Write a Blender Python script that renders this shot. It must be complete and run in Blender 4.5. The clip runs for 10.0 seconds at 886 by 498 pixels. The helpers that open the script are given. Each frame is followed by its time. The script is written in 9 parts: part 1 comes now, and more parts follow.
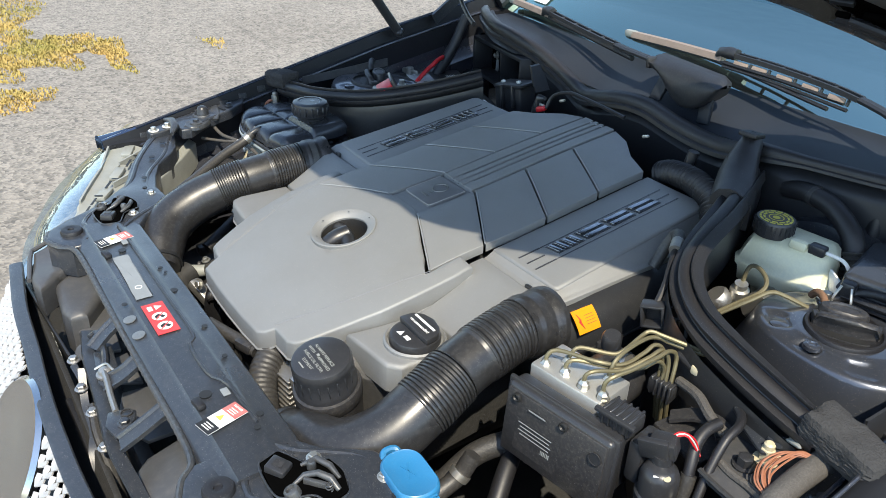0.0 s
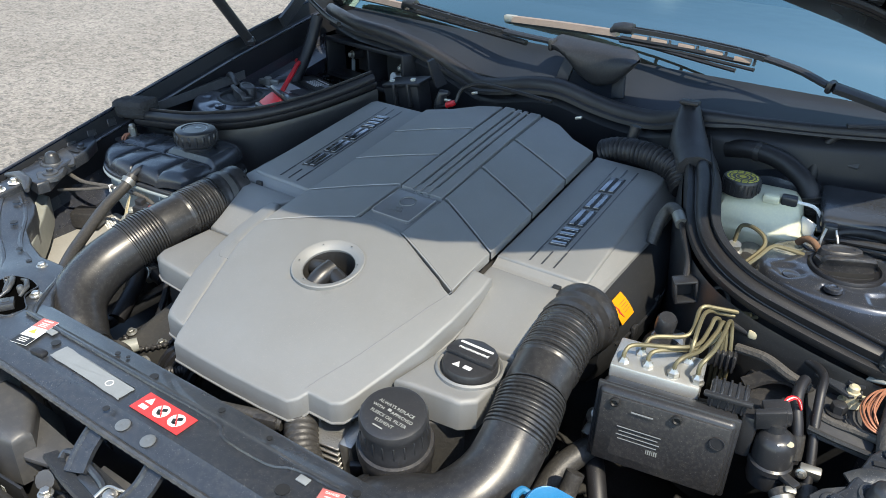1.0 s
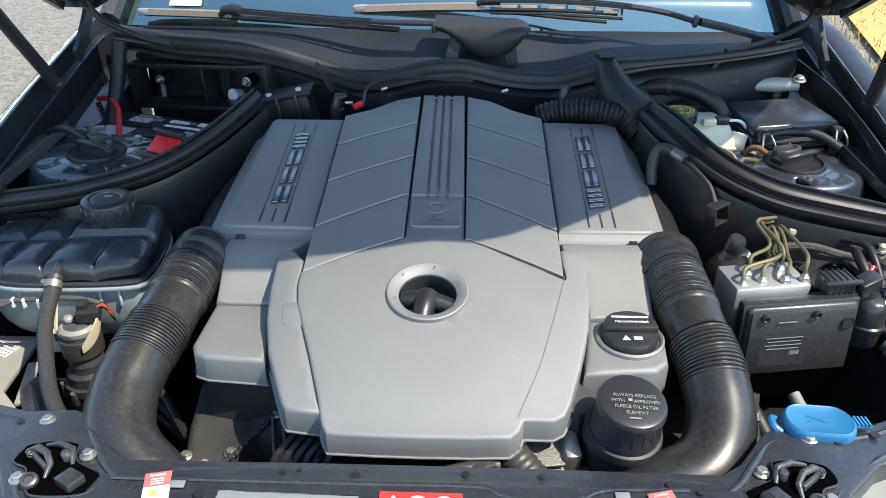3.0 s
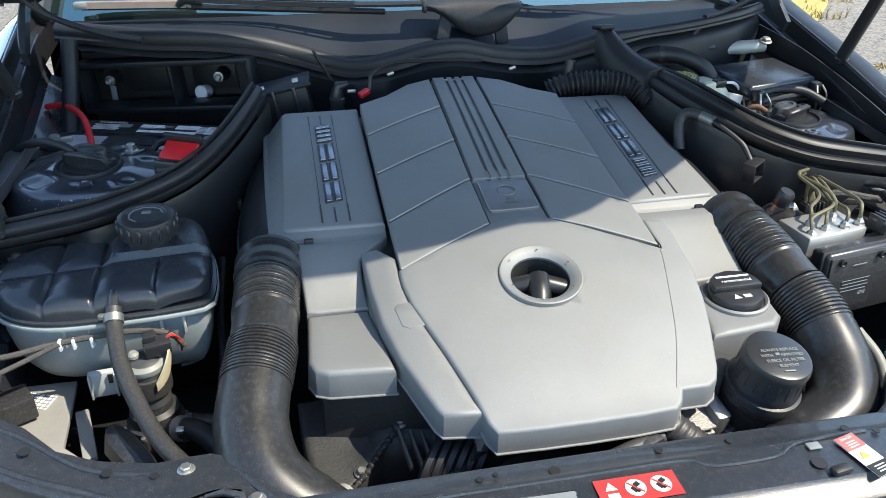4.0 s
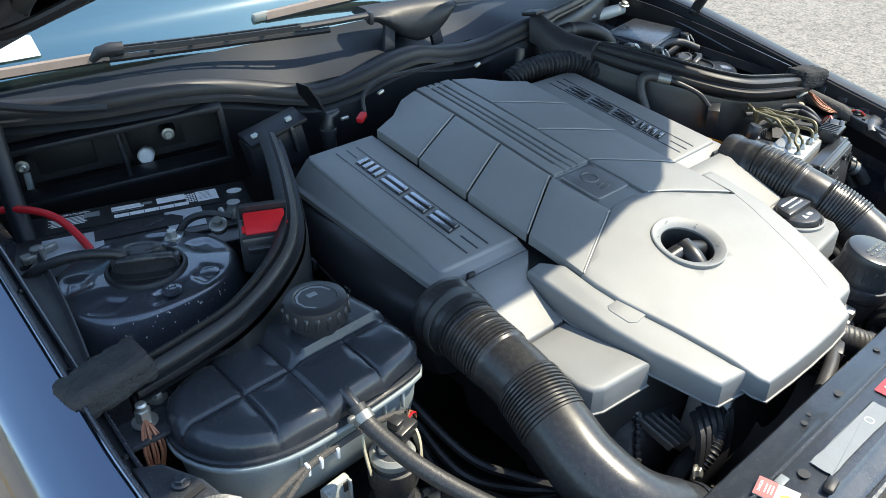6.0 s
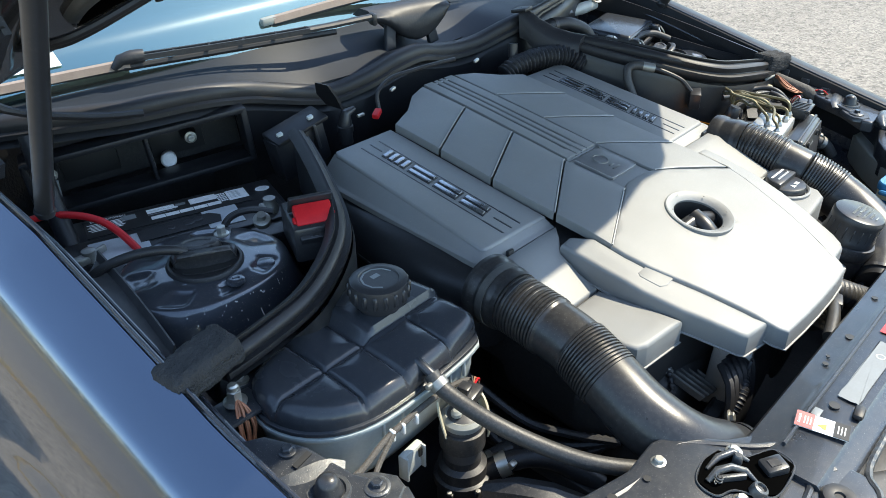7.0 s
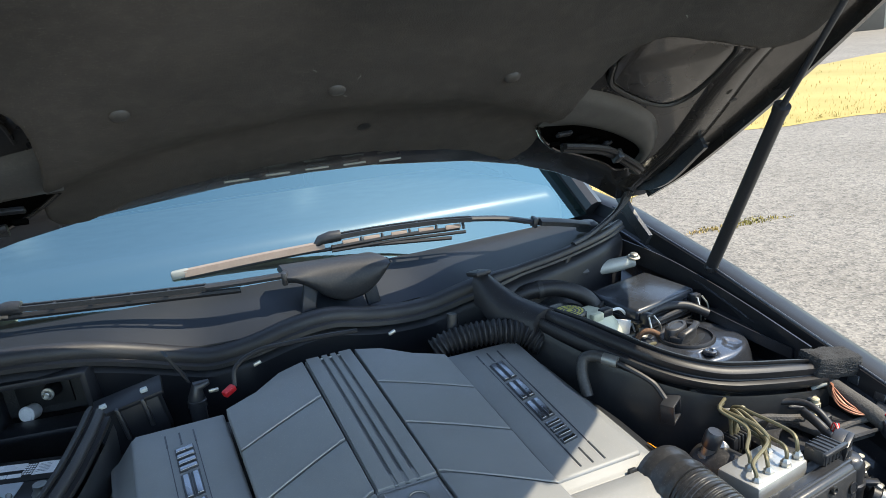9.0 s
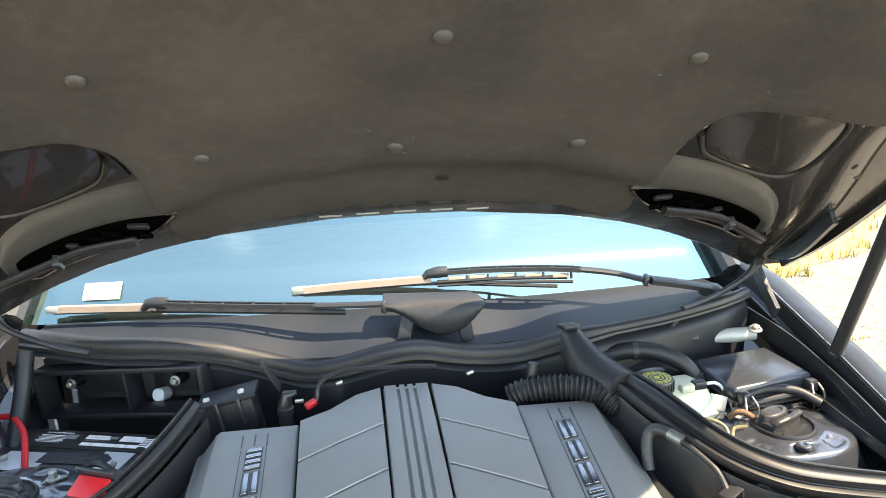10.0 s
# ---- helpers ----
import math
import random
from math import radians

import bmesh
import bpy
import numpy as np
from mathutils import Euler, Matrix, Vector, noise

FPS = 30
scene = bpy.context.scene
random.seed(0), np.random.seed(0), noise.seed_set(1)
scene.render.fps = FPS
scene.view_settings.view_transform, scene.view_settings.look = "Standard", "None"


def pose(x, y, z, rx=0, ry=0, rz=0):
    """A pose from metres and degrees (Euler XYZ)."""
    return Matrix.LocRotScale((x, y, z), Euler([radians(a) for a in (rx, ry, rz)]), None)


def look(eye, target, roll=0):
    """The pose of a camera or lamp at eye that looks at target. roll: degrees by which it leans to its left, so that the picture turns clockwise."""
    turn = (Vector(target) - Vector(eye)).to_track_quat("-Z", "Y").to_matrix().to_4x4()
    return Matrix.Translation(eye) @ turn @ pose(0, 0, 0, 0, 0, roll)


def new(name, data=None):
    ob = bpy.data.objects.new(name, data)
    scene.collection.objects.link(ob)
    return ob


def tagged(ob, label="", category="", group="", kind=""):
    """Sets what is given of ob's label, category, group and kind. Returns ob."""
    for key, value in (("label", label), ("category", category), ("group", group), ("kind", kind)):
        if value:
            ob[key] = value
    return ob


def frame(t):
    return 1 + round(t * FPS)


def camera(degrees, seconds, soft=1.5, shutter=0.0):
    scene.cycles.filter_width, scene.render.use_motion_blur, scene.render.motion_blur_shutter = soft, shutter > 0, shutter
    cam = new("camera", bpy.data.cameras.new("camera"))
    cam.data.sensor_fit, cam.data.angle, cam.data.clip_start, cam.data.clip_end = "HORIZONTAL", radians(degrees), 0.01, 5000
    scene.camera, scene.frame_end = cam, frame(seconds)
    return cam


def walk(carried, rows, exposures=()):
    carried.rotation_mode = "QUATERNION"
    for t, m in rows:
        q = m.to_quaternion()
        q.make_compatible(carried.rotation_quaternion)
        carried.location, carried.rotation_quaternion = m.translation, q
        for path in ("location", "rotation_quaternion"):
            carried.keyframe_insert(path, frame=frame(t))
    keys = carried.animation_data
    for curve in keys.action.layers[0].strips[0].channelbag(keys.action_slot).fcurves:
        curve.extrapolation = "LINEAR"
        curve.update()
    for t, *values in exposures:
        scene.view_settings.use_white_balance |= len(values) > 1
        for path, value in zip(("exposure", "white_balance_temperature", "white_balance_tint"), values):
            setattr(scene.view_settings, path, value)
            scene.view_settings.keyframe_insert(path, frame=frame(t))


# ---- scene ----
cam = camera(59.4, 10.0, soft=0.5)
PATH = [
    (0, (0.915, -0.603, 1.391), (-0.502, 0.421, 0.419), 2.5),
    (0.5, (0.801, -0.722, 1.374), (-0.412, 0.539, 0.405), 2.3),
    (1, (0.611, -0.787, 1.369), (-0.348, 0.679, 0.403), 2.0),
    (1.5, (0.45, -0.849, 1.359), (-0.255, 0.759, 0.401), 1.2),
    (2, (0.274, -0.94, 1.364), (-0.185, 0.756, 0.409), 0.4),
    (2.2, (0.223, -0.954, 1.362), (-0.152, 0.762, 0.406), 0.2),
    (3.3, (-0.033, -0.899, 1.349), (0.034, 0.839, 0.362), 0.5),
    (3.5, (-0.087, -0.886, 1.339), (0.062, 0.846, 0.349), 0.7),
    (4, (-0.282, -0.86, 1.336), (0.083, 0.828, 0.328), 0.9),
    (4.5, (-0.465, -0.825, 1.353), (0.12, 0.795, 0.335), 0.7),
    (5, (-0.589, -0.712, 1.349), (0.207, 0.807, 0.32), 0.2),
    (5.2, (-0.626, -0.663, 1.353), (0.246, 0.813, 0.322), 0.0),
    (6.3, (-0.886, -0.549, 1.368), (0.303, 0.678, 0.328), -0.2),
    (6.5, (-0.924, -0.54, 1.371), (0.291, 0.662, 0.332), -0.4),
    (7, (-0.96, -0.524, 1.376), (0.286, 0.651, 0.344), -0.5),
    (7.5, (-0.896, -0.565, 1.367), (0.328, 0.665, 0.372), -1.1),
    (8, (-0.707, -0.682, 1.346), (0.431, 0.688, 0.437), -2.2),
    (8.5, (-0.479, -0.701, 1.358), (0.509, 0.863, 0.597), -3.4),
    (9, (-0.266, -0.674, 1.4), (0.504, 1.082, 0.829), -3.9),
    (9.5, (-0.113, -0.696, 1.438), (0.35, 1.199, 0.998), -3.2),
    (10, (-0.072, -0.759, 1.442), (0.161, 1.163, 0.944), -1.9),
]
EXPOSURE = [(0.0, 1.65, 7500, 7), (2.0, 1.70, 7400, 7), (4.5, 1.73, 7250, 6), (6.5, 1.88, 7450, 5), (8.0, 1.78, 7400, 5), (8.5, 1.7, 7350, 6), (9.0, 1.76, 7600, 7), (9.5, 2.50, 7900, 7), (10.0, 2.98, 9900, 10)]
walk(cam, [(t, look(eye, target, roll)) for t, eye, target, roll in PATH], EXPOSURE)

# ---- light: clear sky and one high sun from the front right of the car ----
SUN_TO = Vector((0.63, -0.30, 1.0)).normalized()
world = bpy.data.worlds.new("sky")
scene.world = world
world.use_nodes = True
wn = world.node_tree.nodes
sky = wn.new("ShaderNodeTexSky")
sky.sky_type = "NISHITA"
sky.sun_disc = False
sky.sun_elevation = math.asin(SUN_TO.z)
sky.sun_rotation = math.atan2(SUN_TO.x, SUN_TO.y)
sky.air_density, sky.dust_density, sky.ozone_density = 1.0, 0.3, 3.0
wn["Background"].inputs["Strength"].default_value = 0.15
world.node_tree.links.new(sky.outputs[0], wn["Background"].inputs["Color"])
sun_data = bpy.data.lights.new("sun", "SUN")
sun_data.energy, sun_data.angle, sun_data.color = 2.25, radians(0.53), (1.0, 0.95, 0.87)
sun = new("sun", sun_data)
sun.matrix_world = look(SUN_TO * 20, (0, 0, 0))
# ---- materials ----
def material(name, base, rough=0.5, metal=0.0, second=None, scale=30.0, amount=0.5, fine=400.0, bump=0.0, rough_var=0.1, coat=0.0, spec=0.5, dust=0.0, dust_colour=(0.42, 0.38, 0.32), speck=0.0, bump_scale=None):
    """A surface with broad stains, fine grain, relief and dust, all at real size (metres)."""
    m = bpy.data.materials.new(name)
    m.use_nodes = True
    nt = m.node_tree
    n, l = nt.nodes, nt.links
    b = n["Principled BSDF"]
    co = n.new("ShaderNodeTexCoord")

    def noise_tex(s, detail=4.0):
        t = n.new("ShaderNodeTexNoise")
        t.inputs["Scale"].default_value, t.inputs["Detail"].default_value = s, detail
        l.new(co.outputs["Object"], t.inputs["Vector"])
        return t

    def ramp(src, lo, hi):
        r = n.new("ShaderNodeMapRange")
        r.inputs["From Min"].default_value, r.inputs["From Max"].default_value = lo, hi
        l.new(src, r.inputs["Value"])
        return r.outputs["Result"]

    def mix(fac, a, c):
        x = n.new("ShaderNodeMix")
        x.data_type = "RGBA"
        if hasattr(fac, "links"):
            l.new(fac, x.inputs["Factor"])
        else:
            x.inputs["Factor"].default_value = fac
        for sock, v in ((x.inputs["A"], a), (x.inputs["B"], c)):
            if hasattr(v, "links"):
                l.new(v, sock)
            else:
                sock.default_value = (*v, 1)
        return x.outputs["Result"]

    def times(src, k):
        x = n.new("ShaderNodeMath")
        x.operation = "MULTIPLY"
        l.new(src, x.inputs[0])
        x.inputs[1].default_value = k
        return x.outputs[0]

    broad, grain = noise_tex(scale), noise_tex(fine, 2.0)
    second = second or tuple(v * 0.72 for v in base)
    col = mix(times(ramp(broad.outputs["Fac"], 0.35, 0.7), amount), base, second)
    col = mix(times(ramp(grain.outputs["Fac"], 0.4, 0.75), 0.22), col, tuple(min(1, v * 1.3) for v in base))
    if dust > 0:
        d = noise_tex(scale * 10.0, 10.0)
        col = mix(times(ramp(d.outputs["Fac"], 0.46, 0.80), dust * 0.28), col, dust_colour)
    if speck > 0:
        s = noise_tex(900.0, 1.0)
        col = mix(times(ramp(s.outputs["Fac"], 0.69, 0.75), speck * 0.6), col, (0.50, 0.47, 0.42))
    l.new(col, b.inputs["Base Color"])
    r = n.new("ShaderNodeMapRange")
    r.inputs["To Min"].default_value, r.inputs["To Max"].default_value = max(0.02, rough - rough_var), min(1, rough + rough_var)
    l.new(broad.outputs["Fac"], r.inputs["Value"])
    l.new(r.outputs["Result"], b.inputs["Roughness"])
    b.inputs["Metallic"].default_value = metal
    b.inputs["Specular IOR Level"].default_value = spec
    b.inputs["Coat Weight"].default_value = coat
    b.inputs["Coat Roughness"].default_value = 0.04
    if bump > 0:
        bn = n.new("ShaderNodeBump")
        bn.inputs["Strength"].default_value, bn.inputs["Distance"].default_value = bump, 0.002
        src = noise_tex(bump_scale, 3.0) if bump_scale else grain
        l.new(src.outputs["Fac"], bn.inputs["Height"])
        l.new(bn.outputs["Normal"], b.inputs["Normal"])
    return m


M = {}
M["silver"] = material("silver_painted_plastic", (0.246, 0.251, 0.250), 0.66, 0.55, second=(0.216, 0.215, 0.209), scale=9, amount=0.6, fine=1100, bump=0.14, rough_var=0.04, speck=0.75, dust=0.14, spec=0.4)
M["silver_dull"] = material("dull_silver_plastic", (0.30, 0.30, 0.295), 0.45, 0.4, scale=14, amount=0.4, fine=1400, bump=0.06, rough_var=0.05, speck=0.15)
M["badge_grey"] = material("dark_badge_plate", (0.19, 0.19, 0.195), 0.38, 0.4, fine=900)
M["emblem"] = material("dark_chrome_emblem", (0.30, 0.31, 0.33), 0.26, 1.0, scale=40, amount=0.2)
M["chrome"] = material("chrome_reflector", (0.72, 0.73, 0.75), 0.22, 1.0, scale=40, amount=0.2)
M["black_plastic"] = material("black_moulded_plastic", (0.024, 0.025, 0.028), 0.34, 0.0, scale=22, amount=0.5, fine=700, bump=0.06, dust=0.06, speck=0.2)
M["dusty_plastic"] = material("dusty_black_plastic", (0.024, 0.024, 0.026), 0.42, 0.0, scale=26, amount=0.4, fine=900, bump=0.06, dust=0.28, speck=0.3)
M["duct"] = material("dark_airbox_plastic", (0.017, 0.018, 0.020), 0.36, 0.0, scale=14, amount=0.4, fine=900, bump=0.06, dust=0.05, speck=0.15)
M["pipe"] = material("intake_pipe_plastic", (0.020, 0.020, 0.021), 0.33, 0.0, scale=18, amount=0.4, fine=900, bump=0.04, rough_var=0.2, dust=0.2, dust_colour=(0.36, 0.35, 0.33), speck=0.25)
M["rubber"] = material("black_rubber_seal", (0.011, 0.011, 0.013), 0.50, 0.0, scale=40, amount=0.5, fine=900, bump=0.03, dust=0.04, speck=0.25)
M["hose"] = material("weathered_rubber_hose", (0.032, 0.031, 0.030), 0.48, 0.0, scale=35, amount=0.6, fine=500, bump=0.15, dust=0.3)
M["foam"] = material("black_open_foam", (0.045, 0.045, 0.046), 0.95, 0.0, scale=60, fine=350, bump=1.0, dust=0.0, bump_scale=420, spec=0.1)
M["paint"] = material("blue_black_metallic_paint", (0.10, 0.13, 0.185), 0.22, 0.95, scale=6, amount=0.3, fine=1500, coat=1.0, rough_var=0.04, speck=0.05)
M["bay_paint"] = material("engine_bay_black_paint", (0.024, 0.027, 0.036), 0.28, 0.0, scale=12, amount=0.5, fine=700, coat=0.6, dust=0.10, speck=0.7)
M["tower_paint"] = material("dark_metallic_tower_paint", (0.058, 0.066, 0.083), 0.33, 0.55, scale=14, amount=0.5, fine=800, coat=1.0, dust=0.08, speck=1.0)
M["satin"] = material("satin_black_steel", (0.024, 0.028, 0.035), 0.34, 0.0, scale=16, amount=0.7, fine=900, bump=0.12, rough_var=0.2, coat=0.35, dust=0.17, speck=0.6)
M["dark"] = material("dark_grimy_metal", (0.026, 0.026, 0.026), 0.6, 0.0, scale=20, amount=0.6, fine=300, bump=0.3, dust=0.12)
M["cast"] = material("cast_aluminium", (0.42, 0.41, 0.39), 0.45, 0.9, scale=30, amount=0.6, fine=500, bump=0.3, dust=0.25)
M["cast_dusty"] = material("dusty_cast_housing", (0.135, 0.130, 0.120), 0.58, 0.25, second=(0.075, 0.072, 0.068), scale=26, amount=0.8, fine=260, bump=0.4, dust=0.4)
M["block"] = material("machined_aluminium", (0.60, 0.60, 0.58), 0.4, 0.75, scale=40, amount=0.4, fine=900, bump=0.1, dust=0.15)
M["steel"] = material("zinc_bolt_steel", (0.50, 0.49, 0.45), 0.42, 0.9, scale=120, amount=0.5, fine=900, dust=0.15)
M["pipe_olive"] = material("olive_plated_brake_pipe", (0.17, 0.15, 0.09), 0.5, 0.45, scale=60, amount=0.5, fine=700)
M["tank_black"] = material("black_tank_plastic", (0.030, 0.034, 0.041), 0.25, 0.0, scale=16, amount=0.4, fine=800, bump=0.03, dust=0.06, speck=0.2)
M["tank_clear"] = material("milky_grey_plastic", (0.30, 0.34, 0.34), 0.4, 0.0, second=(0.22, 0.26, 0.27), scale=12, amount=0.7, fine=300, dust=0.2)
M["tank_cream"] = material("yellowed_milky_plastic", (0.62, 0.60, 0.42), 0.35, 0.0, second=(0.48, 0.52, 0.44), scale=16, amount=0.7, fine=300, dust=0.08)
M["ivory"] = material("ivory_plastic", (0.50, 0.44, 0.30), 0.45, 0.0, scale=50, amount=0.5, dust=0.2)
M["white"] = material("white_plastic", (0.72, 0.72, 0.70), 0.45, 0.0, scale=60, amount=0.3, dust=0.15)
M["blue"] = material("blue_plastic_cap", (0.014, 0.15, 0.31), 0.4, 0.0, second=(0.012, 0.125, 0.26), scale=30, amount=0.4, fine=600, dust=0.08, speck=0.3)
M["red"] = material("red_plastic", (0.55, 0.012, 0.018), 0.42, 0.0, scale=40, amount=0.3, dust=0.05)
M["red_label"] = material("red_sticker", (0.50, 0.035, 0.035), 0.4, 0.0, second=(0.42, 0.06, 0.055), scale=40, amount=0.4, dust=0.12)
M["faded_red"] = material("faded_red_sticker", (0.40, 0.11, 0.10), 0.5, 0.0, second=(0.46, 0.19, 0.17), scale=60, amount=0.5, dust=0.2)
M["white_label"] = material("white_sticker", (0.80, 0.80, 0.79), 0.28, 0.0, scale=50, amount=0.25, dust=0.04)
M["silver_label"] = material("silver_foil_sticker", (0.52, 0.55, 0.58), 0.35, 0.3, scale=30, amount=0.3, dust=0.05)
M["worn_steel"] = material("worn_black_steel", (0.060, 0.066, 0.074), 0.38, 0.5, second=(0.13, 0.127, 0.12), scale=70, amount=0.55, fine=600, bump=0.15, rough_var=0.2, dust=0.12, speck=0.8)
M["grey_label"] = material("grey_sticker", (0.20, 0.215, 0.22), 0.45, 0.0, scale=30, amount=0.4, dust=0.15)
M["yellow_label"] = material("orange_sticker", (0.68, 0.26, 0.008), 0.45, 0.0, scale=50, amount=0.25, dust=0.05)
M["black_print"] = material("black_print", (0.015, 0.015, 0.015), 0.5)
M["white_print"] = material("white_print", (0.72, 0.72, 0.70), 0.5)
M["yellow_print"] = material("yellow_print", (0.55, 0.50, 0.08), 0.5)
M["cowl"] = material("grey_cowl_plastic", (0.014, 0.018, 0.025), 0.52, 0.0, second=(0.020, 0.024, 0.031), scale=7, amount=0.8, fine=900, bump=0.08, dust=0.0, spec=0.3, speck=0.1)
M["wiper"] = material("wiper_black_metal", (0.014, 0.016, 0.020), 0.52, 0.0, scale=30, amount=0.5, fine=700, dust=0.15)
M["wiper_blade"] = material("bleached_wiper_blade", (0.25, 0.19, 0.155), 0.55, 0.0, scale=60, amount=0.5, dust=0.3)
M["felt"] = material("brown_black_felt", (0.058, 0.053, 0.049), 0.92, 0.0, second=(0.030, 0.029, 0.028), scale=6, amount=0.9, fine=1100, bump=0.5, dust=0.12, speck=0.5, spec=0.2, bump_scale=500)
# near-black that stands for the shade inside slots and latch openings
M["shade_black"] = material("painted_recess_shade", (0.002, 0.002, 0.002), 0.9, spec=0.0)
M["hood_inner"] = material("hood_inner_steel", (0.018, 0.0165, 0.0155), 0.26, 0.0, scale=9, amount=0.5, fine=700, coat=0.5, dust=0.05, speck=0.25)
M["hood_bar"] = material("grey_steel_bar", (0.085, 0.085, 0.082), 0.45, 0.3, scale=30, amount=0.5, dust=0.2)
M["lamp_grey"] = material("grey_lamp_housing", (0.25, 0.26, 0.24), 0.5, 0.0, scale=25, amount=0.5, fine=400, dust=0.25)
M["floor_grey"] = material("grey_liner_plastic", (0.27, 0.265, 0.25), 0.6, 0.0, scale=25, amount=0.5, fine=400, dust=0.3)
M["milk"] = material("milky_clip_plastic", (0.46, 0.49, 0.47), 0.4, 0.0, scale=40, amount=0.4, fine=500, dust=0.15)
M["badge_rim"] = material("badge_relief", (0.17, 0.17, 0.165), 0.4, 0.6, fine=900)
M["wl_pale"] = material("pale_cast_arm", (0.42, 0.43, 0.40), 0.45, 0.2, scale=40, amount=0.4, dust=0.15)
M["fastener_grey"] = material("grey_fastener_plastic", (0.048, 0.045, 0.042), 0.5, 0.0, scale=60, amount=0.4, dust=0.2)
M["flange_black"] = material("matt_black_flange", (0.014, 0.015, 0.018), 0.42, 0.0, scale=30, amount=0.5, fine=800, bump=0.03, spec=0.3, speck=0.1)
M["clamp"] = material("dull_clamp_steel", (0.30, 0.30, 0.28), 0.45, 0.8, scale=90, amount=0.5, dust=0.2)
M["guide"] = material("weathered_guide_plastic", (0.060, 0.061, 0.064), 0.45, 0.0, second=(0.042, 0.043, 0.046), scale=10, amount=0.7, fine=700, bump=0.05, dust=0.2, speck=0.15)
M["white_mesh"] = material("bright_grille_mesh", (0.40, 0.40, 0.40), 0.4, 0.2, scale=60, amount=0.3)
M["dish"] = material("brushed_dish", (0.45, 0.46, 0.47), 0.22, 1.0, scale=20, amount=0.3)
M["copper"] = material("copper_strands", (0.34, 0.14, 0.08), 0.5, 0.2, scale=120, amount=0.5)
M["cloth"] = material("grey_wrapped_loom", (0.065, 0.06, 0.055), 0.8, 0.0, scale=60, amount=0.6, fine=300, bump=0.6, dust=0.3)
M["rust"] = material("rusty_steel", (0.18, 0.10, 0.06), 0.8, 0.2, scale=60, amount=0.7, fine=300, bump=0.4)


def glass_material(name, tint, coat_fac, rough=0.02):
    """Coated window glass: a clear pane with a strong bluish heat-reflecting layer."""
    m = bpy.data.materials.new(name)
    m.use_nodes = True
    n, l = m.node_tree.nodes, m.node_tree.links
    b = n["Principled BSDF"]
    gl = n.new("ShaderNodeBsdfGlossy")
    gl.inputs["Color"].default_value, gl.inputs["Roughness"].default_value = (*tint, 1), rough
    tr = n.new("ShaderNodeBsdfTransparent")
    tr.inputs["Color"].default_value = (0.75, 0.85, 0.85, 1)
    mx = n.new("ShaderNodeMixShader")
    mx.inputs["Fac"].default_value = coat_fac
    l.new(tr.outputs[0], mx.inputs[1])
    l.new(gl.outputs[0], mx.inputs[2])
    l.new(mx.outputs[0], n["Material Output"].inputs["Surface"])
    n.remove(b)
    return m


M["windscreen"] = glass_material("coated_windscreen_glass", (0.58, 0.90, 0.86), 0.37)
M["lens"] = glass_material("clear_lamp_lens", (0.95, 0.97, 1.0), 0.35)
# ---- mesh helpers ----
def part(name, bm, mat, parent=None, label="", angle=38):
    """Link a bmesh as one mesh object, under a thing or a part."""
    bmesh.ops.recalc_face_normals(bm, faces=bm.faces)
    me = bpy.data.meshes.new(name)
    bm.to_mesh(me)
    bm.free()
    me.shade_smooth()
    me.set_sharp_from_angle(angle=radians(angle))
    me.materials.append(M[mat] if isinstance(mat, str) else mat)
    ob = new(name, me)
    if parent is not None:
        ob.parent = parent
    if label:
        ob["label"] = label
    return ob


def thing(name, label, category, group="", kind=""):
    return tagged(new(name), label, category, group, kind)


def twin(ob, name, m, parent):
    """Another object on the same mesh."""
    o = new(name, ob.data)
    o.parent = parent
    o.matrix_local = m
    return o


def lerp_table(table):
    xs, ys = np.array([a for a, _ in table]), np.array([b for _, b in table])
    return lambda v: float(np.interp(v, xs, ys))


def smooth_path(pts, n):
    """n points evenly along a Catmull-Rom curve through pts."""
    p = np.array(pts, float)
    p = np.vstack([2 * p[0] - p[1], p, 2 * p[-1] - p[-2]])
    out = []
    for i in range(1, len(p) - 2):
        for u in np.linspace(0, 1, 24, endpoint=False):
            a, b, c, d = p[i - 1 : i + 3]
            out.append(0.5 * (2 * b + (c - a) * u + (2 * a - 5 * b + 4 * c - d) * u**2 + (3 * b - a - 3 * c + d) * u**3))
    out.append(p[-2])
    out = np.array(out)
    s = np.r_[0, np.cumsum(np.linalg.norm(np.diff(out, axis=0), axis=1))]
    t = np.linspace(0, s[-1], n)
    return np.stack([np.interp(t, s, out[:, k]) for k in range(3)], 1)


def rings_mesh(rings, closed=True, caps=True, loop=False):
    bm = bmesh.new()
    rows = [[bm.verts.new(v) for v in r] for r in rings]
    k = len(rows[0])
    pairs = list(zip(rows, rows[1:])) + ([(rows[-1], rows[0])] if loop else [])
    for a, b in pairs:
        for i in range(k if closed else k - 1):
            j = (i + 1) % k
            bm.faces.new((a[i], a[j], b[j], b[i]))
    if caps and closed and not loop:
        bm.faces.new(rows[0][::-1])
        bm.faces.new(rows[-1])
    return bm


def frames(points):
    """Right and up vectors carried along a line of points without twist."""
    p = np.array(points, float)
    tan = np.gradient(p, axis=0)
    tan /= np.linalg.norm(tan, axis=1)[:, None] + 1e-12
    up = np.array([0, 0, 1.0]) if abs(tan[0][2]) < 0.9 else np.array([1.0, 0, 0])
    out = []
    for t in tan:
        r = np.cross(t, up)
        r /= np.linalg.norm(r) + 1e-12
        up = np.cross(r, t)
        out.append((r, up))
    return out


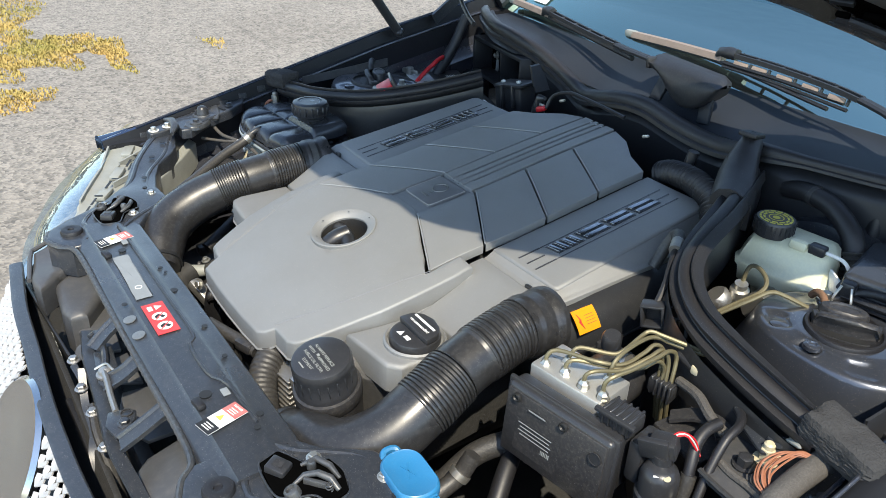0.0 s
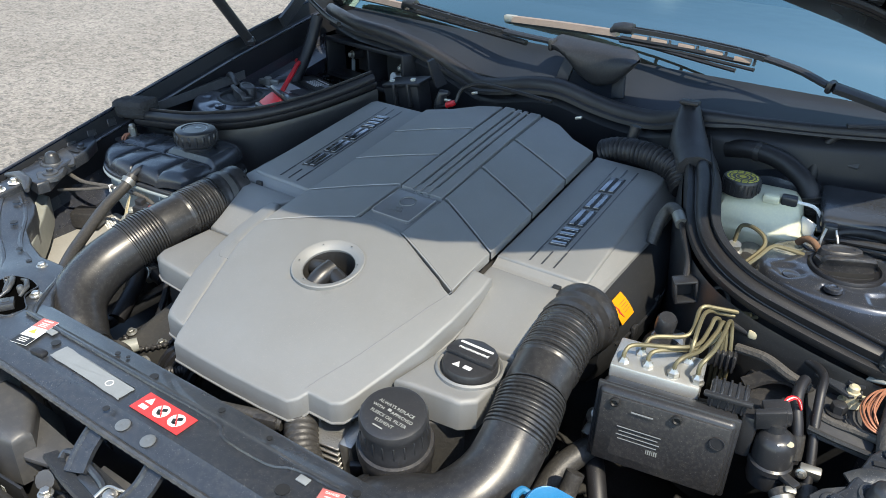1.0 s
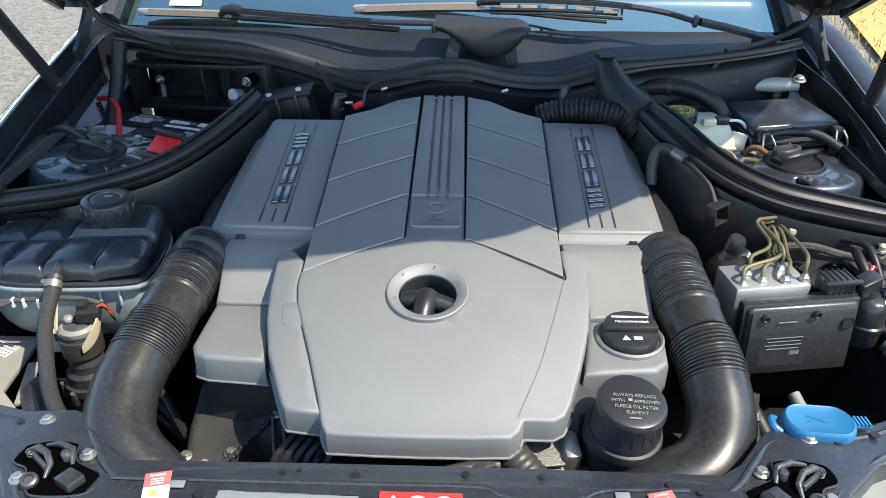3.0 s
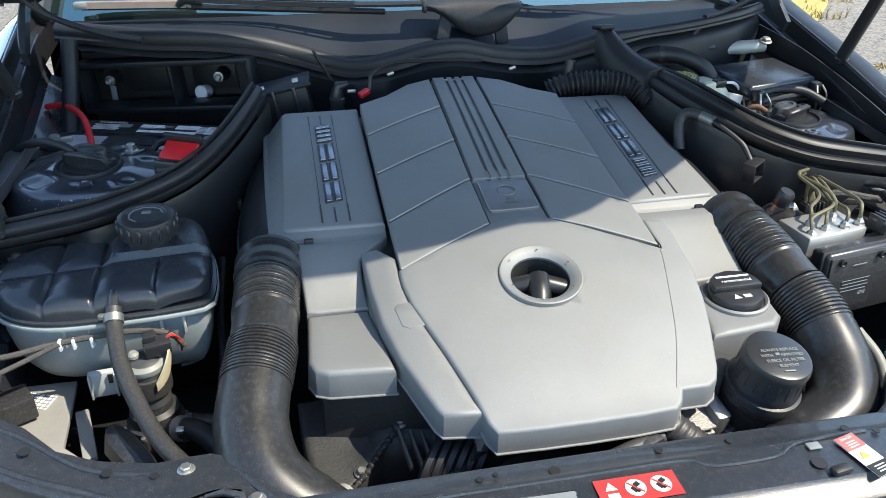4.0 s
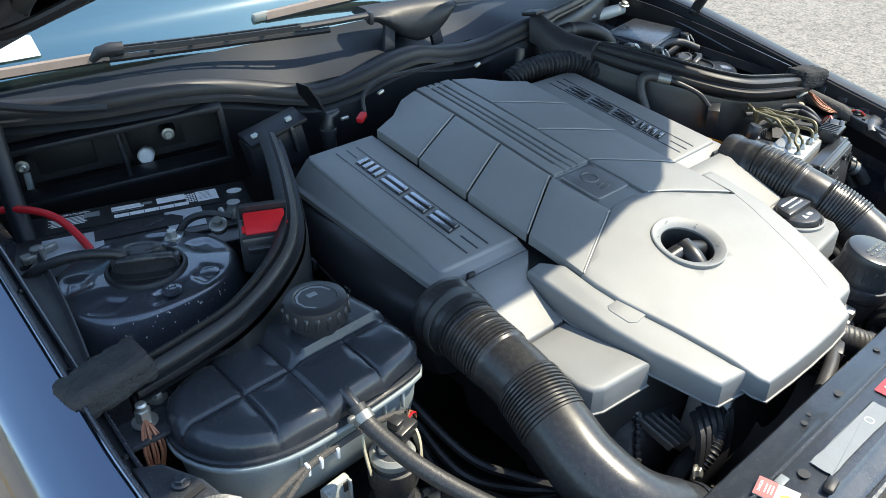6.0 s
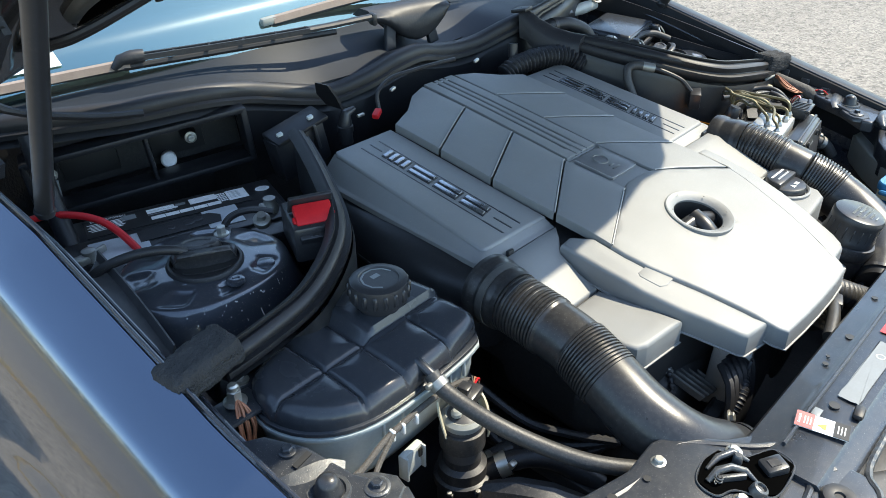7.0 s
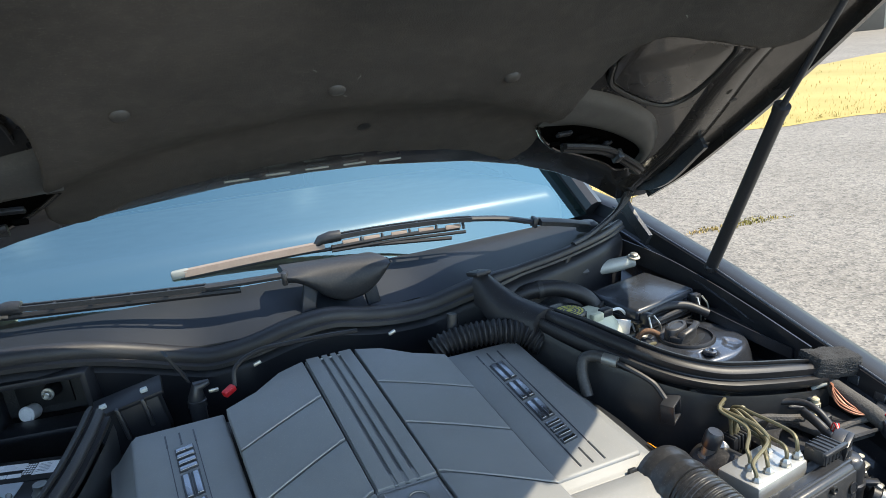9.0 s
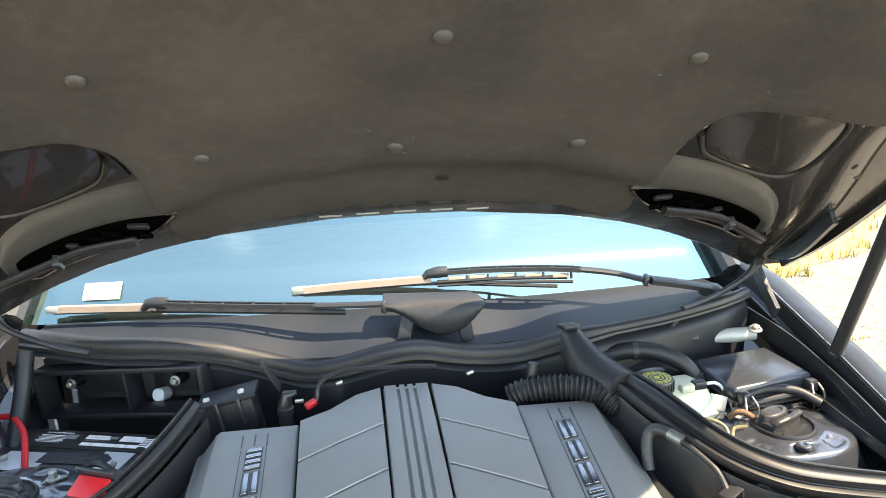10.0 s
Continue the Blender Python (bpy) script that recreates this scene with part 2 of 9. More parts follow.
def tube_mesh(points, radius, sides=12, section=None, caps=True):
    """A tube along points. radius: a number or one for each point. section: an outline in (right, up) in place of a circle."""
    n = len(points)
    rad = [radius] * n if np.isscalar(radius) else list(radius)
    if section is None:
        section = [(math.cos(2 * math.pi * i / sides), math.sin(2 * math.pi * i / sides)) for i in range(sides)]
    rings = []
    for p, (r, u), k in zip(points, frames(points), rad):
        rings.append([tuple(np.array(p) + k * (a * r + b * u)) for a, b in section])
    return rings_mesh(rings, caps=caps)


def tube(pts, radius, n=24, sides=12, section=None):
    return tube_mesh(smooth_path(pts, n), radius, sides, section)


def revolve_mesh(profile, sides=32, m=None):
    """Turn a profile of (radius, height) about z, then place it by m."""
    m = m or Matrix()
    rings = []
    for r, z in profile:
        r = max(r, 1e-4)
        rings.append([tuple(m @ Vector((r * math.cos(2 * math.pi * i / sides), r * math.sin(2 * math.pi * i / sides), z))) for i in range(sides)])
    return rings_mesh(rings, caps=False)


def box_mesh(sx, sy, sz, m=None, bevel=0.003, segs=2):
    bm = bmesh.new()
    bmesh.ops.create_cube(bm, size=1.0)
    bmesh.ops.scale(bm, vec=(sx, sy, sz), verts=bm.verts)
    if bevel > 0:
        bmesh.ops.bevel(bm, geom=list(bm.edges), offset=min(bevel, 0.45 * min(sx, sy, sz)), segments=segs, profile=0.5, affect="EDGES")
    if m is not None:
        bmesh.ops.transform(bm, matrix=m, verts=bm.verts)
    return bm


def join(*bms):
    out = bmesh.new()
    for bm in bms:
        me = bpy.data.meshes.new("tmp")
        bm.to_mesh(me)
        bm.free()
        out.from_mesh(me)
        bpy.data.meshes.remove(me)
    return out


def prism_mesh(outline, z0, z1, m=None, bevel=0.0, segs=2):
    """An outline in x, y, from z0 up to z1, its edges bevelled."""
    bm = bmesh.new()
    f = bm.faces.new([bm.verts.new((x, y, z0)) for x, y in outline])
    r = bmesh.ops.extrude_face_region(bm, geom=[f])
    top = [v for v in r["geom"] if isinstance(v, bmesh.types.BMVert)]
    bmesh.ops.translate(bm, vec=(0, 0, z1 - z0), verts=top)
    if bevel > 0:
        bmesh.ops.bevel(bm, geom=list(bm.edges), offset=bevel, segments=segs, profile=0.5, affect="EDGES")
    if m is not None:
        bmesh.ops.transform(bm, matrix=m, verts=bm.verts)
    return bm


def shrink(outline, d):
    """An outline moved inwards by d at every corner."""
    p = np.array(outline, float)
    area = 0.5 * np.sum(p[:, 0] * np.roll(p[:, 1], -1) - np.roll(p[:, 0], -1) * p[:, 1])
    sign = 1 if area > 0 else -1
    e = np.roll(p, -1, 0) - p
    nrm = sign * np.stack([-e[:, 1], e[:, 0]], 1) / (np.linalg.norm(e, axis=1)[:, None] + 1e-9)
    v = nrm + np.roll(nrm, 1, 0)
    k = 2 / np.maximum((v * v).sum(1), 0.8)
    return [tuple(q) for q in p + d * v * k[:, None]]


def panel_mesh(outlines, height, depth=0.01, bevel=0.003, step=0.03, segs=3, lip=0.0):
    """A skin over outlines in x, y, with z from height(x, y), a rounded rim and a skirt of the given depth."""
    bm = bmesh.new()
    if len(outlines) == 1 and bevel > 0:
        outlines = [shrink(outlines[0], bevel)]
    for o in outlines:
        bm.faces.new([bm.verts.new((x, y, 0)) for x, y in o])
    bmesh.ops.remove_doubles(bm, verts=bm.verts, dist=1e-5)
    xs, ys = [v.co.x for v in bm.verts], [v.co.y for v in bm.verts]
    for axis, lo, hi in ((0, min(xs), max(xs)), (1, min(ys), max(ys))):
        num = int((hi - lo) / step) + 1
        for k in range(1, num):
            co, no = [0, 0, 0], [0, 0, 0]
            co[axis], no[axis] = lo + (hi - lo) * k / num, 1
            bmesh.ops.bisect_plane(bm, geom=list(bm.verts) + list(bm.edges) + list(bm.faces), dist=1e-5, plane_co=co, plane_no=no)
    for f in bm.faces:
        f.normal_update()
        if f.normal.z < 0:
            f.normal_flip()
    edges = [e for e in bm.edges if e.is_boundary]
    out = {}
    for e in edges:
        f = e.link_faces[0]
        d = e.verts[1].co - e.verts[0].co
        n = Vector((d.y, -d.x, 0)).normalized()
        mid_f = f.calc_center_median() - (e.verts[0].co + e.verts[1].co) / 2
        if n.dot(mid_f) > 0:
            n = -n
        for v in e.verts:
            out.setdefault(v, []).append(n)
    way = {}
    for v, ns in out.items():
        n = sum(ns, Vector())
        way[v] = n * (2 / max(n.length_squared, 0.9)) if len(ns) > 1 else n
    for v in bm.verts:
        v.co.z = height(v.co.x, v.co.y)
    rows = [(0, 0)]
    if bevel > 0:
        rows += [(math.sin(math.pi / 2 * k / segs), 1 - math.cos(math.pi / 2 * k / segs)) for k in range(1, segs + 1)]
    ring = {v: [v] for v in way}
    for v, w in way.items():
        for a, c in rows[1:]:
            ring[v].append(bm.verts.new((v.co.x + w.x * a * bevel, v.co.y + w.y * a * bevel, v.co.z - c * bevel)))
        last = ring[v][-1].co
        ring[v].append(bm.verts.new((last.x, last.y, last.z - depth)))
        if lip > 0:
            foot = ring[v][-1].co
            for a, c in ((1.0, 0.0004), (1.15, 0.0016), (0.6, 0.0026)):
                ring[v].append(bm.verts.new((foot.x + w.x * a * lip, foot.y + w.y * a * lip, foot.z - c)))
    for e in edges:
        p, q = e.verts
        for i in range(len(ring[p]) - 1):
            bm.faces.new((ring[p][i], ring[q][i], ring[q][i + 1], ring[p][i + 1]))
    return bm


def hex_bolt(m, size=0.0065, flange=0.009, h=0.006):
    """A flanged hexagon bolt standing on the origin of m."""
    a = revolve_mesh([(0.0, 0), (flange, 0), (flange, 0.0014), (flange * 0.8, 0.0022), (0, 0.0022)], 16, m)
    b = revolve_mesh([(0.0, 0.002), (size, 0.002), (size, h), (size * 0.8, h + 0.001), (0, h + 0.001)], 6, m)
    return join(a, b)


def bolt(name, x, y, z, rx=0, ry=0, parent=None, size=0.0065, mat="steel", flange=None):
    return part(name, hex_bolt(pose(x, y, z, rx, ry, 17), size, flange or size * 1.4, size), mat, parent, "", 30)


def words(text, size, m, mat, parent, name="lettering", align="CENTER"):
    """Raised lettering in the built-in font, as a mesh."""
    cu = bpy.data.curves.new(name, "FONT")
    cu.body, cu.size, cu.extrude, cu.align_x, cu.align_y = text, size, 0.0002, align, "CENTER"
    tmp = bpy.data.objects.new(name, cu)
    me = bpy.data.meshes.new_from_object(tmp)
    bpy.data.objects.remove(tmp)
    me.transform(m)
    me.materials.clear()
    me.materials.append(M[mat])
    ob = new(name, me)
    ob.parent = parent
    return ob


def mirror_pts(pts, s):
    return [(s * p[0], *p[1:]) for p in pts]
# ---- ground ----
def ground_material():
    m = bpy.data.materials.new("pale_chip_seal_with_grass")
    m.use_nodes = True
    n, l = m.node_tree.nodes, m.node_tree.links
    b = n["Principled BSDF"]
    co = n.new("ShaderNodeTexCoord")
    vo = n.new("ShaderNodeTexVoronoi")
    vo.inputs["Scale"].default_value = 75
    big = n.new("ShaderNodeTexNoise")
    big.inputs["Scale"].default_value, big.inputs["Detail"].default_value = 0.9, 6
    mid = n.new("ShaderNodeTexNoise")
    mid.inputs["Scale"].default_value, mid.inputs["Detail"].default_value = 14, 5
    for t in (vo, big, mid):
        l.new(co.outputs["Object"], t.inputs["Vector"])
    r = n.new("ShaderNodeValToRGB")
    r.color_ramp.elements[0].color, r.color_ramp.elements[1].color = (0.098, 0.093, 0.086, 1), (0.282, 0.260, 0.230, 1)
    sep = n.new("ShaderNodeSeparateColor")
    l.new(vo.outputs["Color"], sep.inputs[0])
    l.new(sep.outputs[0], r.inputs["Fac"])
    mx = n.new("ShaderNodeMix")
    mx.data_type, mx.blend_type = "RGBA", "MULTIPLY"
    mx.inputs["Factor"].default_value = 0.55
    r2 = n.new("ShaderNodeValToRGB")
    r2.color_ramp.elements[0].position, r2.color_ramp.elements[1].position = 0.35, 0.65
    r2.color_ramp.elements[0].color, r2.color_ramp.elements[1].color = (0.62, 0.57, 0.50, 1), (1, 0.955, 0.89, 1)
    l.new(big.outputs["Fac"], r2.inputs["Fac"])
    l.new(r.outputs["Color"], mx.inputs["A"])
    l.new(r2.outputs["Color"], mx.inputs["B"])
    my = n.new("ShaderNodeMix")
    my.data_type = "RGBA"
    my.inputs["B"].default_value = (0.30, 0.268, 0.226, 1)
    mr = n.new("ShaderNodeMapRange")
    mr.inputs["From Min"].default_value, mr.inputs["From Max"].default_value, mr.inputs["To Max"].default_value = 0.4, 0.7, 0.5
    l.new(mid.outputs["Fac"], mr.inputs["Value"])
    l.new(mr.outputs["Result"], my.inputs["Factor"])
    l.new(mx.outputs["Result"], my.inputs["A"])
    l.new(my.outputs["Result"], b.inputs["Base Color"])
    b.inputs["Roughness"].default_value = 0.9
    bp = n.new("ShaderNodeBump")
    bp.inputs["Strength"].default_value, bp.inputs["Distance"].default_value = 0.6, 0.006
    l.new(vo.outputs["Distance"], bp.inputs["Height"])
    l.new(bp.outputs["Normal"], b.inputs["Normal"])
    return m


M["ground"] = ground_material()
M["grass"] = material("dry_and_green_grass", (0.46, 0.30, 0.10), 0.9, 0.0, second=(0.20, 0.22, 0.05), scale=1.6, amount=0.9, fine=90)
M["hedge"] = material("dusty_hedge_leaves", (0.085, 0.095, 0.075), 0.8, 0.0, second=(0.05, 0.06, 0.045), scale=1.2, amount=0.8, fine=30)
M["lawn"] = material("sunburnt_lawn", (0.42, 0.30, 0.10), 0.95, 0.0, second=(0.27, 0.23, 0.07), scale=0.8, amount=0.9, fine=60, bump=0.8)
bm = bmesh.new()
bmesh.ops.create_grid(bm, x_segments=40, y_segments=40, size=300)
tagged(part("ground", bm, "ground"), "pale grey chip-seal driveway strewn with fine gravel", "ground", kind="structure")


def blades(rng, places, h0, h1):
    """Tufts of bent grass blades at the given x, y."""
    verts, faces = [], []
    for x, y in places:
        a, h, lean = rng.uniform(0, 6.28), rng.uniform(h0, h1), rng.uniform(0.2, 0.9)
        dx, dy, w = math.cos(a), math.sin(a), rng.uniform(0.003, 0.006)
        k = len(verts)
        verts += [(x - dy * w, y + dx * w, 0), (x + dy * w, y - dx * w, 0), (x + dx * h * lean * 0.4 - dy * w * 0.7, y + dy * h * lean * 0.4 + dx * w * 0.7, h * 0.65), (x + dx * h * lean * 0.4 + dy * w * 0.7, y + dy * h * lean * 0.4 - dx * w * 0.7, h * 0.65), (x + dx * h * lean, y + dy * h * lean, h)]
        faces += [(k, k + 1, k + 3, k + 2), (k + 2, k + 3, k + 4)]
    me = bpy.data.meshes.new("grass")
    me.from_pydata(verts, [], faces)
    return me


rng = random.Random(4)
# strips and tufts of grass: centre x, y, half sizes, number of blades
PATCHES = [(-4.35, 0.50, 0.42, 0.10, 1800), (-4.55, 0.20, 0.40, 0.22, 3600), (-4.3, -0.15, 0.30, 0.25, 2600), (-3.6, -0.15, 0.20, 0.16, 900), (-5.3, -0.1, 0.7, 0.35, 4200), (-6.4, -0.1, 0.9, 0.5, 4200), (-4.27, 1.16, 0.16, 0.07, 120), (3.5, 2.95, 0.28, 0.07, 220), (3.15, 2.97, 0.2, 0.06, 120), (2.3, 2.55, 0.12, 0.05, 60), (5.95, 2.95, 0.3, 0.08, 160), (-2.05, 2.1, 0.07, 1.7, 3600)]
places = []
for cx, cy, ax, ay, num in PATCHES:
    for _ in range(num):
        a, q = rng.uniform(0, 6.283), rng.random() ** 0.6
        wob = 1 + 0.35 * math.sin(3 * a + cx) + 0.2 * math.sin(7 * a)
        places.append((cx + ax * q * wob * math.cos(a), cy + ay * q * wob * math.sin(a)))
me = blades(rng, places, 0.006, 0.022)
me.materials.append(M["grass"])
tagged(new("grass", me), "straw-yellow and green grass growing through the driveway", "grass", kind="stuff")
# lawn beyond the driveway
bm = bmesh.new()
edge = [(float(p[0]), float(p[1]) + 0.08 * math.sin(1.9 * k) + 0.04 * math.sin(5.1 * k)) for k, p in enumerate(smooth_path([(2.5, 3.5, 0), (3.4, 4.05, 0), (4.1, 4.75, 0), (4.9, 5.3, 0), (5.8, 5.7, 0), (6.8, 5.6, 0), (8.25, 5.5, 0), (12, 5.6, 0), (20, 6.2, 0), (34, 7.2, 0)], 60))]
far = [(x + 1.5, 10.6 + 0.12 * (x - 10) + 0.25 * math.sin(x)) for x, y in edge]
rows = [[(a[0] * (1 - u) + c[0] * u, a[1] * (1 - u) + c[1] * u, 0.03 * (1 if 0 < u < 1 else 0) + 0.004) for a, c in zip(edge, far)] for u in (0, 0.03, 0.3, 0.6, 0.97, 1)]
bm = rings_mesh(rows, closed=False)
tagged(part("lawn", bm, "lawn"), "sunburnt yellow-green lawn along the driveway", "lawn", kind="structure")
places = []
for _ in range(9000):
    ex, ey = edge[int(59 * rng.random() ** 1.5)]
    places.append((ex + rng.uniform(-0.3, 0.3), ey + 0.05 + 4.5 * rng.random() ** 2.2))
me = blades(rng, places, 0.03, 0.09)
me.materials.append(M["grass"])
tagged(new("lawn_grass", me), "short dry grass blades of the lawn", "grass", kind="stuff")
# verges on the passenger's side of the driveway
for x0, x1, w in ((-9.6, -7.4, 0.25), (-60.0, -13.5, 0.6)):
    ys = np.linspace(-40, 50, 91)
    rows = [[(x0, y, 0.004) for y in ys], [(x1 - 0.3, y, 0.03) for y in ys], [(x1 + w * math.sin(1.3 * y) + 0.5 * w * math.sin(3.1 * y), y, 0.004) for y in ys]]
    tagged(part("lawn", rings_mesh(rows, closed=False), "lawn"), "sunburnt grass verge across the driveway", "lawn", kind="structure")
# low dark hedge beyond the verges
verts, faces = [], []
for _ in range(7000):
    y, z = rng.uniform(-14, 46), 2.9 * rng.random() ** 0.8
    x = -15.5 - rng.uniform(0, 1.2) - 0.5 * math.sin(0.7 * y) + 0.3 * math.sin(2.3 * y)
    z *= 0.85 + 0.12 * math.sin(0.9 * y) + 0.08 * math.sin(2.7 * y)
    k, q = len(verts), rng.uniform(0.10, 0.24)
    u, w = Vector((rng.gauss(0, 1), rng.gauss(0, 1), rng.gauss(0, 1))).normalized() * q, Vector((rng.gauss(0, 1), rng.gauss(0, 1), rng.gauss(0, 1))).normalized() * q
    c = Vector((x, y, z))
    verts += [tuple(c + u), tuple(c + w), tuple(c - u), tuple(c - w)]
    faces.append((k, k + 1, k + 2, k + 3))
me = bpy.data.meshes.new("hedge")
me.from_pydata(verts, [], faces)
me.materials.append(M["hedge"])
tagged(new("hedge", me), "low dark grey-green hedge beyond the grass verge", "hedge", kind="stuff")
# far dark shed beside the lane
shed = thing("shed", "far dark shed with pale corrugated metal wall", "shed")
part("wall", box_mesh(9, 5, 3.0, pose(21, 21, 1.5), 0.02), "dark", shed)
for k in range(14):
    part("wall_sheet", box_mesh(0.28, 0.05, 2.6, pose(26.2 + 0.3 * k, 19.2, 1.3), 0.03), "lamp_grey", shed)
part("roof", box_mesh(9.6, 5.6, 0.2, pose(21, 21, 3.1), 0.03), "lamp_grey", shed)

# ---- car body ----
car = thing("car_body", "black metallic saloon car body with its bonnet open", "car")
EDGE = lerp_table([(-0.40, 0.772), (-0.31, 0.789), (-0.27, 0.797), (0.0, 0.853), (0.35, 0.935), (0.65, 0.985), (1.2, 1.02)])
INNER = lerp_table([(-0.40, 0.660), (-0.31, 0.693), (-0.20, 0.704), (0.0, 0.715), (0.35, 0.718), (0.62, 0.730), (1.2, 0.735)])


def fender_mesh(s):
    prof = [(-0.026, -0.085), (-0.024, -0.036), (-0.012, -0.030), (-0.006, -0.004), (0.0, 0.0)]
    prof += [(0.012, -0.005), (0.03, -0.016), (0.044, -0.0255), (0.052, -0.0315), (0.0565, -0.0362), (0.060, -0.0411), (0.0643, -0.0488), (0.069, -0.0588), (0.075, -0.073), (0.081, -0.090), (0.087, -0.110), (0.092, -0.130), (0.097, -0.155)] + [(0.1005 + 0.012 * (1 - (1 - u) ** 2), -0.178 - 0.20 * u) for u in np.linspace(0, 1, 17)] + [(0.110, -0.45), (0.104, -0.62)]
    if s > 0:
        prof[5:14] = [(0.012, 0.001), (0.03, 0.0), (0.044, -0.004), (0.052, -0.009), (0.0575, -0.015), (0.062, -0.022), (0.066, -0.032), (0.070, -0.046), (0.0755, -0.066)]
    rings = []
    for y in list(np.linspace(-0.31, -0.05, 14)) + list(np.linspace(-0.03, 0.62, 34)) + list(np.linspace(0.65, 1.15, 11)):
        f = min(1.0, max(0.6, (y + 0.42) / 0.35))
        g = min(1.0, max(0.35, (y + 0.33) / 0.13))
        h = min(1.0, max(0.06, (y + 0.32) / 0.25))
        ring = []
        for a, c in prof:
            z = EDGE(y) + c * (g if a < 0.04 else h)
            lip = (0.425 - math.hypot(y - 0.22, z - 0.30)) / 0.040 if c < -0.15 else 0.0  # rolled lip of the wheel arch
            lip = min(1.0, max(0.0, lip))
            ring.append((s * (INNER(y) + a * (f if a > 0.04 else (0.35 + 0.65 * g)) + 0.014 * lip * lip * (3 - 2 * lip)), y, z))
        rings.append(ring)
    k = 3 if s < 0 else 8  # driver side gutter is drawn black, standing for the dark bonnet reflected there
    return rings_mesh([r[k:] for r in rings], closed=False), rings_mesh([r[: k + 1] for r in rings], closed=False)


for s, nm in ((-1, "passenger_fender"), (1, "driver_fender")):
    skin, flange = fender_mesh(s)
    part("fender", skin, "paint", car, "glossy black metallic front fender")
    part("fender_flange", flange, "flange_black", car, "black inner fender flange, on the driver side with a painted dark reflection")
    for k in range(9):
        y = -0.27 + 0.045 * k
        part("flange_tab", box_mesh(0.003, 0.018, 0.014, pose(s * (INNER(y) - 0.010), y, EDGE(y) - 0.022, 0, 14 * s, 0), 0.001, 1), "satin", car)
    # inner wing: sheet below the fender flange, down to the bay floor
    rings = []
    for y in np.linspace(-0.28, 0.66, 20):
        x, z = INNER(y) - 0.052, EDGE(y)
        rings.append([(s * (x + 0.028), y, z - 0.08), (s * (x + 0.020), y, z - 0.105), (s * (x - 0.016), y, z - 0.12), (s * (x - 0.03), y, 0.62), (s * (x - 0.10), y, 0.45)])
    part("inner_wing", rings_mesh(rings, closed=False), "bay_paint", car)
    for d, dz, r in ((-0.006, 0.001, 0.0022), (-0.024, -0.032, 0.0026)):
        part("gutter_bead", tube_mesh([(s * (INNER(y) + d), y, EDGE(y) + dz) for y in np.linspace(-0.24, 0.66, 40)], r, 8), "bay_paint", car)
    # bolts and clips along the flange
    for y in (-0.1, 0.02, 0.14, 0.27, 0.42, 0.55):
        bolt("bolt", s * (INNER(y) - 0.018), y, EDGE(y) - 0.034, parent=car, size=0.003, mat="flange_black")


# wheels
for s in (-1, 1):
    for y in (0.22, 2.94):
        w = part("wheel", revolve_mesh([(0.20, -0.09), (0.215, -0.095), (0.225, -0.08), (0.225, 0.08), (0.215, 0.095), (0.20, 0.09), (0.06, 0.05), (0, 0.05)], 40, pose(s * 0.74, y, 0.315, 0, 90 * s)), "cast", car, "silver alloy wheel")
        part("tyre", revolve_mesh([(0.222, -0.10), (0.27, -0.112), (0.305, -0.10), (0.315, -0.06), (0.315, 0.06), (0.305, 0.10), (0.27, 0.112), (0.222, 0.10)], 48, pose(s * 0.74, y, 0.315, 0, 90 * s)), "rubber", w)

# bay floor, firewall and side walls
part("bay_floor", box_mesh(1.32, 1.15, 0.03, pose(0, 0.05, 0.44), 0.004), "dark", car)
wall = [[(x, 0.50 + 0.16 * (abs(x) / 0.66) ** 2 + (0.10 if x < -0.31 else 0), z) for x in np.linspace(-0.66, 0.66, 40)] for z in (0.45, 0.7, 0.9, 0.935)]
part("firewall", rings_mesh(wall, closed=False), "dark", car)

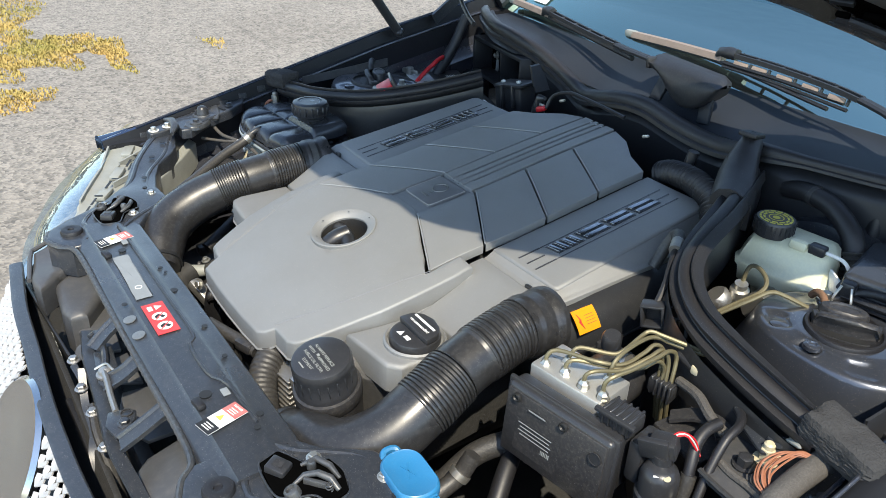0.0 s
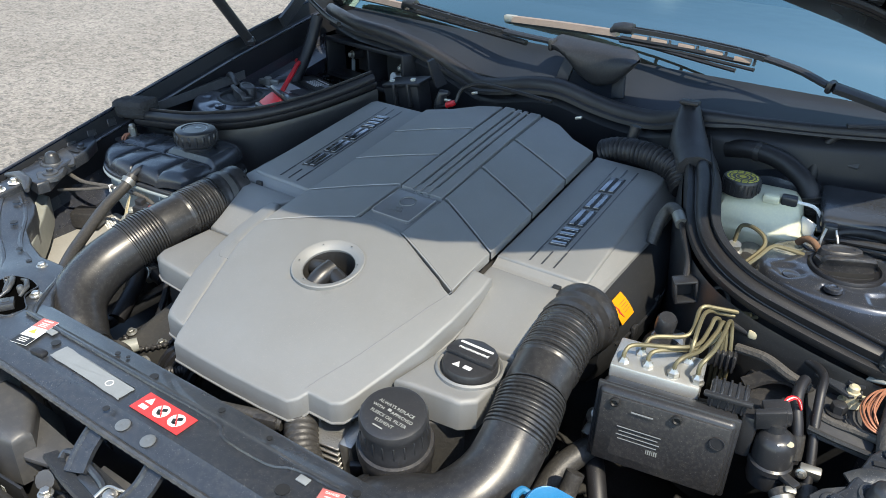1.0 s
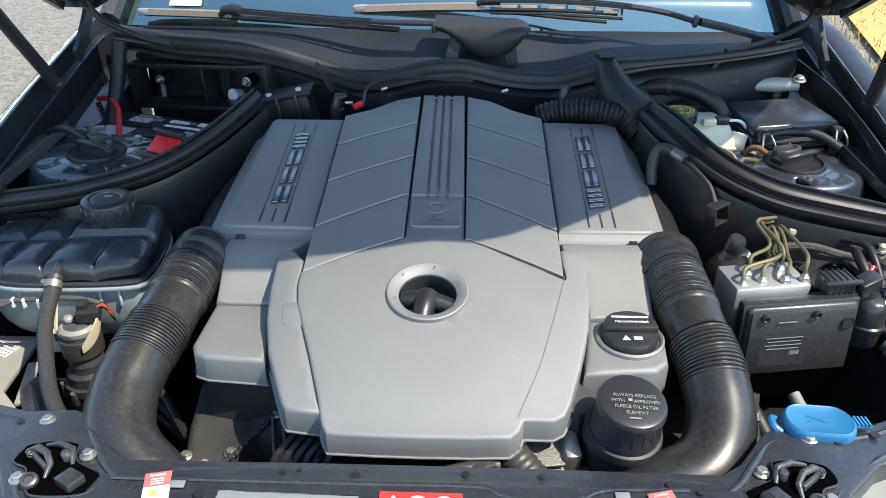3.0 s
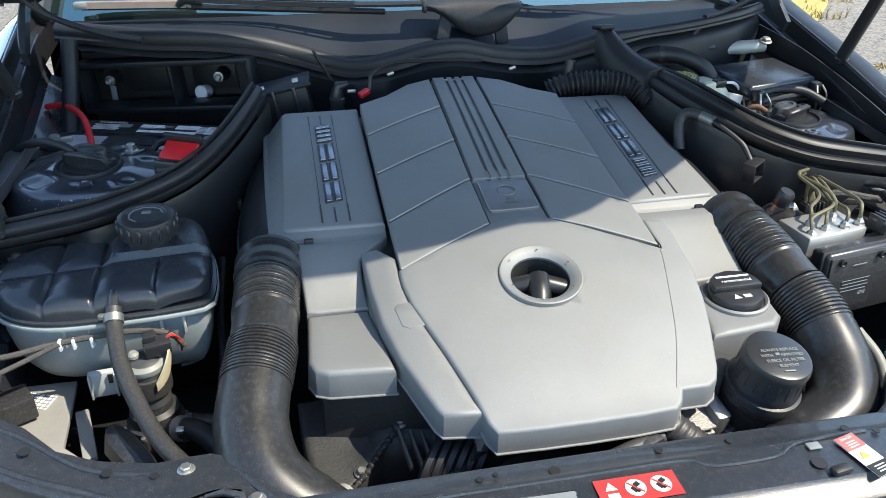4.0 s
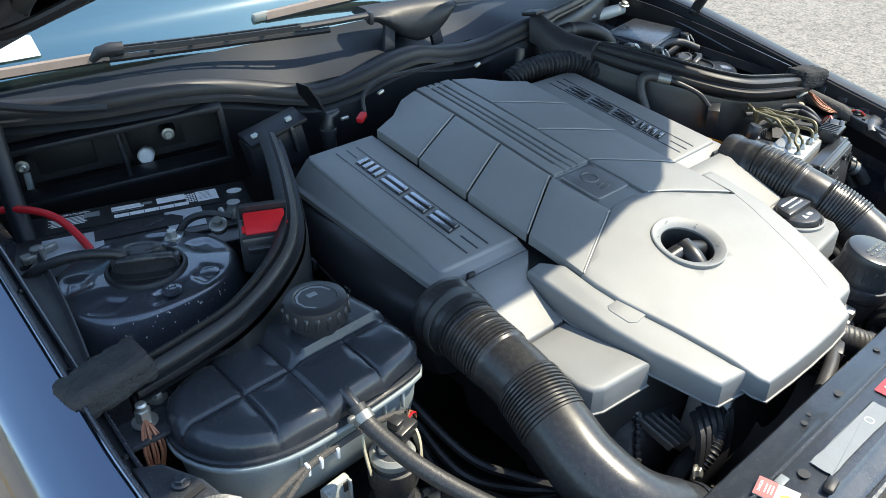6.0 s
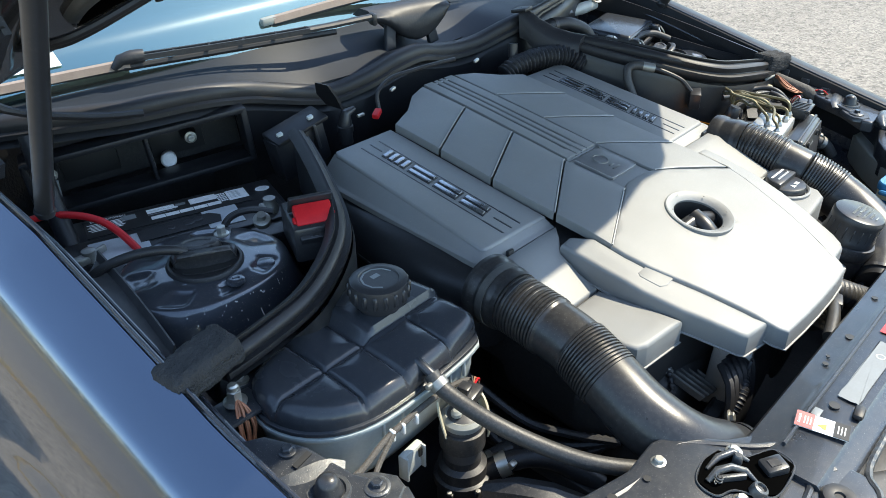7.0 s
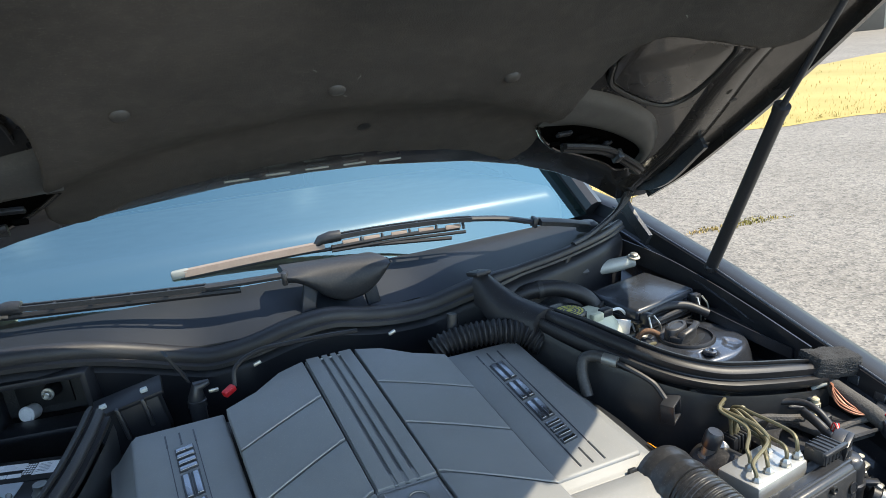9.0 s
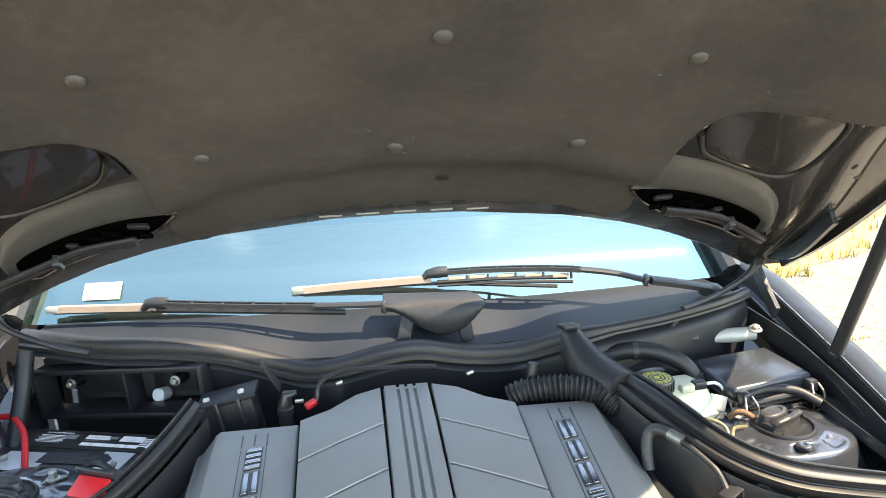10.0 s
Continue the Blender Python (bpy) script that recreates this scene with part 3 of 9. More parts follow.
# strut towers
def tower(s):
    cx, cy = s * 0.567, 0.252
    prof = [(0.165, 0.60), (0.155, 0.74), (0.143, 0.77), (0.129, 0.802), (0.1155, 0.836), (0.1085, 0.8525), (0.1060, 0.8565), (0.102, 0.859), (0.097, 0.8602), (0.093, 0.8612), (0.089, 0.862), (0.085, 0.8628), (0.081, 0.8634), (0.077, 0.864), (0.073, 0.8645), (0.069, 0.865), (0.065, 0.8655), (0.061, 0.866), (0.055, 0.8665), (0.044, 0.867), (0.040, 0.862), (0.0005, 0.862)]
    n, rings = 144, []
    for r, z in prof:
        k = math.exp(-((r - 0.080) / 0.0150) ** 6)
        ring = []
        for a in np.linspace(0, 2 * math.pi, n, endpoint=False):
            # the plate is flattened towards the front of the car
            q = r * (1 - 0.26 * max(0.0, -math.sin(a)) ** 2 * min(1.0, max(0.0, (r - 0.045) / 0.03)))
            ring.append((cx + q * math.cos(a), cy + q * math.sin(a), z - 0.0040 * k * (0.5 + 0.5 * math.tanh(3.0 * math.sin(7 * a + 0.7 + 14 * (r - 0.08)) - 0.4))))
        rings.append(ring)
    t = part("strut_tower", rings_mesh(rings, caps=False), "tower_paint", car, "dark metallic strut tower dome with pressed flutes", 40)
    nx, ny = cx - s * 0.053, cy + 0.045
    b0 = part("stud_plate", prism_mesh([(-0.016, -0.011), (0.016, -0.011), (0.020, 0.0), (0.012, 0.012), (-0.012, 0.012), (-0.020, 0.0)], 0, 0.003, pose(nx, ny, 0.864, 0, 0, -50 * s), 0.001), "tower_paint", t)
    part("stud_nut", hex_bolt(pose(nx, ny, 0.867), 0.0065, 0.010, 0.011), "steel", b0)
    part("pressing", revolve_mesh([(0.011, -0.003), (0.0105, 0.0015), (0.008, 0.003), (0.005, 0.003), (0.004, 0.001), (0, 0.001)], 22, pose(cx - s * 0.004, cy - 0.060, 0.8655)), "tower_paint", t)
    part("pressing", revolve_mesh([(0.013, -0.003), (0.012, 0.001), (0.009, 0.002), (0, 0.0025)], 22, pose(cx - s * 0.056, cy - 0.045, 0.860)), "tower_paint", t)
    a = -1.95 if s < 0 else -1.2
    part("dimple", revolve_mesh([(0.005, 0), (0.0045, 0.001), (0.003, 0.0012), (0.0025, 0.0004), (0, 0.0004)], 14, pose(cx + 0.0885 * math.cos(a), cy + 0.0885 * math.sin(a), 0.828, 68, 0, math.degrees(a) + 90)), "tower_paint", t)
    if s < 0:
        rc, chips = random.Random(5), bmesh.new()
        for k in range(40):
            a = rc.uniform(-2.45, -0.75)
            z = 0.853 - 0.050 * rc.random() ** 1.8
            r = (0.1085 + max(0.0, 0.8525 - z) * 0.42) * (1 - 0.26 * math.sin(a) ** 2) + 0.0010
            w, h = rc.uniform(0.0003, 0.0009), rc.uniform(0.0004, 0.0016) if k else 0.008
            c, t1 = (cx + r * math.cos(a), cy + r * math.sin(a)), (-math.sin(a), math.cos(a))
            chips.faces.new([chips.verts.new((c[0] + t1[0] * p - math.cos(a) * q * 0.42, c[1] + t1[1] * p - math.sin(a) * q * 0.42, z + q)) for p, q in ((-w, -h), (w, -h * 0.6), (w * 0.7, h), (-w * 0.8, h * 0.7))])
        part("chipped_paint", chips, "white_label", t, "pale chips in the tower's paint")
    cap = part("strut_cap", revolve_mesh([(0.0475, 0.862), (0.0475, 0.868), (0.0455, 0.8715), (0.0425, 0.872), (0.041, 0.869), (0.038, 0.8675), (0.0, 0.8675)], 48, pose(cx, cy, 0)), "rubber", t, "black rubber strut cap with raised grip")
    gm = pose(cx, cy, 0.867, 0, 0, 27 * s)
    # hand grip: a thin flared bar bowed across the cap, standing over a black disc that paints the hollow's shade, with
    # a boss behind it
    bar = []
    for u in np.linspace(-1, 1, 25):
        h = 0.024 - 0.007 * u * u - 0.012 * max(0.0, abs(u) - 0.85) / 0.15
        y0 = -0.010 + 0.010 * u * u
        sec = [(-0.0035, 0.0), (-0.0030, 0.55 * h), (-0.0070, 0.78 * h), (-0.0078, 0.90 * h), (-0.0062, h), (0.0010, h + 0.0006), (0.0032, 0.95 * h), (0.0034, 0.5 * h), (0.0050, 0.0)]
        bar.append([tuple(gm @ Vector((0.038 * u, y0 + a, c))) for a, c in sec])
    part("grip", rings_mesh(bar), "dusty_plastic", cap, "", 50)
    part("grip_hollow_shade", rings_mesh([[tuple(gm @ Vector((0.030 * k * math.cos(q), -0.019 + 0.008 * k * math.sin(q), z))) for q in np.linspace(0, 2 * math.pi, 20, endpoint=False)] for z, k in ((0.0, 1.0), (0.0016, 0.95), (0.0016, 0.1))]), "black_print", cap)
    part("grip_boss", rings_mesh([[tuple(gm @ Vector((-0.006 + 0.029 * k * math.cos(q), 0.015 + 0.015 * k * math.sin(q), z))) for q in np.linspace(0, 2 * math.pi, 28, endpoint=False)] for z, k in ((0.0, 1.05), (0.016, 1.0), (0.021, 0.92), (0.0225, 0.80), (0.0225, 0.62), (0.0205, 0.56), (0.0205, 0.1))]), "dusty_plastic", cap)
    for sx in (-1, 1):
        part("grip_foot", box_mesh(0.010, 0.020, 0.014, gm @ pose(sx * 0.034, 0.004, 0.006, 0, 0, -12 * sx), 0.004), "black_plastic", cap)


tower(-1)
tower(1)

# windscreen, pillars, cabin
def screen_y(x):
    return 0.589 + 0.27 * x * x


GLASS_B = lambda x: 0.991 - 0.06 * x * x
rings = []
for v in np.linspace(0, 1, 9):
    rings.append([(x * (1 - 0.10 * v), screen_y(x) + 0.72 * v, GLASS_B(x) + 0.44 * v + 0.03 * math.sin(math.pi * v)) for x in np.linspace(-0.70, 0.70, 25)])
glass = part("windscreen", rings_mesh(rings, closed=False), "windscreen", car, "pale blue sky-reflecting windscreen glass")
glass.visible_shadow = False
for s in (-1, 1):
    part("pillar", tube_mesh([(s * (0.715 - 0.07 * v), screen_y(0.70) - 0.005 + 0.72 * v, GLASS_B(0.7) + 0.012 + 0.44 * v + 0.03 * math.sin(math.pi * v)) for v in np.linspace(0, 1, 9)], 0.022, 8), "black_plastic", car)
part("cabin_floor", box_mesh(1.36, 2.2, 0.03, pose(0, 1.95, 0.6), 0.003), "dark", car)
part("dashboard", box_mesh(1.34, 0.62, 0.20, pose(0, 1.05, 0.91, -4), 0.05, 3), "black_plastic", car)
# plain closed saloon body behind the windscreen
ROOF = lerp_table([(1.29, 1.432), (1.5, 1.462), (1.8, 1.482), (2.1, 1.480), (2.4, 1.455), (2.7, 1.400)])
ROOF_W = lerp_table([(1.29, 0.630), (1.8, 0.625), (2.4, 0.60), (2.7, 0.56)])
BELT = lerp_table([(0.70, 0.972), (1.2, 0.990), (2.4, 1.030), (3.2, 1.040), (3.8, 1.010), (4.15, 0.94)])
SIDE_W = lerp_table([(0.70, 0.735), (1.15, 0.780), (2.0, 0.810), (3.0, 0.800), (3.8, 0.730), (4.15, 0.62)])
rings = []
for y in np.linspace(1.29, 2.70, 16):
    w, z = ROOF_W(y), ROOF(y)
    top = [(w * u, y, z - 0.055 * u ** 4 - 0.012 * u * u) for u in np.linspace(-1, 1, 15)]
    rings.append(top + [(x * 0.97, y, z - 0.030) for x, y, z in top[::-1]])
part("roof", rings_mesh(rings), "paint", car, "glossy black roof", 60)
rings = []
for v in np.linspace(0, 1, 8):
    y, w = 2.68 + 0.66 * v, 0.55 + 0.13 * v
    z = 1.385 + (BELT(3.34) + 0.004 - 1.385) * v + 0.035 * math.sin(math.pi * v)
    rings.append([(w * u, y, z - 0.05 * u ** 4 * (1 - v)) for u in np.linspace(-1, 1, 13)])
part("rear_screen", rings_mesh(rings, closed=False), "black_plastic", car)
for s in (-1, 1):
    rings = []
    for y in np.linspace(0.76, 3.30, 34):
        zt = min(0.975 + 0.455 * (y - 0.72) / 0.59, ROOF(y) - 0.058, 1.385 - 0.35 * max(0.0, y - 2.68) / 0.62)
        zb = BELT(y) - 0.006
        zt = max(zt, zb + 0.004)
        wt = SIDE_W(y) - 0.02 + (ROOF_W(max(1.29, min(2.7, y))) - SIDE_W(y) + 0.02) * min(1.0, (zt - zb) / 0.40)
        rings.append([(s * (SIDE_W(y) - 0.02), y, zb), (s * ((SIDE_W(y) - 0.02) * 0.5 + wt * 0.5 + 0.012), y, (zb + zt) / 2), (s * wt, y, zt), (s * (wt - 0.02), y, zt - 0.004), (s * (SIDE_W(y) - 0.05), y, zb)])
    part("side_window", rings_mesh(rings), "black_plastic", car, "", 60)
    rings = []
    for y in np.linspace(1.10, 4.15, 26):
        w, b = SIDE_W(y), BELT(y)
        rings.append([(s * (w - 0.03), y, b), (s * w, y, b - 0.02), (s * (w + 0.035), y, b - 0.14), (s * (w + 0.045), y, 0.62), (s * (w + 0.035), y, 0.42), (s * (w - 0.01), y, 0.26), (s * (w - 0.08), y, 0.24), (s * (w - 0.08), y, b - 0.05)])
    part("body_side", rings_mesh(rings), "paint", car, "glossy black body side", 60)
rings = [[(SIDE_W(y) * 0.99 * u, y, BELT(y) + 0.012 * (1 - u * u)) for u in np.linspace(-1, 1, 13)] for y in np.linspace(3.30, 4.15, 9)]
part("boot_lid", rings_mesh(rings, closed=False), "paint", car, "", 60)
part("rear_panel", rings_mesh([[(SIDE_W(4.15) * 1.04 * u, 4.15 + 0.05 * (1 - u * u) + d, z) for u in np.linspace(-1, 1, 13)] for z, d in ((0.945, 0.0), (0.80, 0.05), (0.55, 0.07), (0.26, 0.02))], closed=False), "paint", car, "", 60)
part("rear_wall", box_mesh(1.36, 0.05, 0.40, pose(0, 3.20, 0.82), 0.01), "black_plastic", car)

part("screen_sticker", rings_mesh([[(x, screen_y(x) + 0.72 * v, GLASS_B(x) + 0.44 * v + 0.03 * math.sin(math.pi * v) + 0.003) for x in (-0.585, -0.55, -0.51)] for v in (0.055, 0.10)], closed=False), "white_label", car, "small pale sticker on the glass")

# cowl panel between bonnet seal and windscreen
SEAL = [(-0.660, 0.640, 0.968), (-0.600, 0.600, 0.972), (-0.500, 0.550, 0.972), (-0.400, 0.527, 0.972), (-0.320, 0.525, 0.960), (-0.260, 0.525, 0.943), (-0.200, 0.518, 0.926), (-0.150, 0.502, 0.919), (-0.090, 0.482, 0.933), (-0.030, 0.476, 0.949), (0.030, 0.477, 0.953), (0.090, 0.483, 0.939), (0.150, 0.484, 0.931), (0.210, 0.481, 0.933), (0.260, 0.462, 0.951), (0.296, 0.442, 0.966), (0.370, 0.450, 0.972), (0.470, 0.472, 0.976), (0.580, 0.510, 0.981), (0.655, 0.550, 0.984)]
sp = smooth_path(SEAL, 60)
rings = []
for p in sp:
    gy, gz = screen_y(p[0]) + 0.03, GLASS_B(p[0]) - 0.008
    rings.append([(p[0], p[1] + (gy - p[1]) * v, p[2] - 0.012 + (gz - p[2] + 0.012) * v) for v in (0, 0.12, 0.3, 0.5, 0.7, 0.88, 1)])
part("cowl_panel", rings_mesh(rings, closed=False), "cowl", car, "dull grey plastic cowl panel under the windscreen")
# wall below the cowl seal
rings = []
for p in sp:
    low = 0.80 if p[0] > -0.31 else p[2] - 0.035
    rings.append([(p[0], p[1] + 0.012, p[2] - 0.012), (p[0], p[1] - 0.006, p[2] - 0.02), (p[0], p[1] - 0.014, p[2] - 0.032), (p[0], p[1] - 0.004, low)])
part("cowl_wall", rings_mesh(rings, closed=False), "flange_black", car, "black plastic wall under the cowl seal")

# ---- front cross member ----
bar = thing("front_crossmember", "satin black radiator cross member with dust and stickers", "crossmember")
prof = [(-0.345, 0.66), (-0.343, 0.776), (-0.347, 0.783), (-0.353, 0.785), (-0.368, 0.7855), (-0.373, 0.789), (-0.378, 0.791), (-0.426, 0.790), (-0.431, 0.785), (-0.443, 0.783), (-0.449, 0.778), (-0.450, 0.770), (-0.446, 0.764), (-0.420, 0.755), (-0.40, 0.70), (-0.40, 0.66)]
part("beam", rings_mesh([[(x, y, z - 0.0036 * (x / 0.36) ** 2) for y, z in prof] for x in np.linspace(-0.33, 0.33, 23)]), "satin", bar)


def corner_outline(s):
    o = [(0.276, -0.458), (0.276, -0.350), (0.30, -0.347), (0.325, -0.330), (0.345, -0.305), (0.362, -0.284), (0.383, -0.276), (0.433, -0.279), (0.486, -0.264), (0.530, -0.245), (0.565, -0.210), (0.592, -0.191), (0.634, -0.178), (0.66, -0.155), (0.70, -0.12), (0.695, -0.16), (0.690, -0.185), (0.640, -0.236), (0.55, -0.292), (0.463, -0.330), (0.418, -0.372), (0.396, -0.408), (0.378, -0.446), (0.352, -0.478), (0.324, -0.486), (0.294, -0.474)]
    o = mirror_pts(o, s)
    return o if s < 0 else o[::-1]


for s in (-1, 1):
    c = part("corner_plate", panel_mesh([corner_outline(s)], lambda x, y: 0.781 + 0.006 * math.exp(-((abs(x) - 0.40) ** 2 + (y + 0.33) ** 2) / 0.004) + 0.096 * max(0, abs(x) - 0.5), 0.05, 0.004, 0.025), "satin", bar, "pressed corner plate with latch opening")
    part("pressed_rib", tube(mirror_pts([(0.285, -0.385, 0.783), (0.315, -0.36, 0.782), (0.338, -0.33, 0.782), (0.36, -0.303, 0.7805), (0.39, -0.294, 0.7805), (0.44, -0.293, 0.780), (0.50, -0.274, 0.7805), (0.57, -0.222, 0.786), (0.63, -0.194, 0.792)], s), 0.0042, 36, 8), "satin", c)
    part("pressed_rib", tube(mirror_pts([(0.290, -0.430, 0.780), (0.318, -0.415, 0.781), (0.345, -0.425, 0.780), (0.38, -0.405, 0.780), (0.41, -0.365, 0.781), (0.47, -0.318, 0.780), (0.55, -0.280, 0.785), (0.62, -0.236, 0.791), (0.680, -0.185, 0.797)], s), 0.0045, 30, 8), "satin", c)
    for x, y in ((0.404, -0.297), (0.339, -0.346), (0.394, -0.380)):
        part("bolt", hex_bolt(pose(s * x, y, 0.784, 0, 0, 40 * x), 0.0056, 0.0085, 0.0055), "steel", c, "zinc-plated hexagon bolt")
    for x, y, r in ((0.432, -0.300, 0.004), (0.476, -0.288, 0.005), (0.555, -0.250, 0.006), (0.325, -0.415, 0.004), (0.61, -0.212, 0.006)):
        part("hole", revolve_mesh([(0, 0), (r, 0), (r, 0.0008), (0, 0.0008)], 14, pose(s * x, y, 0.7855 + 0.096 * max(0, x - 0.5))), "black_print", c)
    # bonnet latch on a near-black sheet that paints the shade of its opening
    lo = [(0.352, -0.334), (0.376, -0.330), (0.404, -0.338), (0.408, -0.360), (0.390, -0.370), (0.380, -0.392), (0.366, -0.404), (0.320, -0.400), (0.313, -0.376), (0.330, -0.366), (0.346, -0.356)]
    l = part("latch_shade", prism_mesh(mirror_pts(lo, s)[::-s], 0.780, 0.7886), "shade_black", bar, "near-black sheet painting the shade of the latch opening")
    part("latch_rim", tube(mirror_pts([(x, y, 0.7876) for x, y in lo + lo[:1]], s), 0.0012, 80, 6), "satin", l)
    part("latch_drum", revolve_mesh([(0.0085, -0.004), (0.0085, 0.003), (0.0075, 0.005), (0.005, 0.006), (0.004, 0.003), (0, 0.003)], 22, pose(s * 0.377, -0.388, 0.790, 20, -12 * s)), "worn_steel", l, "dark worn latch drum")
    part("latch_claw", tube(mirror_pts([(0.398, -0.346, 0.789), (0.386, -0.349, 0.796), (0.372, -0.358, 0.797), (0.364, -0.371, 0.793), (0.366, -0.382, 0.788)], s), [0.003, 0.0042, 0.0038, 0.0032, 0.002], 5, 12), "worn_steel", l, "dark steel latch claw")
    part("latch_lever", tube(mirror_pts([(0.384, -0.338, 0.789), (0.366, -0.341, 0.794), (0.350, -0.350, 0.795), (0.346, -0.364, 0.789)], s), [0.002, 0.0038, 0.0038, 0.002], 4, 12), "worn_steel", l)
    part("latch_plate", box_mesh(0.030, 0.005, 0.010, pose(s * 0.380, -0.362, 0.790, 0, 0, 40 * s), 0.0015), "worn_steel", l)
    part("latch_pin", revolve_mesh([(0.005, -0.004), (0.005, 0.005), (0.0035, 0.007), (0, 0.007)], 14, pose(s * 0.355, -0.356, 0.792)), "worn_steel", l)
    lk = part("latch_block", box_mesh(0.024, 0.020, 0.013, pose(s * 0.338, -0.386, 0.790, 0, 6 * s, 32 * s), 0.0025), "black_plastic", l, "black plastic latch switch")
    part("block_window", box_mesh(0.011, 0.009, 0.001, pose(s * 0.338, -0.386, 0.790, 0, 6 * s, 32 * s) @ pose(0, 0, 0.0068), 0), "dusty_plastic", lk)
    part("latch_spring", tube_mesh([(s * (0.392 + 0.0035 * math.cos(q)), -0.354 + 0.0035 * math.sin(q), 0.7885 + 0.0006 * q) for q in np.linspace(0, 14, 50)], 0.0009, 6), "worn_steel", l)
for s in (-1, 1):
    rb = part("round_buffer", revolve_mesh([(0.020, -0.012), (0.020, 0.0), (0.018, 0.003), (0.012, 0.004), (0.006, 0.003), (0.005, 0.001), (0, 0.001)], 26, pose(s * 0.327, -0.447, 0.784) @ Matrix.Diagonal((0.86, 0.86, 1.0, 1.0))), "rubber", bar, "round black rubber buffer")
# holes, plugs and the grey strip on the beam
for x, y, r in ((-0.136, -0.363, 0.0035), (-0.064, -0.366, 0.0055), (0.045, -0.36, 0.004), (0.245, -0.367, 0.0045), (-0.208, -0.398, 0.006), (0.186, -0.409, 0.0075), (-0.12, -0.36, 0.0025), (0.12, -0.361, 0.0035), (-0.054, -0.436, 0.004), (0.27, -0.38, 0.004)):
    part("hole", revolve_mesh([(0, 0), (r, 0), (r, 0.0008), (0, 0.0008)], 14, pose(x, y, 0.7862 if y > -0.375 else 0.7912)), "black_print", bar)
for x in (-0.023, 0.019):
    part("plug", revolve_mesh([(0, 0), (0.0085, 0), (0.0085, 0.001), (0.003, 0.0018), (0, 0.001)], 20, pose(x, -0.4385, 0.785, 8)), "clamp", bar, "round dull metal plug")
for x, xc in ((-0.204, -0.232), (0.200, 0.194)):
    part("rubber_buffer", box_mesh(0.022, 0.011, 0.008, pose(x, -0.422, 0.793, 0, 0, 8), 0.0035), "rubber", bar)
    part("clip", box_mesh(0.014, 0.009, 0.002, pose(xc, -0.388, 0.7918), 0.0008), "grey_label", bar)
# long pressed beads along the beam
for y in (-0.3805,):
    part("bead", tube([(-0.30, y, 0.7905), (-0.05, y, 0.791), (0.06, y, 0.791), (0.085, y - 0.012, 0.791), (0.15, y - 0.012, 0.791), (0.18, y, 0.791), (0.26, y + 0.004, 0.790)], 0.0022, 50, 6), "satin", bar)

# rolled front edge of the sheet, rippled by its spot welds
fe = smooth_path([(-0.352, -0.477, 0.776), (-0.324, -0.486, 0.777), (-0.292, -0.474, 0.778), (-0.272, -0.457, 0.779), (-0.22, -0.4525, 0.778), (-0.10, -0.4525, 0.776), (0.0, -0.4525, 0.775), (0.10, -0.4525, 0.776), (0.22, -0.4525, 0.778), (0.272, -0.457, 0.779), (0.292, -0.474, 0.778), (0.324, -0.486, 0.777), (0.352, -0.477, 0.776)], 240)
part("rolled_edge", tube_mesh(fe, 0.0042 + 0.0003 * np.sin(np.linspace(0, 2 * np.pi * 58, 240)), 8), "worn_steel", bar, "worn rippled sheet edge")

# ---- bulkhead seals ----
SECTION = [(-1.3, -1.2), (-1.35, -0.35), (-1.15, 0.1), (-0.8, 0.2), (-0.6, 0.05), (-0.48, 0.5), (-0.05, 0.9), (0.5, 0.9), (0.95, 0.55), (1.12, 0.0), (1.05, -0.5), (1.3, -0.75), (1.3, -1.2)]


def seal(name, pts, r, label):
    t = thing(name, label, "seal")
    p = smooth_path(pts, 90)
    part("rubber_lip", tube_mesh(p, [r * (1 - 0.4 * min(1, max(0, (q[0] - 0.28) / 0.08))) for q in p], section=SECTION), "rubber", t)
    side = np.cross(np.gradient(p, axis=0), (0, 0, 1.0))
    side /= np.linalg.norm(side, axis=1)[:, None]
    part("lower_lip", tube_mesh(p - side * r * 1.25 + np.array((0, 0, -r * 0.5)), 0.0028, 8), "rubber", t)
    part("groove_line", tube_mesh(p - side * r * 0.7 + np.array((0, 0, r * 0.12)), 0.0012, 6), "black_print", t)
    return t


def twin_bulb_seal(name, outer, inner, label, prof):
    """A flat rubber seal between two edge lines: a thin lip on the bay side and rounded bulbs towards the engine."""
    t = thing(name, label, "seal")
    a, b = smooth_path(outer, 72), smooth_path(inner, 72)
    along = np.gradient((a + b) / 2, axis=0)
    nrm = np.cross(b - a, along)
    nrm /= np.linalg.norm(nrm, axis=1)[:, None]
    nrm *= np.sign(nrm[:, 2])[:, None]
    part("rubber_lip", rings_mesh([[tuple(p + (q - p) * u + n * h) for u, h in prof] for p, q, n in zip(a, b, nrm)]), "rubber", t, "", 50)
    part("wall_sheet", rings_mesh([[tuple(q + (0, 0, -0.008)), tuple(q + (q - p) * 0.1 + (0, 0.045 * min(1.0, max(0.0, (-0.54 - q[0]) / 0.06)), -0.016)), (q[0] * 0.99, q[1] + 0.045 * min(1.0, max(0.0, (-0.54 - q[0]) / 0.06)), 0.55)] for p, q in zip(a, b)], closed=False), "duct", t, "black plastic bulkhead sheet")
    part("bay_sheet", rings_mesh([[tuple(p + (0, 0, -0.006)), tuple(p + (p - q) * 0.12 + (0, 0, -0.04)), (p[0], p[1], p[2] - 0.10)] for p, q in zip(a, b)], closed=False), "duct", t)
    return t


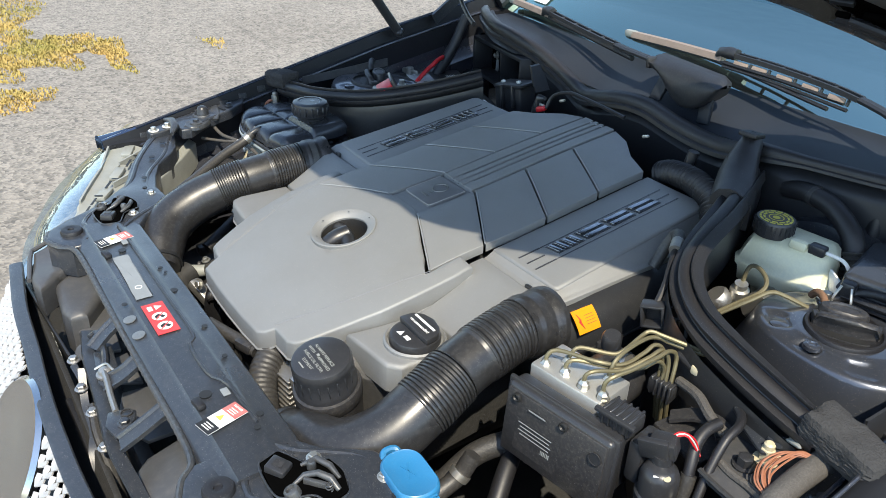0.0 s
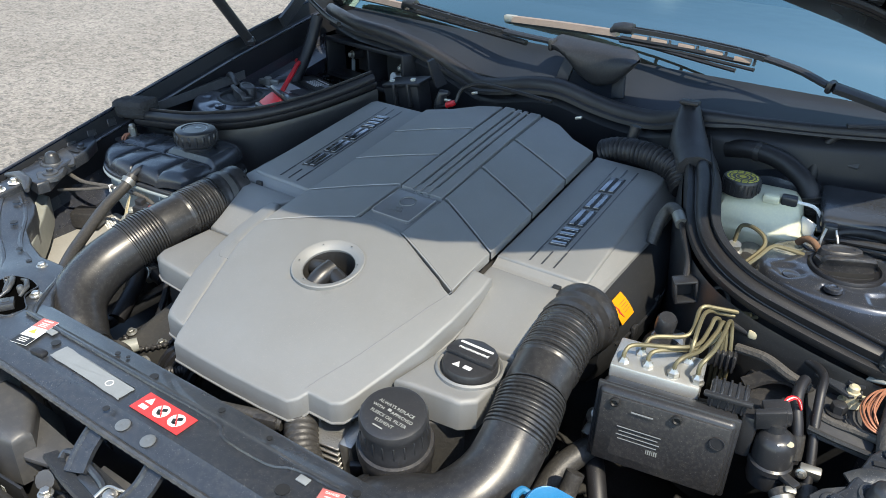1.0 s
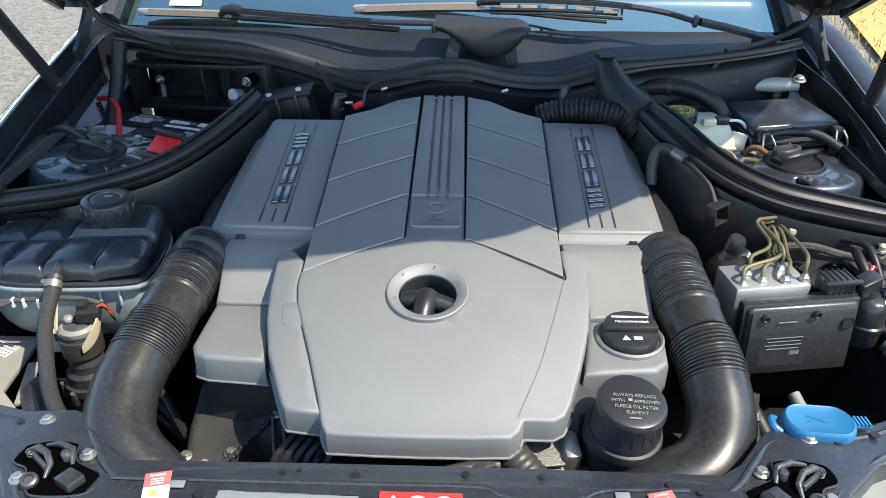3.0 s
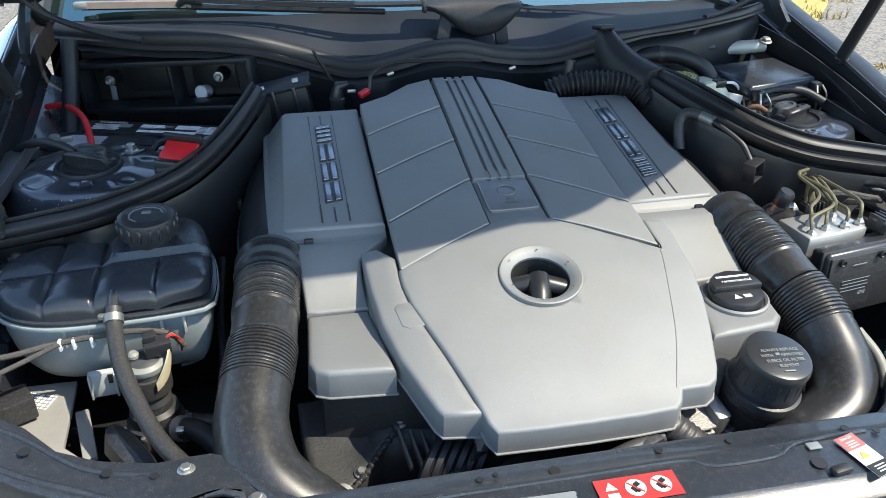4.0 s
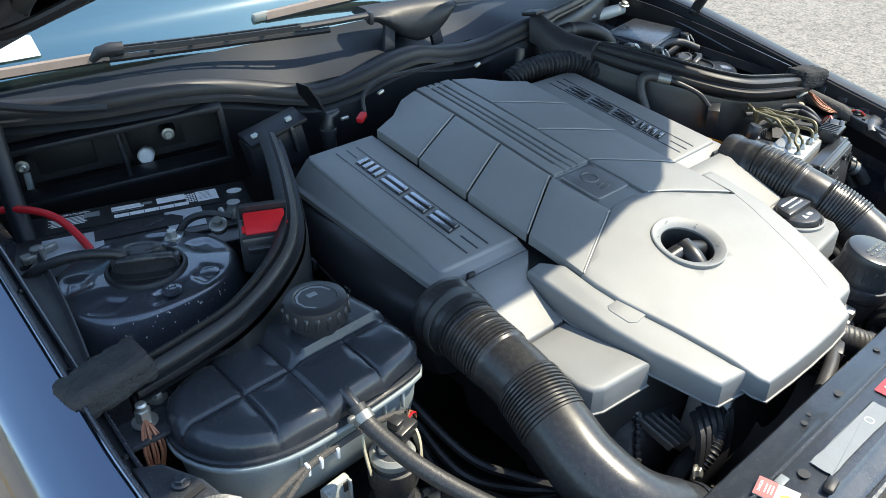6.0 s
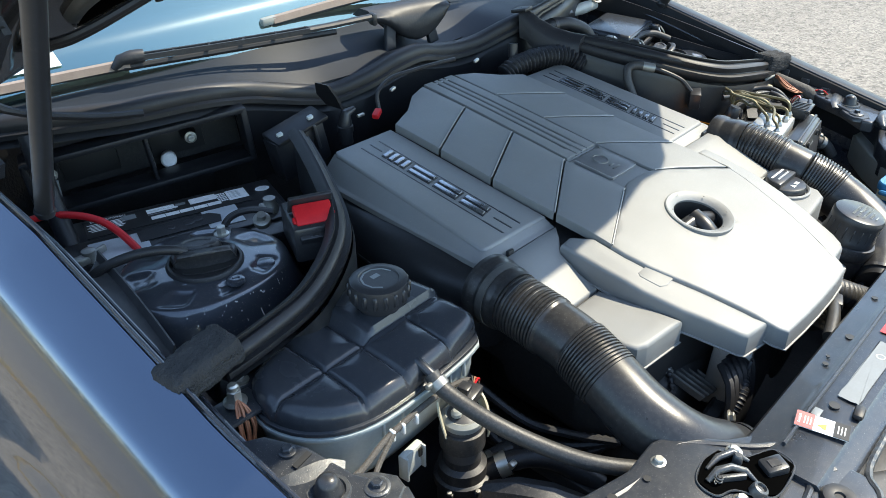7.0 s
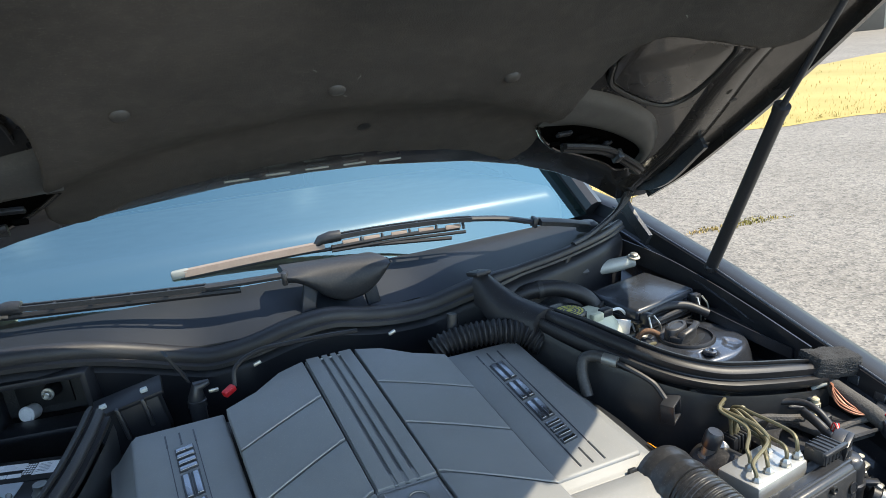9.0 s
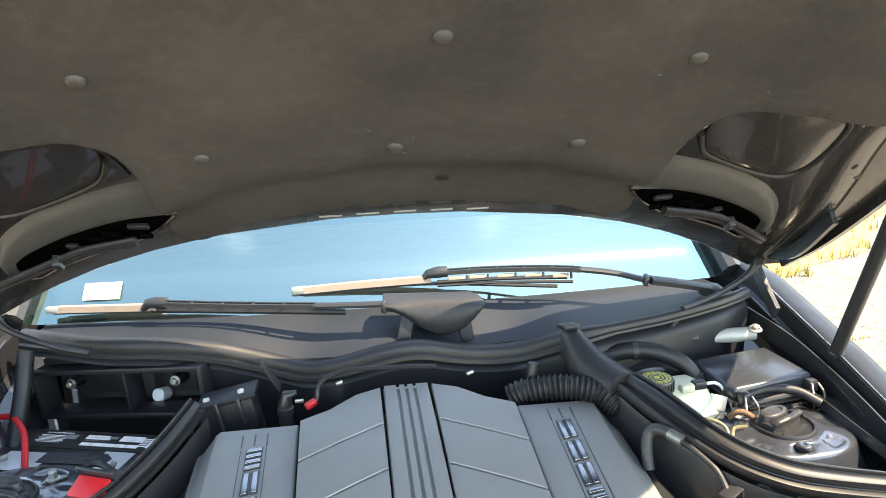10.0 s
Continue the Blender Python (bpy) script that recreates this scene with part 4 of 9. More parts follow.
BULBS = [(-0.10, -0.014), (-0.07, 0.0), (-0.02, 0.003), (0.04, 0.002), (0.08, -0.003), (0.12, -0.003), (0.16, 0.004), (0.26, 0.008), (0.40, 0.009), (0.52, 0.005), (0.58, -0.001), (0.62, -0.001), (0.68, 0.003), (0.80, 0.006), (0.92, 0.003), (1.0, -0.003), (1.0, -0.014)]
BLADE = [(-0.12, -0.012), (-0.08, 0.0), (0.0, 0.003), (0.08, 0.001), (0.12, -0.002), (0.17, -0.001), (0.22, 0.003), (0.45, 0.005), (0.62, 0.002), (0.68, -0.003), (0.74, -0.002), (0.86, 0.002), (1.0, -0.002), (1.0, -0.012)]
BATTERY_EDGE = [(-0.660, 0.086, 0.868), (-0.60, 0.088, 0.876), (-0.53, 0.100, 0.884), (-0.455, 0.144, 0.893), (-0.412, 0.19, 0.902), (-0.374, 0.26, 0.914), (-0.344, 0.33, 0.929), (-0.329, 0.372, 0.938)]
twin_bulb_seal("battery_bay_seal", BATTERY_EDGE, [(x + d, y - e, z - 0.020) for (x, y, z), d, e in zip(BATTERY_EDGE, (0.0, 0.003, 0.010, 0.017, 0.020, 0.021, 0.022, 0.022), (0.024, 0.024, 0.021, 0.016, 0.013, 0.010, 0.008, 0.008))], "black rubber seal curving along the battery bay wall", BLADE)
twin_bulb_seal("brake_bay_seal", [(0.322, 0.405, 0.950), (0.345, 0.345, 0.943), (0.372, 0.275, 0.940), (0.392, 0.205, 0.934), (0.408, 0.157, 0.928), (0.435, 0.118, 0.919), (0.478, 0.090, 0.908), (0.53, 0.078, 0.899), (0.598, 0.072, 0.887), (0.655, 0.072, 0.874)], [(0.295, 0.385, 0.945), (0.318, 0.310, 0.928), (0.340, 0.245, 0.915), (0.365, 0.180, 0.905), (0.398, 0.125, 0.893), (0.438, 0.090, 0.881), (0.489, 0.068, 0.870), (0.545, 0.056, 0.862), (0.605, 0.050, 0.853), (0.657, 0.048, 0.846)], "thick black rubber seal curving along the brake bay wall", BULBS)
seal("cowl_seal", SEAL, 0.015, "wavy black rubber seal along the cowl edge")
for s, y in ((-1, 0.083), (1, 0.066)):
    f = thing("foam_block", "crumbling black foam block at the seal end", "foam")
    fm = box_mesh(0.086, 0.048, 0.036, None, 0.009, 2)
    bmesh.ops.subdivide_edges(fm, edges=[e for e in fm.edges if e.calc_length() > 0.012], cuts=14, use_grid_fill=True)
    crumb = random.Random(5 + s)
    for v in fm.verts:
        v.co += Vector((crumb.uniform(-1, 1), crumb.uniform(-1, 1), crumb.uniform(-1, 1))) * 0.0009 + v.co.normalized() * 0.0010 * math.sin(140 * v.co.x + 90 * v.co.z) * math.sin(110 * v.co.y)
    bmesh.ops.transform(fm, matrix=pose(s * 0.680, y + 0.002, 0.866, 0, 8 * s, -6 * s), verts=fm.verts)
    part("foam", fm, "foam", f)
# rubber joint where the brake bay seal meets the cowl seal
j = thing("seal_joint", "black rubber corner joint between the two seals", "seal")
part("sleeve", rings_mesh([[(x - w, y - 0.01, z - 0.05), (x - w, y - 0.006, z - 0.012), (x - 0.7 * w, y - 0.003, z), (x - 0.15 * w, y, z + 0.005), (x + 0.2 * w, y + 0.002, z + 0.004), (x + 0.75 * w, y + 0.006, z - 0.003), (x + w, y + 0.008, z - 0.012), (x + w, y + 0.010, z - 0.05)] for x, y, z, w in ((0.278, 0.425, 0.990, 0.016), (0.283, 0.412, 0.986, 0.018), (0.292, 0.390, 0.970, 0.024), (0.306, 0.365, 0.955, 0.029), (0.325, 0.335, 0.946, 0.031), (0.338, 0.312, 0.943, 0.029))]), "rubber", j, "", 55)
part("clamp", box_mesh(0.030, 0.034, 0.008, pose(0.277, 0.424, 0.990, -12, 0, 8), 0.003), "rubber", j)

# ---- bonnet ----
hood = thing("bonnet", "open black bonnet with worn brown felt insulation beneath", "bonnet")
HA = math.atan(0.706)


def on_hood(x, y, off=0.0):
    """A place on the bonnet's underside, off metres off it (to the engine)."""
    off += 0.045 * (abs(x) / 0.7) ** 4
    y -= 0.020 * min(1.0, max(0.0, (y - 0.12) / 0.33))
    return Vector((x, y - off * math.sin(HA), 1.480 - 0.706 * y - off * math.cos(HA)))


def hood_outline():
    r = [(0.0, 0.416), (0.10, 0.420), (0.27, 0.450), (0.38, 0.482), (0.48, 0.522), (0.565, 0.563), (0.68, 0.625), (0.728, 0.60), (0.738, 0.50), (0.730, 0.30), (0.710, 0.12), (0.678, -0.036), (0.645, -0.12), (0.61, -0.185), (0.585, -0.235), (0.55, -0.268), (0.50, -0.272), (0.472, -0.285), (0.44, -0.302), (0.39, -0.314), (0.2, -0.324), (0.0, -0.326)]
    return r + [(-x, y) for x, y in r[-2:0:-1]]


def hood_sheet(outline, off, depth, bevel, crown=0.0):
    bm = panel_mesh([outline], lambda x, y: 0.0, depth, bevel, 0.06)
    for v in bm.verts:
        x, y, z = v.co
        k = crown * (1 - (x / 0.72) ** 2)
        v.co = on_hood(x, y, off - k - z if crown else off + z)
    return bm


part("outer_skin", hood_sheet(hood_outline(), -0.020, 0.012, 0.006), "paint", hood, "glossy black bonnet skin")
part("inner_frame", hood_sheet([(x * 0.985, y * 0.985 + 0.004) for x, y in hood_outline()], 0.0, 0.006, 0.004), "hood_inner", hood, "dark pressed steel bonnet frame")
# felt pad, wide in front and narrow between the hinges
def hood_x(s, x):
    return x if s > 0 else 0.034 - x


PAD_R = [(0.0, 0.372), (0.10, 0.378), (0.194, 0.393), (0.25, 0.408), (0.296, 0.432), (0.33, 0.452), (0.352, 0.447), (0.368, 0.424), (0.364, 0.361), (0.356, 0.293), (0.355, 0.249), (0.359, 0.200), (0.374, 0.168), (0.405, 0.149), (0.452, 0.151), (0.516, 0.159), (0.589, 0.168), (0.64, 0.150), (0.645, 0.10), (0.64, 0.0), (0.60, -0.12), (0.545, -0.20), (0.46, -0.232), (0.40, -0.265), (0.2, -0.285), (0.017, -0.288)]
half = [(p[0], p[1]) for p in smooth_path([(x, y, 0) for x, y in PAD_R], 90)]
pad = half + [(hood_x(-1, x), y) for x, y in half[-2:0:-1] if hood_x(-1, x) < 0]


def pad_off(x, y):
    xr = x - 0.017
    ridge = 0.212 + 0.80 * xr * xr
    u = min(1.0, max(0.0, (y + 0.25) / (ridge + 0.25)))
    off = 0.026 * (3 * u * u - 2 * u**3)
    if y > ridge - 0.03:
        d = y - ridge
        e = min(1.0, max(0.0, (d + 0.012) / 0.075))
        off -= 0.025 * e * e * (3 - 2 * e)
    off += 0.004 * noise.noise(Vector((x * 9, y * 9, 3))) + 0.0022 * noise.noise(Vector((x * 31, y * 31, 7))) + 0.0012 * noise.noise(Vector((x * 80, y * 80, 1)))
    # crease at the driver's side corner
    off -= 0.004 * math.exp(-((x - 0.30 - 0.12 * (y - 0.3)) / 0.006) ** 2) * (1 if y > 0.2 else 0)
    return max(off, -0.002) + 0.004


def pad_mesh():
    bm = panel_mesh([pad], lambda x, y: 0.0, 0.012, 0.007, 0.014, 4)
    for v in bm.verts:
        x, y, z = v.co
        v.co = on_hood(x, y, pad_off(x, y) + z)
    return bm


part("insulation_pad", pad_mesh(), "felt", hood, "dusty brown-black felt insulation pad", 70)
for x, y in ((0.027, 0.014), (0.303, 0.054), (-0.325, 0.056), (-0.013, 0.181), (0.211, 0.190), (-0.237, 0.186), (0.57, 0.02), (-0.57, 0.02), (0.0, -0.2), (0.3, -0.22), (-0.3, -0.22)):
    p = on_hood(x, y, pad_off(x, y) - 0.002)
    part("fastener", revolve_mesh([(0.0105, 0), (0.0105, 0.002), (0.009, 0.0045), (0.006, 0.006), (0.003, 0.0065), (0, 0.0066)], 20, Matrix.Translation(p) @ pose(0, 0, 0, 180 - math.degrees(HA))), "fastener_grey", hood, "round grey push fastener")
p = on_hood(0.057, 0.302, pad_off(0.057, 0.302))
part("pad_hole", revolve_mesh([(0, 0), (0.009, 0), (0.009, 0.001), (0, 0.001)], 18, Matrix.Translation(p) @ pose(0, 0, 0, 180 - math.degrees(HA))), "black_print", hood)
# ---- engine cover ----
cover = thing("engine_cover", "silver-grey painted plastic V8 engine cover, half in the bonnet's shade", "engine cover")
ZC = lerp_table([(-0.34, 0.775), (-0.302, 0.790), (-0.26, 0.807), (-0.20, 0.827), (-0.12, 0.850), (-0.04, 0.866), (0.08, 0.880), (0.18, 0.896), (0.285, 0.912), (0.392, 0.926)])
mid = lambda x, y: ZC(y) - 0.33 * x * x
HX, HY, HR = -0.004, -0.124, 0.036


def arc(cx, cy, r, a0, a1, n):
    return [(cx + r * math.cos(radians(a0 + (a1 - a0) * i / n)), cy + r * math.sin(radians(a0 + (a1 - a0) * i / n))) for i in range(n + 1)]


# front panel in two halves round the filler opening
ring_l = arc(HX, HY, 0.047, 90, 270, 18)
ring_r = arc(HX, HY, 0.047, 90, -90, 18)
left_half = [(HX, -0.019), (-0.022, -0.019), (-0.036, -0.023), (-0.044, -0.028), (-0.10, -0.054), (-0.1635, -0.084), (-0.163, -0.105), (-0.158, -0.135), (-0.146, -0.17), (-0.130, -0.215), (-0.1135, -0.265), (-0.106, -0.293), (-0.100, -0.303), (-0.05, -0.306), (HX, -0.307)]
right_half = [(HX, -0.019), (0.022, -0.019), (0.036, -0.023), (0.044, -0.028), (0.10, -0.058), (0.1665, -0.090), (0.1685, -0.085), (0.1685, -0.034), (0.190, -0.034), (0.192, -0.06), (0.190, -0.12), (0.182, -0.17), (0.170, -0.215), (0.155, -0.262), (0.148, -0.275), (0.138, -0.281), (0.104, -0.283), (0.098, -0.296), (0.090, -0.303), (0.05, -0.306), (HX, -0.307)]
front = panel_mesh([left_half + ring_l[::-1], right_half + ring_r[::-1]], mid, 0.024, 0.004, 0.02, lip=0.0018)
part("front_panel", front, "silver", cover, "satin silver front panel with filler opening")
# collar of the opening
part("opening_ring", revolve_mesh([(0.050, -0.012), (0.050, 0.0003), (0.0485, 0.0012), (0.044, 0.0002), (0.038, -0.0035), (0.0355, -0.006), (0.0355, -0.009), (0.037, -0.009)], 48, pose(HX, HY, 0.850, 11.5)), "silver", cover)
part("opening_well", revolve_mesh([(0.0352, -0.0088), (0.036, -0.05), (0.0, -0.05)], 32, pose(HX, HY, 0.850, 11.5)), "dark", cover)
part("pipe_stub", tube([(-0.035, -0.116, 0.830), (-0.005, -0.120, 0.834), (0.03, -0.128, 0.826)], 0.012, 14, 12), "duct", cover, "black plastic pipe inside the opening")
part("pipe_stub", tube([(-0.012, -0.155, 0.818), (-0.008, -0.135, 0.832), (-0.004, -0.115, 0.838)], 0.014, 14, 12), "duct", cover)
for a in range(20, 380, 60):
    part("rivet", revolve_mesh([(0.0012, 0), (0, 0.0006)], 8, pose(HX + 0.041 * math.cos(radians(a)), HY + 0.041 * math.sin(radians(a)), 0.8515 + 0.041 * math.sin(radians(a)) * 0.2)), "black_print", cover)
# narrow panel beside the front one, with its tab
side = [(-0.166, -0.084), (-0.1655, -0.105), (-0.161, -0.135), (-0.149, -0.17), (-0.133, -0.215), (-0.1165, -0.265), (-0.110, -0.283), (-0.152, -0.276), (-0.158, -0.268), (-0.170, -0.24), (-0.186, -0.20), (-0.198, -0.15), (-0.2035, -0.10), (-0.206, -0.05), (-0.206, -0.028), (-0.186, -0.028), (-0.1665, -0.055)]
zs = lambda x, y: mid(x, y) - 0.003 - 0.12 * max(0, -0.17 - x)
part("side_panel", panel_mesh([side], zs, 0.026, 0.006, 0.02, lip=0.0018), "silver", cover)
tab = [(-0.1625, -0.132), (-0.150, -0.167), (-0.168, -0.168), (-0.176, -0.162), (-0.181, -0.136), (-0.178, -0.131)]
part("tab", panel_mesh([tab], lambda x, y: zs(x, y) + 0.0006, 0.004, 0.0010, 0.03), "silver", cover)
sq = smooth_path([(0.166, -0.082, 0), (0.160, -0.108, 0), (0.144, -0.165, 0), (0.126, -0.223, 0), (0.100, -0.284, 0)], 30)
part("seam_line", tube_mesh([(x, y, mid(x, y) - 0.0002) for x, y, z in sq], 0.0006, 6), "badge_grey", cover)
# chevron panels on both banks of the spine
yi, yo = [-0.024, 0.084, 0.187, 0.289, 0.385], [-0.083, 0.012, 0.127, 0.231, 0.300]
for s in (-1, 1):
    for k in range(4):
        g = 0.0024
        xa, xb = 0.041, 0.1648
        xk = 0.053
        lo = [(xa, yi[k] + g), (xk, yi[k] - 0.005 + g), (xb, yo[k] + g)]
        hi = [(xb, yo[k + 1] - g), (xk, yi[k + 1] - 0.005 - g), (xa, yi[k + 1] - g)] if k < 3 else [(xb, 0.328), (0.12, 0.345), (0.08, 0.375), (xa, 0.388)]
        o = mirror_pts(lo + hi, s)
        part("chevron_panel", panel_mesh([o if s > 0 else o[::-1]], lambda x, y: mid(x, y), 0.012, 0.0016, 0.03), "silver", cover)
# thin raised beads along the chevron joints
for s in (-1, 1):
    for k in range(4):
        q = [(s * 0.042, yi[k] + 0.0010), (s * 0.048, yi[k] - 0.0003)] + [(s * (0.053 + 0.111 * u), yi[k] - 0.0037 + (yo[k] + 0.005 - yi[k]) * u) for u in np.linspace(0, 1, 9)]
        part("bead", tube_mesh([(x, y, mid(x, y) - 0.0001) for x, y in q], 0.0011, 8), "silver_dull", cover)
# spine with raised ribs
part("spine", panel_mesh([[(-0.039, 0.082), (0.039, 0.082), (0.036, 0.392), (-0.036, 0.392)]], lambda x, y: ZC(y) - 0.0048, 0.014, 0.002, 0.03), "silver", cover)
for xa, xb in ((-0.0372, -0.0165), (-0.0115, -0.0025), (0.0025, 0.0115), (0.0165, 0.0372)):
    part("rib", panel_mesh([[(xa, 0.083), (xb, 0.083), (xb * 0.94, 0.390), (xa * 0.94, 0.390)]], lambda a, y: ZC(y) + 0.0002, 0.007, 0.0012, 0.05), "silver", cover)
for x in (-0.014, 0.0, 0.014):
    part("rib_end", box_mesh(0.006, 0.003, 0.0022, pose(x * 0.94, 0.381, ZC(0.381) - 0.0008, 7), 0.0006, 1), "silver_dull", cover)
    part("rib_end", box_mesh(0.0052, 0.022, 0.002, pose(x, 0.0935, ZC(0.0935) - 0.0022, 8), 0.0006, 1), "silver", cover)
part("badge_bed", panel_mesh([[(-0.039, -0.02), (0.039, -0.02), (0.039, 0.080), (-0.039, 0.080)]], lambda x, y: ZC(y) - 0.004, 0.012, 0.002, 0.03), "silver", cover)
badge = part("badge_plate", panel_mesh([[(-0.031, 0.004), (0.031, 0.004), (0.034, 0.009), (0.034, 0.072), (-0.034, 0.072), (-0.034, 0.009)]], lambda x, y: ZC(y) + 0.0005, 0.006, 0.0015, 0.03), "badge_grey", cover, "dark grey embossed badge plate")
part("emblem_ring", tube_mesh([(0.012 * math.cos(a), 0.048 + 0.012 * math.sin(a), ZC(0.048) + 0.0009 + 0.0018 * math.sin(a)) for a in np.linspace(0, 6.2832, 28)], 0.0012, 6), "badge_rim", badge)
for k, w in enumerate((0.011, 0.018)):
    part("emblem_bar", box_mesh(w, 0.004, 0.0012, pose(0, 0.028 - 0.009 * k, ZC(0.028 - 0.009 * k) + 0.0006, 8), 0.0003), "badge_rim", badge)
part("badge_rim", tube([(-0.0335, 0.072, ZC(0.072) + 0.0005), (-0.0335, 0.012, ZC(0.012) + 0.0005), (-0.030, 0.0045, ZC(0.0045)), (0.0, 0.0035, ZC(0.0035)), (0.030, 0.0045, ZC(0.0045)), (0.0335, 0.012, ZC(0.012) + 0.0005), (0.0335, 0.072, ZC(0.072) + 0.0005)], 0.0007, 60, 6), "silver_dull", badge)


def plate_z(x, y):
    return 0.855 + 0.1456 * (y - 0.026)


def badge_plate(s):
    """Cylinder bank plate with its wedge-shaped side, rim, grooves and raised plain emblem."""
    o = [(0.1685, 0.025), (0.294, 0.027), (0.300, 0.032), (0.2955, 0.17), (0.291, 0.325), (0.284, 0.335), (0.1680, 0.336)]
    o = mirror_pts(o, s)
    p = part("bank_plate", panel_mesh([o if s > 0 else o[::-1]], plate_z, 0.010, 0.005, 0.04), "silver", cover, "satin silver bank plate with raised emblem")
    # side wall, tall at the rear, standing on a flat rim with a rolled edge
    rows = []
    for ax, ay, cx, cy in [(0.287, 0.333, 0.302, 0.345), (0.2895, 0.325, 0.314, 0.325), (0.2920, 0.25, 0.315, 0.25), (0.2945, 0.17, 0.3145, 0.17), (0.2970, 0.09, 0.313, 0.09), (0.2985, 0.034, 0.311, 0.028), (0.292, 0.0285, 0.305, 0.018), (0.26, 0.0275, 0.262, 0.016), (0.169, 0.0265, 0.169, 0.016)]:
        zt, zb = plate_z(0, ay) - 0.0035, 0.8445 + 0.067 * (cy - 0.016)
        ox2, oy2 = (0.006, 0.0) if cx > 0.31 else ((0.004, -0.005) if cx > 0.30 else (0.0, -0.007))
        rows.append([(s * ax, ay, zt), (s * (0.93 * cx + 0.07 * ax), 0.93 * cy + 0.07 * ay, zb + 0.0022), (s * (cx + 0.2 * ox2), cy + 0.2 * oy2, zb + 0.0004), (s * (cx + 0.7 * ox2), cy + 0.7 * oy2, zb), (s * (cx + ox2), cy + oy2, zb - 0.0015), (s * (cx + 1.1 * ox2), cy + 1.1 * oy2, zb - 0.0085), (s * (cx + 0.5 * ox2), cy + 0.5 * oy2, zb - 0.0095)])
    part("rim", rings_mesh(rows if s < 0 else rows[::-1], closed=False), "silver", p, "", 40)
    part("clip", box_mesh(0.012, 0.006, 0.03, pose(s * 0.268, 0.008, 0.836), 0.002), "duct", p)
    turn = pose(0, 0, 0, 8.3)
    # grooves at both ends
    for k, x in enumerate((0.212, 0.230, 0.248)):
        for y0, y1 in ((0.036, 0.074 - 0.006 * (k == 1)), (0.290, 0.316), (0.074, 0.290) if k != 1 else (0.30, 0.31)):
            ya = (y0 + y1) / 2
            part("groove", box_mesh(0.0012 if y1 - y0 > 0.1 else 0.0022, y1 - y0, 0.0010, Matrix.Translation((s * x, ya, plate_z(0, ya) + 0.0002)) @ turn, 0.0), "satin", p)
    # plain raised emblem: slanted bars and three blank outlined blocks, read from the middle of the car
    y = 0.283 if s < 0 else 0.083
    way = -1 if s < 0 else 1
    xe = 0.2285

    def slanted(name, u0, u1, w0, w1, h, mat, k, lab=""):
        """A slanted stroke from u0 to u1 along the emblem, over the half widths w0 to w1 across it."""
        tilt = 0.20
        pts = [(s * (xe + w), y + way * (u + tilt * (w * s * way))) for u, w in ((u0, w0), (u1, w0), (u1, w1), (u0, w1))]
        part(name, panel_mesh([pts], lambda a, b: plate_z(0, b) + h, h * 0.9, k, 0.2), mat, p, lab)

    for k in range(4):
        slanted("emblem_backing", 0.0125 * k, 0.0125 * k + 0.0100, -0.0120, 0.0120, 0.0012, "black_plastic", 0.0004, "black emblem backing")
        slanted("emblem_bar", 0.0125 * k + 0.0015, 0.0125 * k + 0.0082, -0.0106, 0.0106, 0.0030, "emblem", 0.0008, "chrome emblem bar")
    for k in range(3):
        u = 0.0535 + 0.0515 * k
        for w in (-0.0062, 0.0062):
            slanted("emblem_backing", u, u + 0.0455, w - 0.0057, w + 0.0057, 0.0012, "black_plastic", 0.0004)
            slanted("emblem_block", u + 0.002, u + 0.0435, w - 0.0036, w + 0.0036, 0.0028, "emblem", 0.0008, "plain chrome emblem block")


badge_plate(-1)
badge_plate(1)


# sloping panels and shelves at the front corners
part("slope_panel", panel_mesh([[(-0.285, 0.006), (-0.279, -0.09), (-0.206, -0.09), (-0.208, -0.06), (-0.208, -0.03), (-0.168, 0.006)]], lambda x, y: 0.846 - 0.55 * max(0, -0.012 - y), 0.03, 0.004, 0.02), "silver", cover)
part("shelf", panel_mesh([[(-0.279, -0.092), (-0.283, -0.178), (-0.276, -0.194), (-0.262, -0.200), (-0.190, -0.206), (-0.196, -0.16), (-0.203, -0.11), (-0.2055, -0.092)]], lambda x, y: 0.803 - 0.02 * max(0, -0.10 - y), 0.028, 0.006, 0.02, lip=0.0018), "silver", cover)
part("slope_panel", panel_mesh([[(0.283, 0.006), (0.276, -0.112), (0.196, -0.118), (0.194, -0.06), (0.190, -0.042), (0.172, -0.030), (0.170, 0.006)]], lambda x, y: 0.848 - 0.36 * max(0, -0.012 - y), 0.03, 0.004, 0.02), "silver", cover)
ox, oy = 0.240, -0.153
pl = [(0.276, -0.114), (0.281, -0.165), (0.278, -0.196), (0.262, -0.210), (0.235, -0.213), (0.178, -0.219), (0.186, -0.175), (0.194, -0.12)]
part("filler_platform", panel_mesh([pl], lambda x, y: 0.806 + 0.05 * (y + 0.16), 0.035, 0.006, 0.015), "silver", cover)
part("filler_cup", revolve_mesh([(0.041, -0.012), (0.041, 0.001), (0.0385, 0.003), (0.036, 0.001), (0.0355, -0.008), (0, -0.008)], 36, pose(ox, oy, 0.8075)), "silver", cover)
# dark body beneath the skins
def under_z(x, y):
    if (x - HX) ** 2 + (y - HY) ** 2 < 0.055**2:
        return 0.775
    return min(mid(x, y) - 0.016, plate_z(x, y) - 0.02) - 0.03 * max(0, min(1, (abs(x) - 0.16) / 0.06)) * (1 if y < 0 else 0)


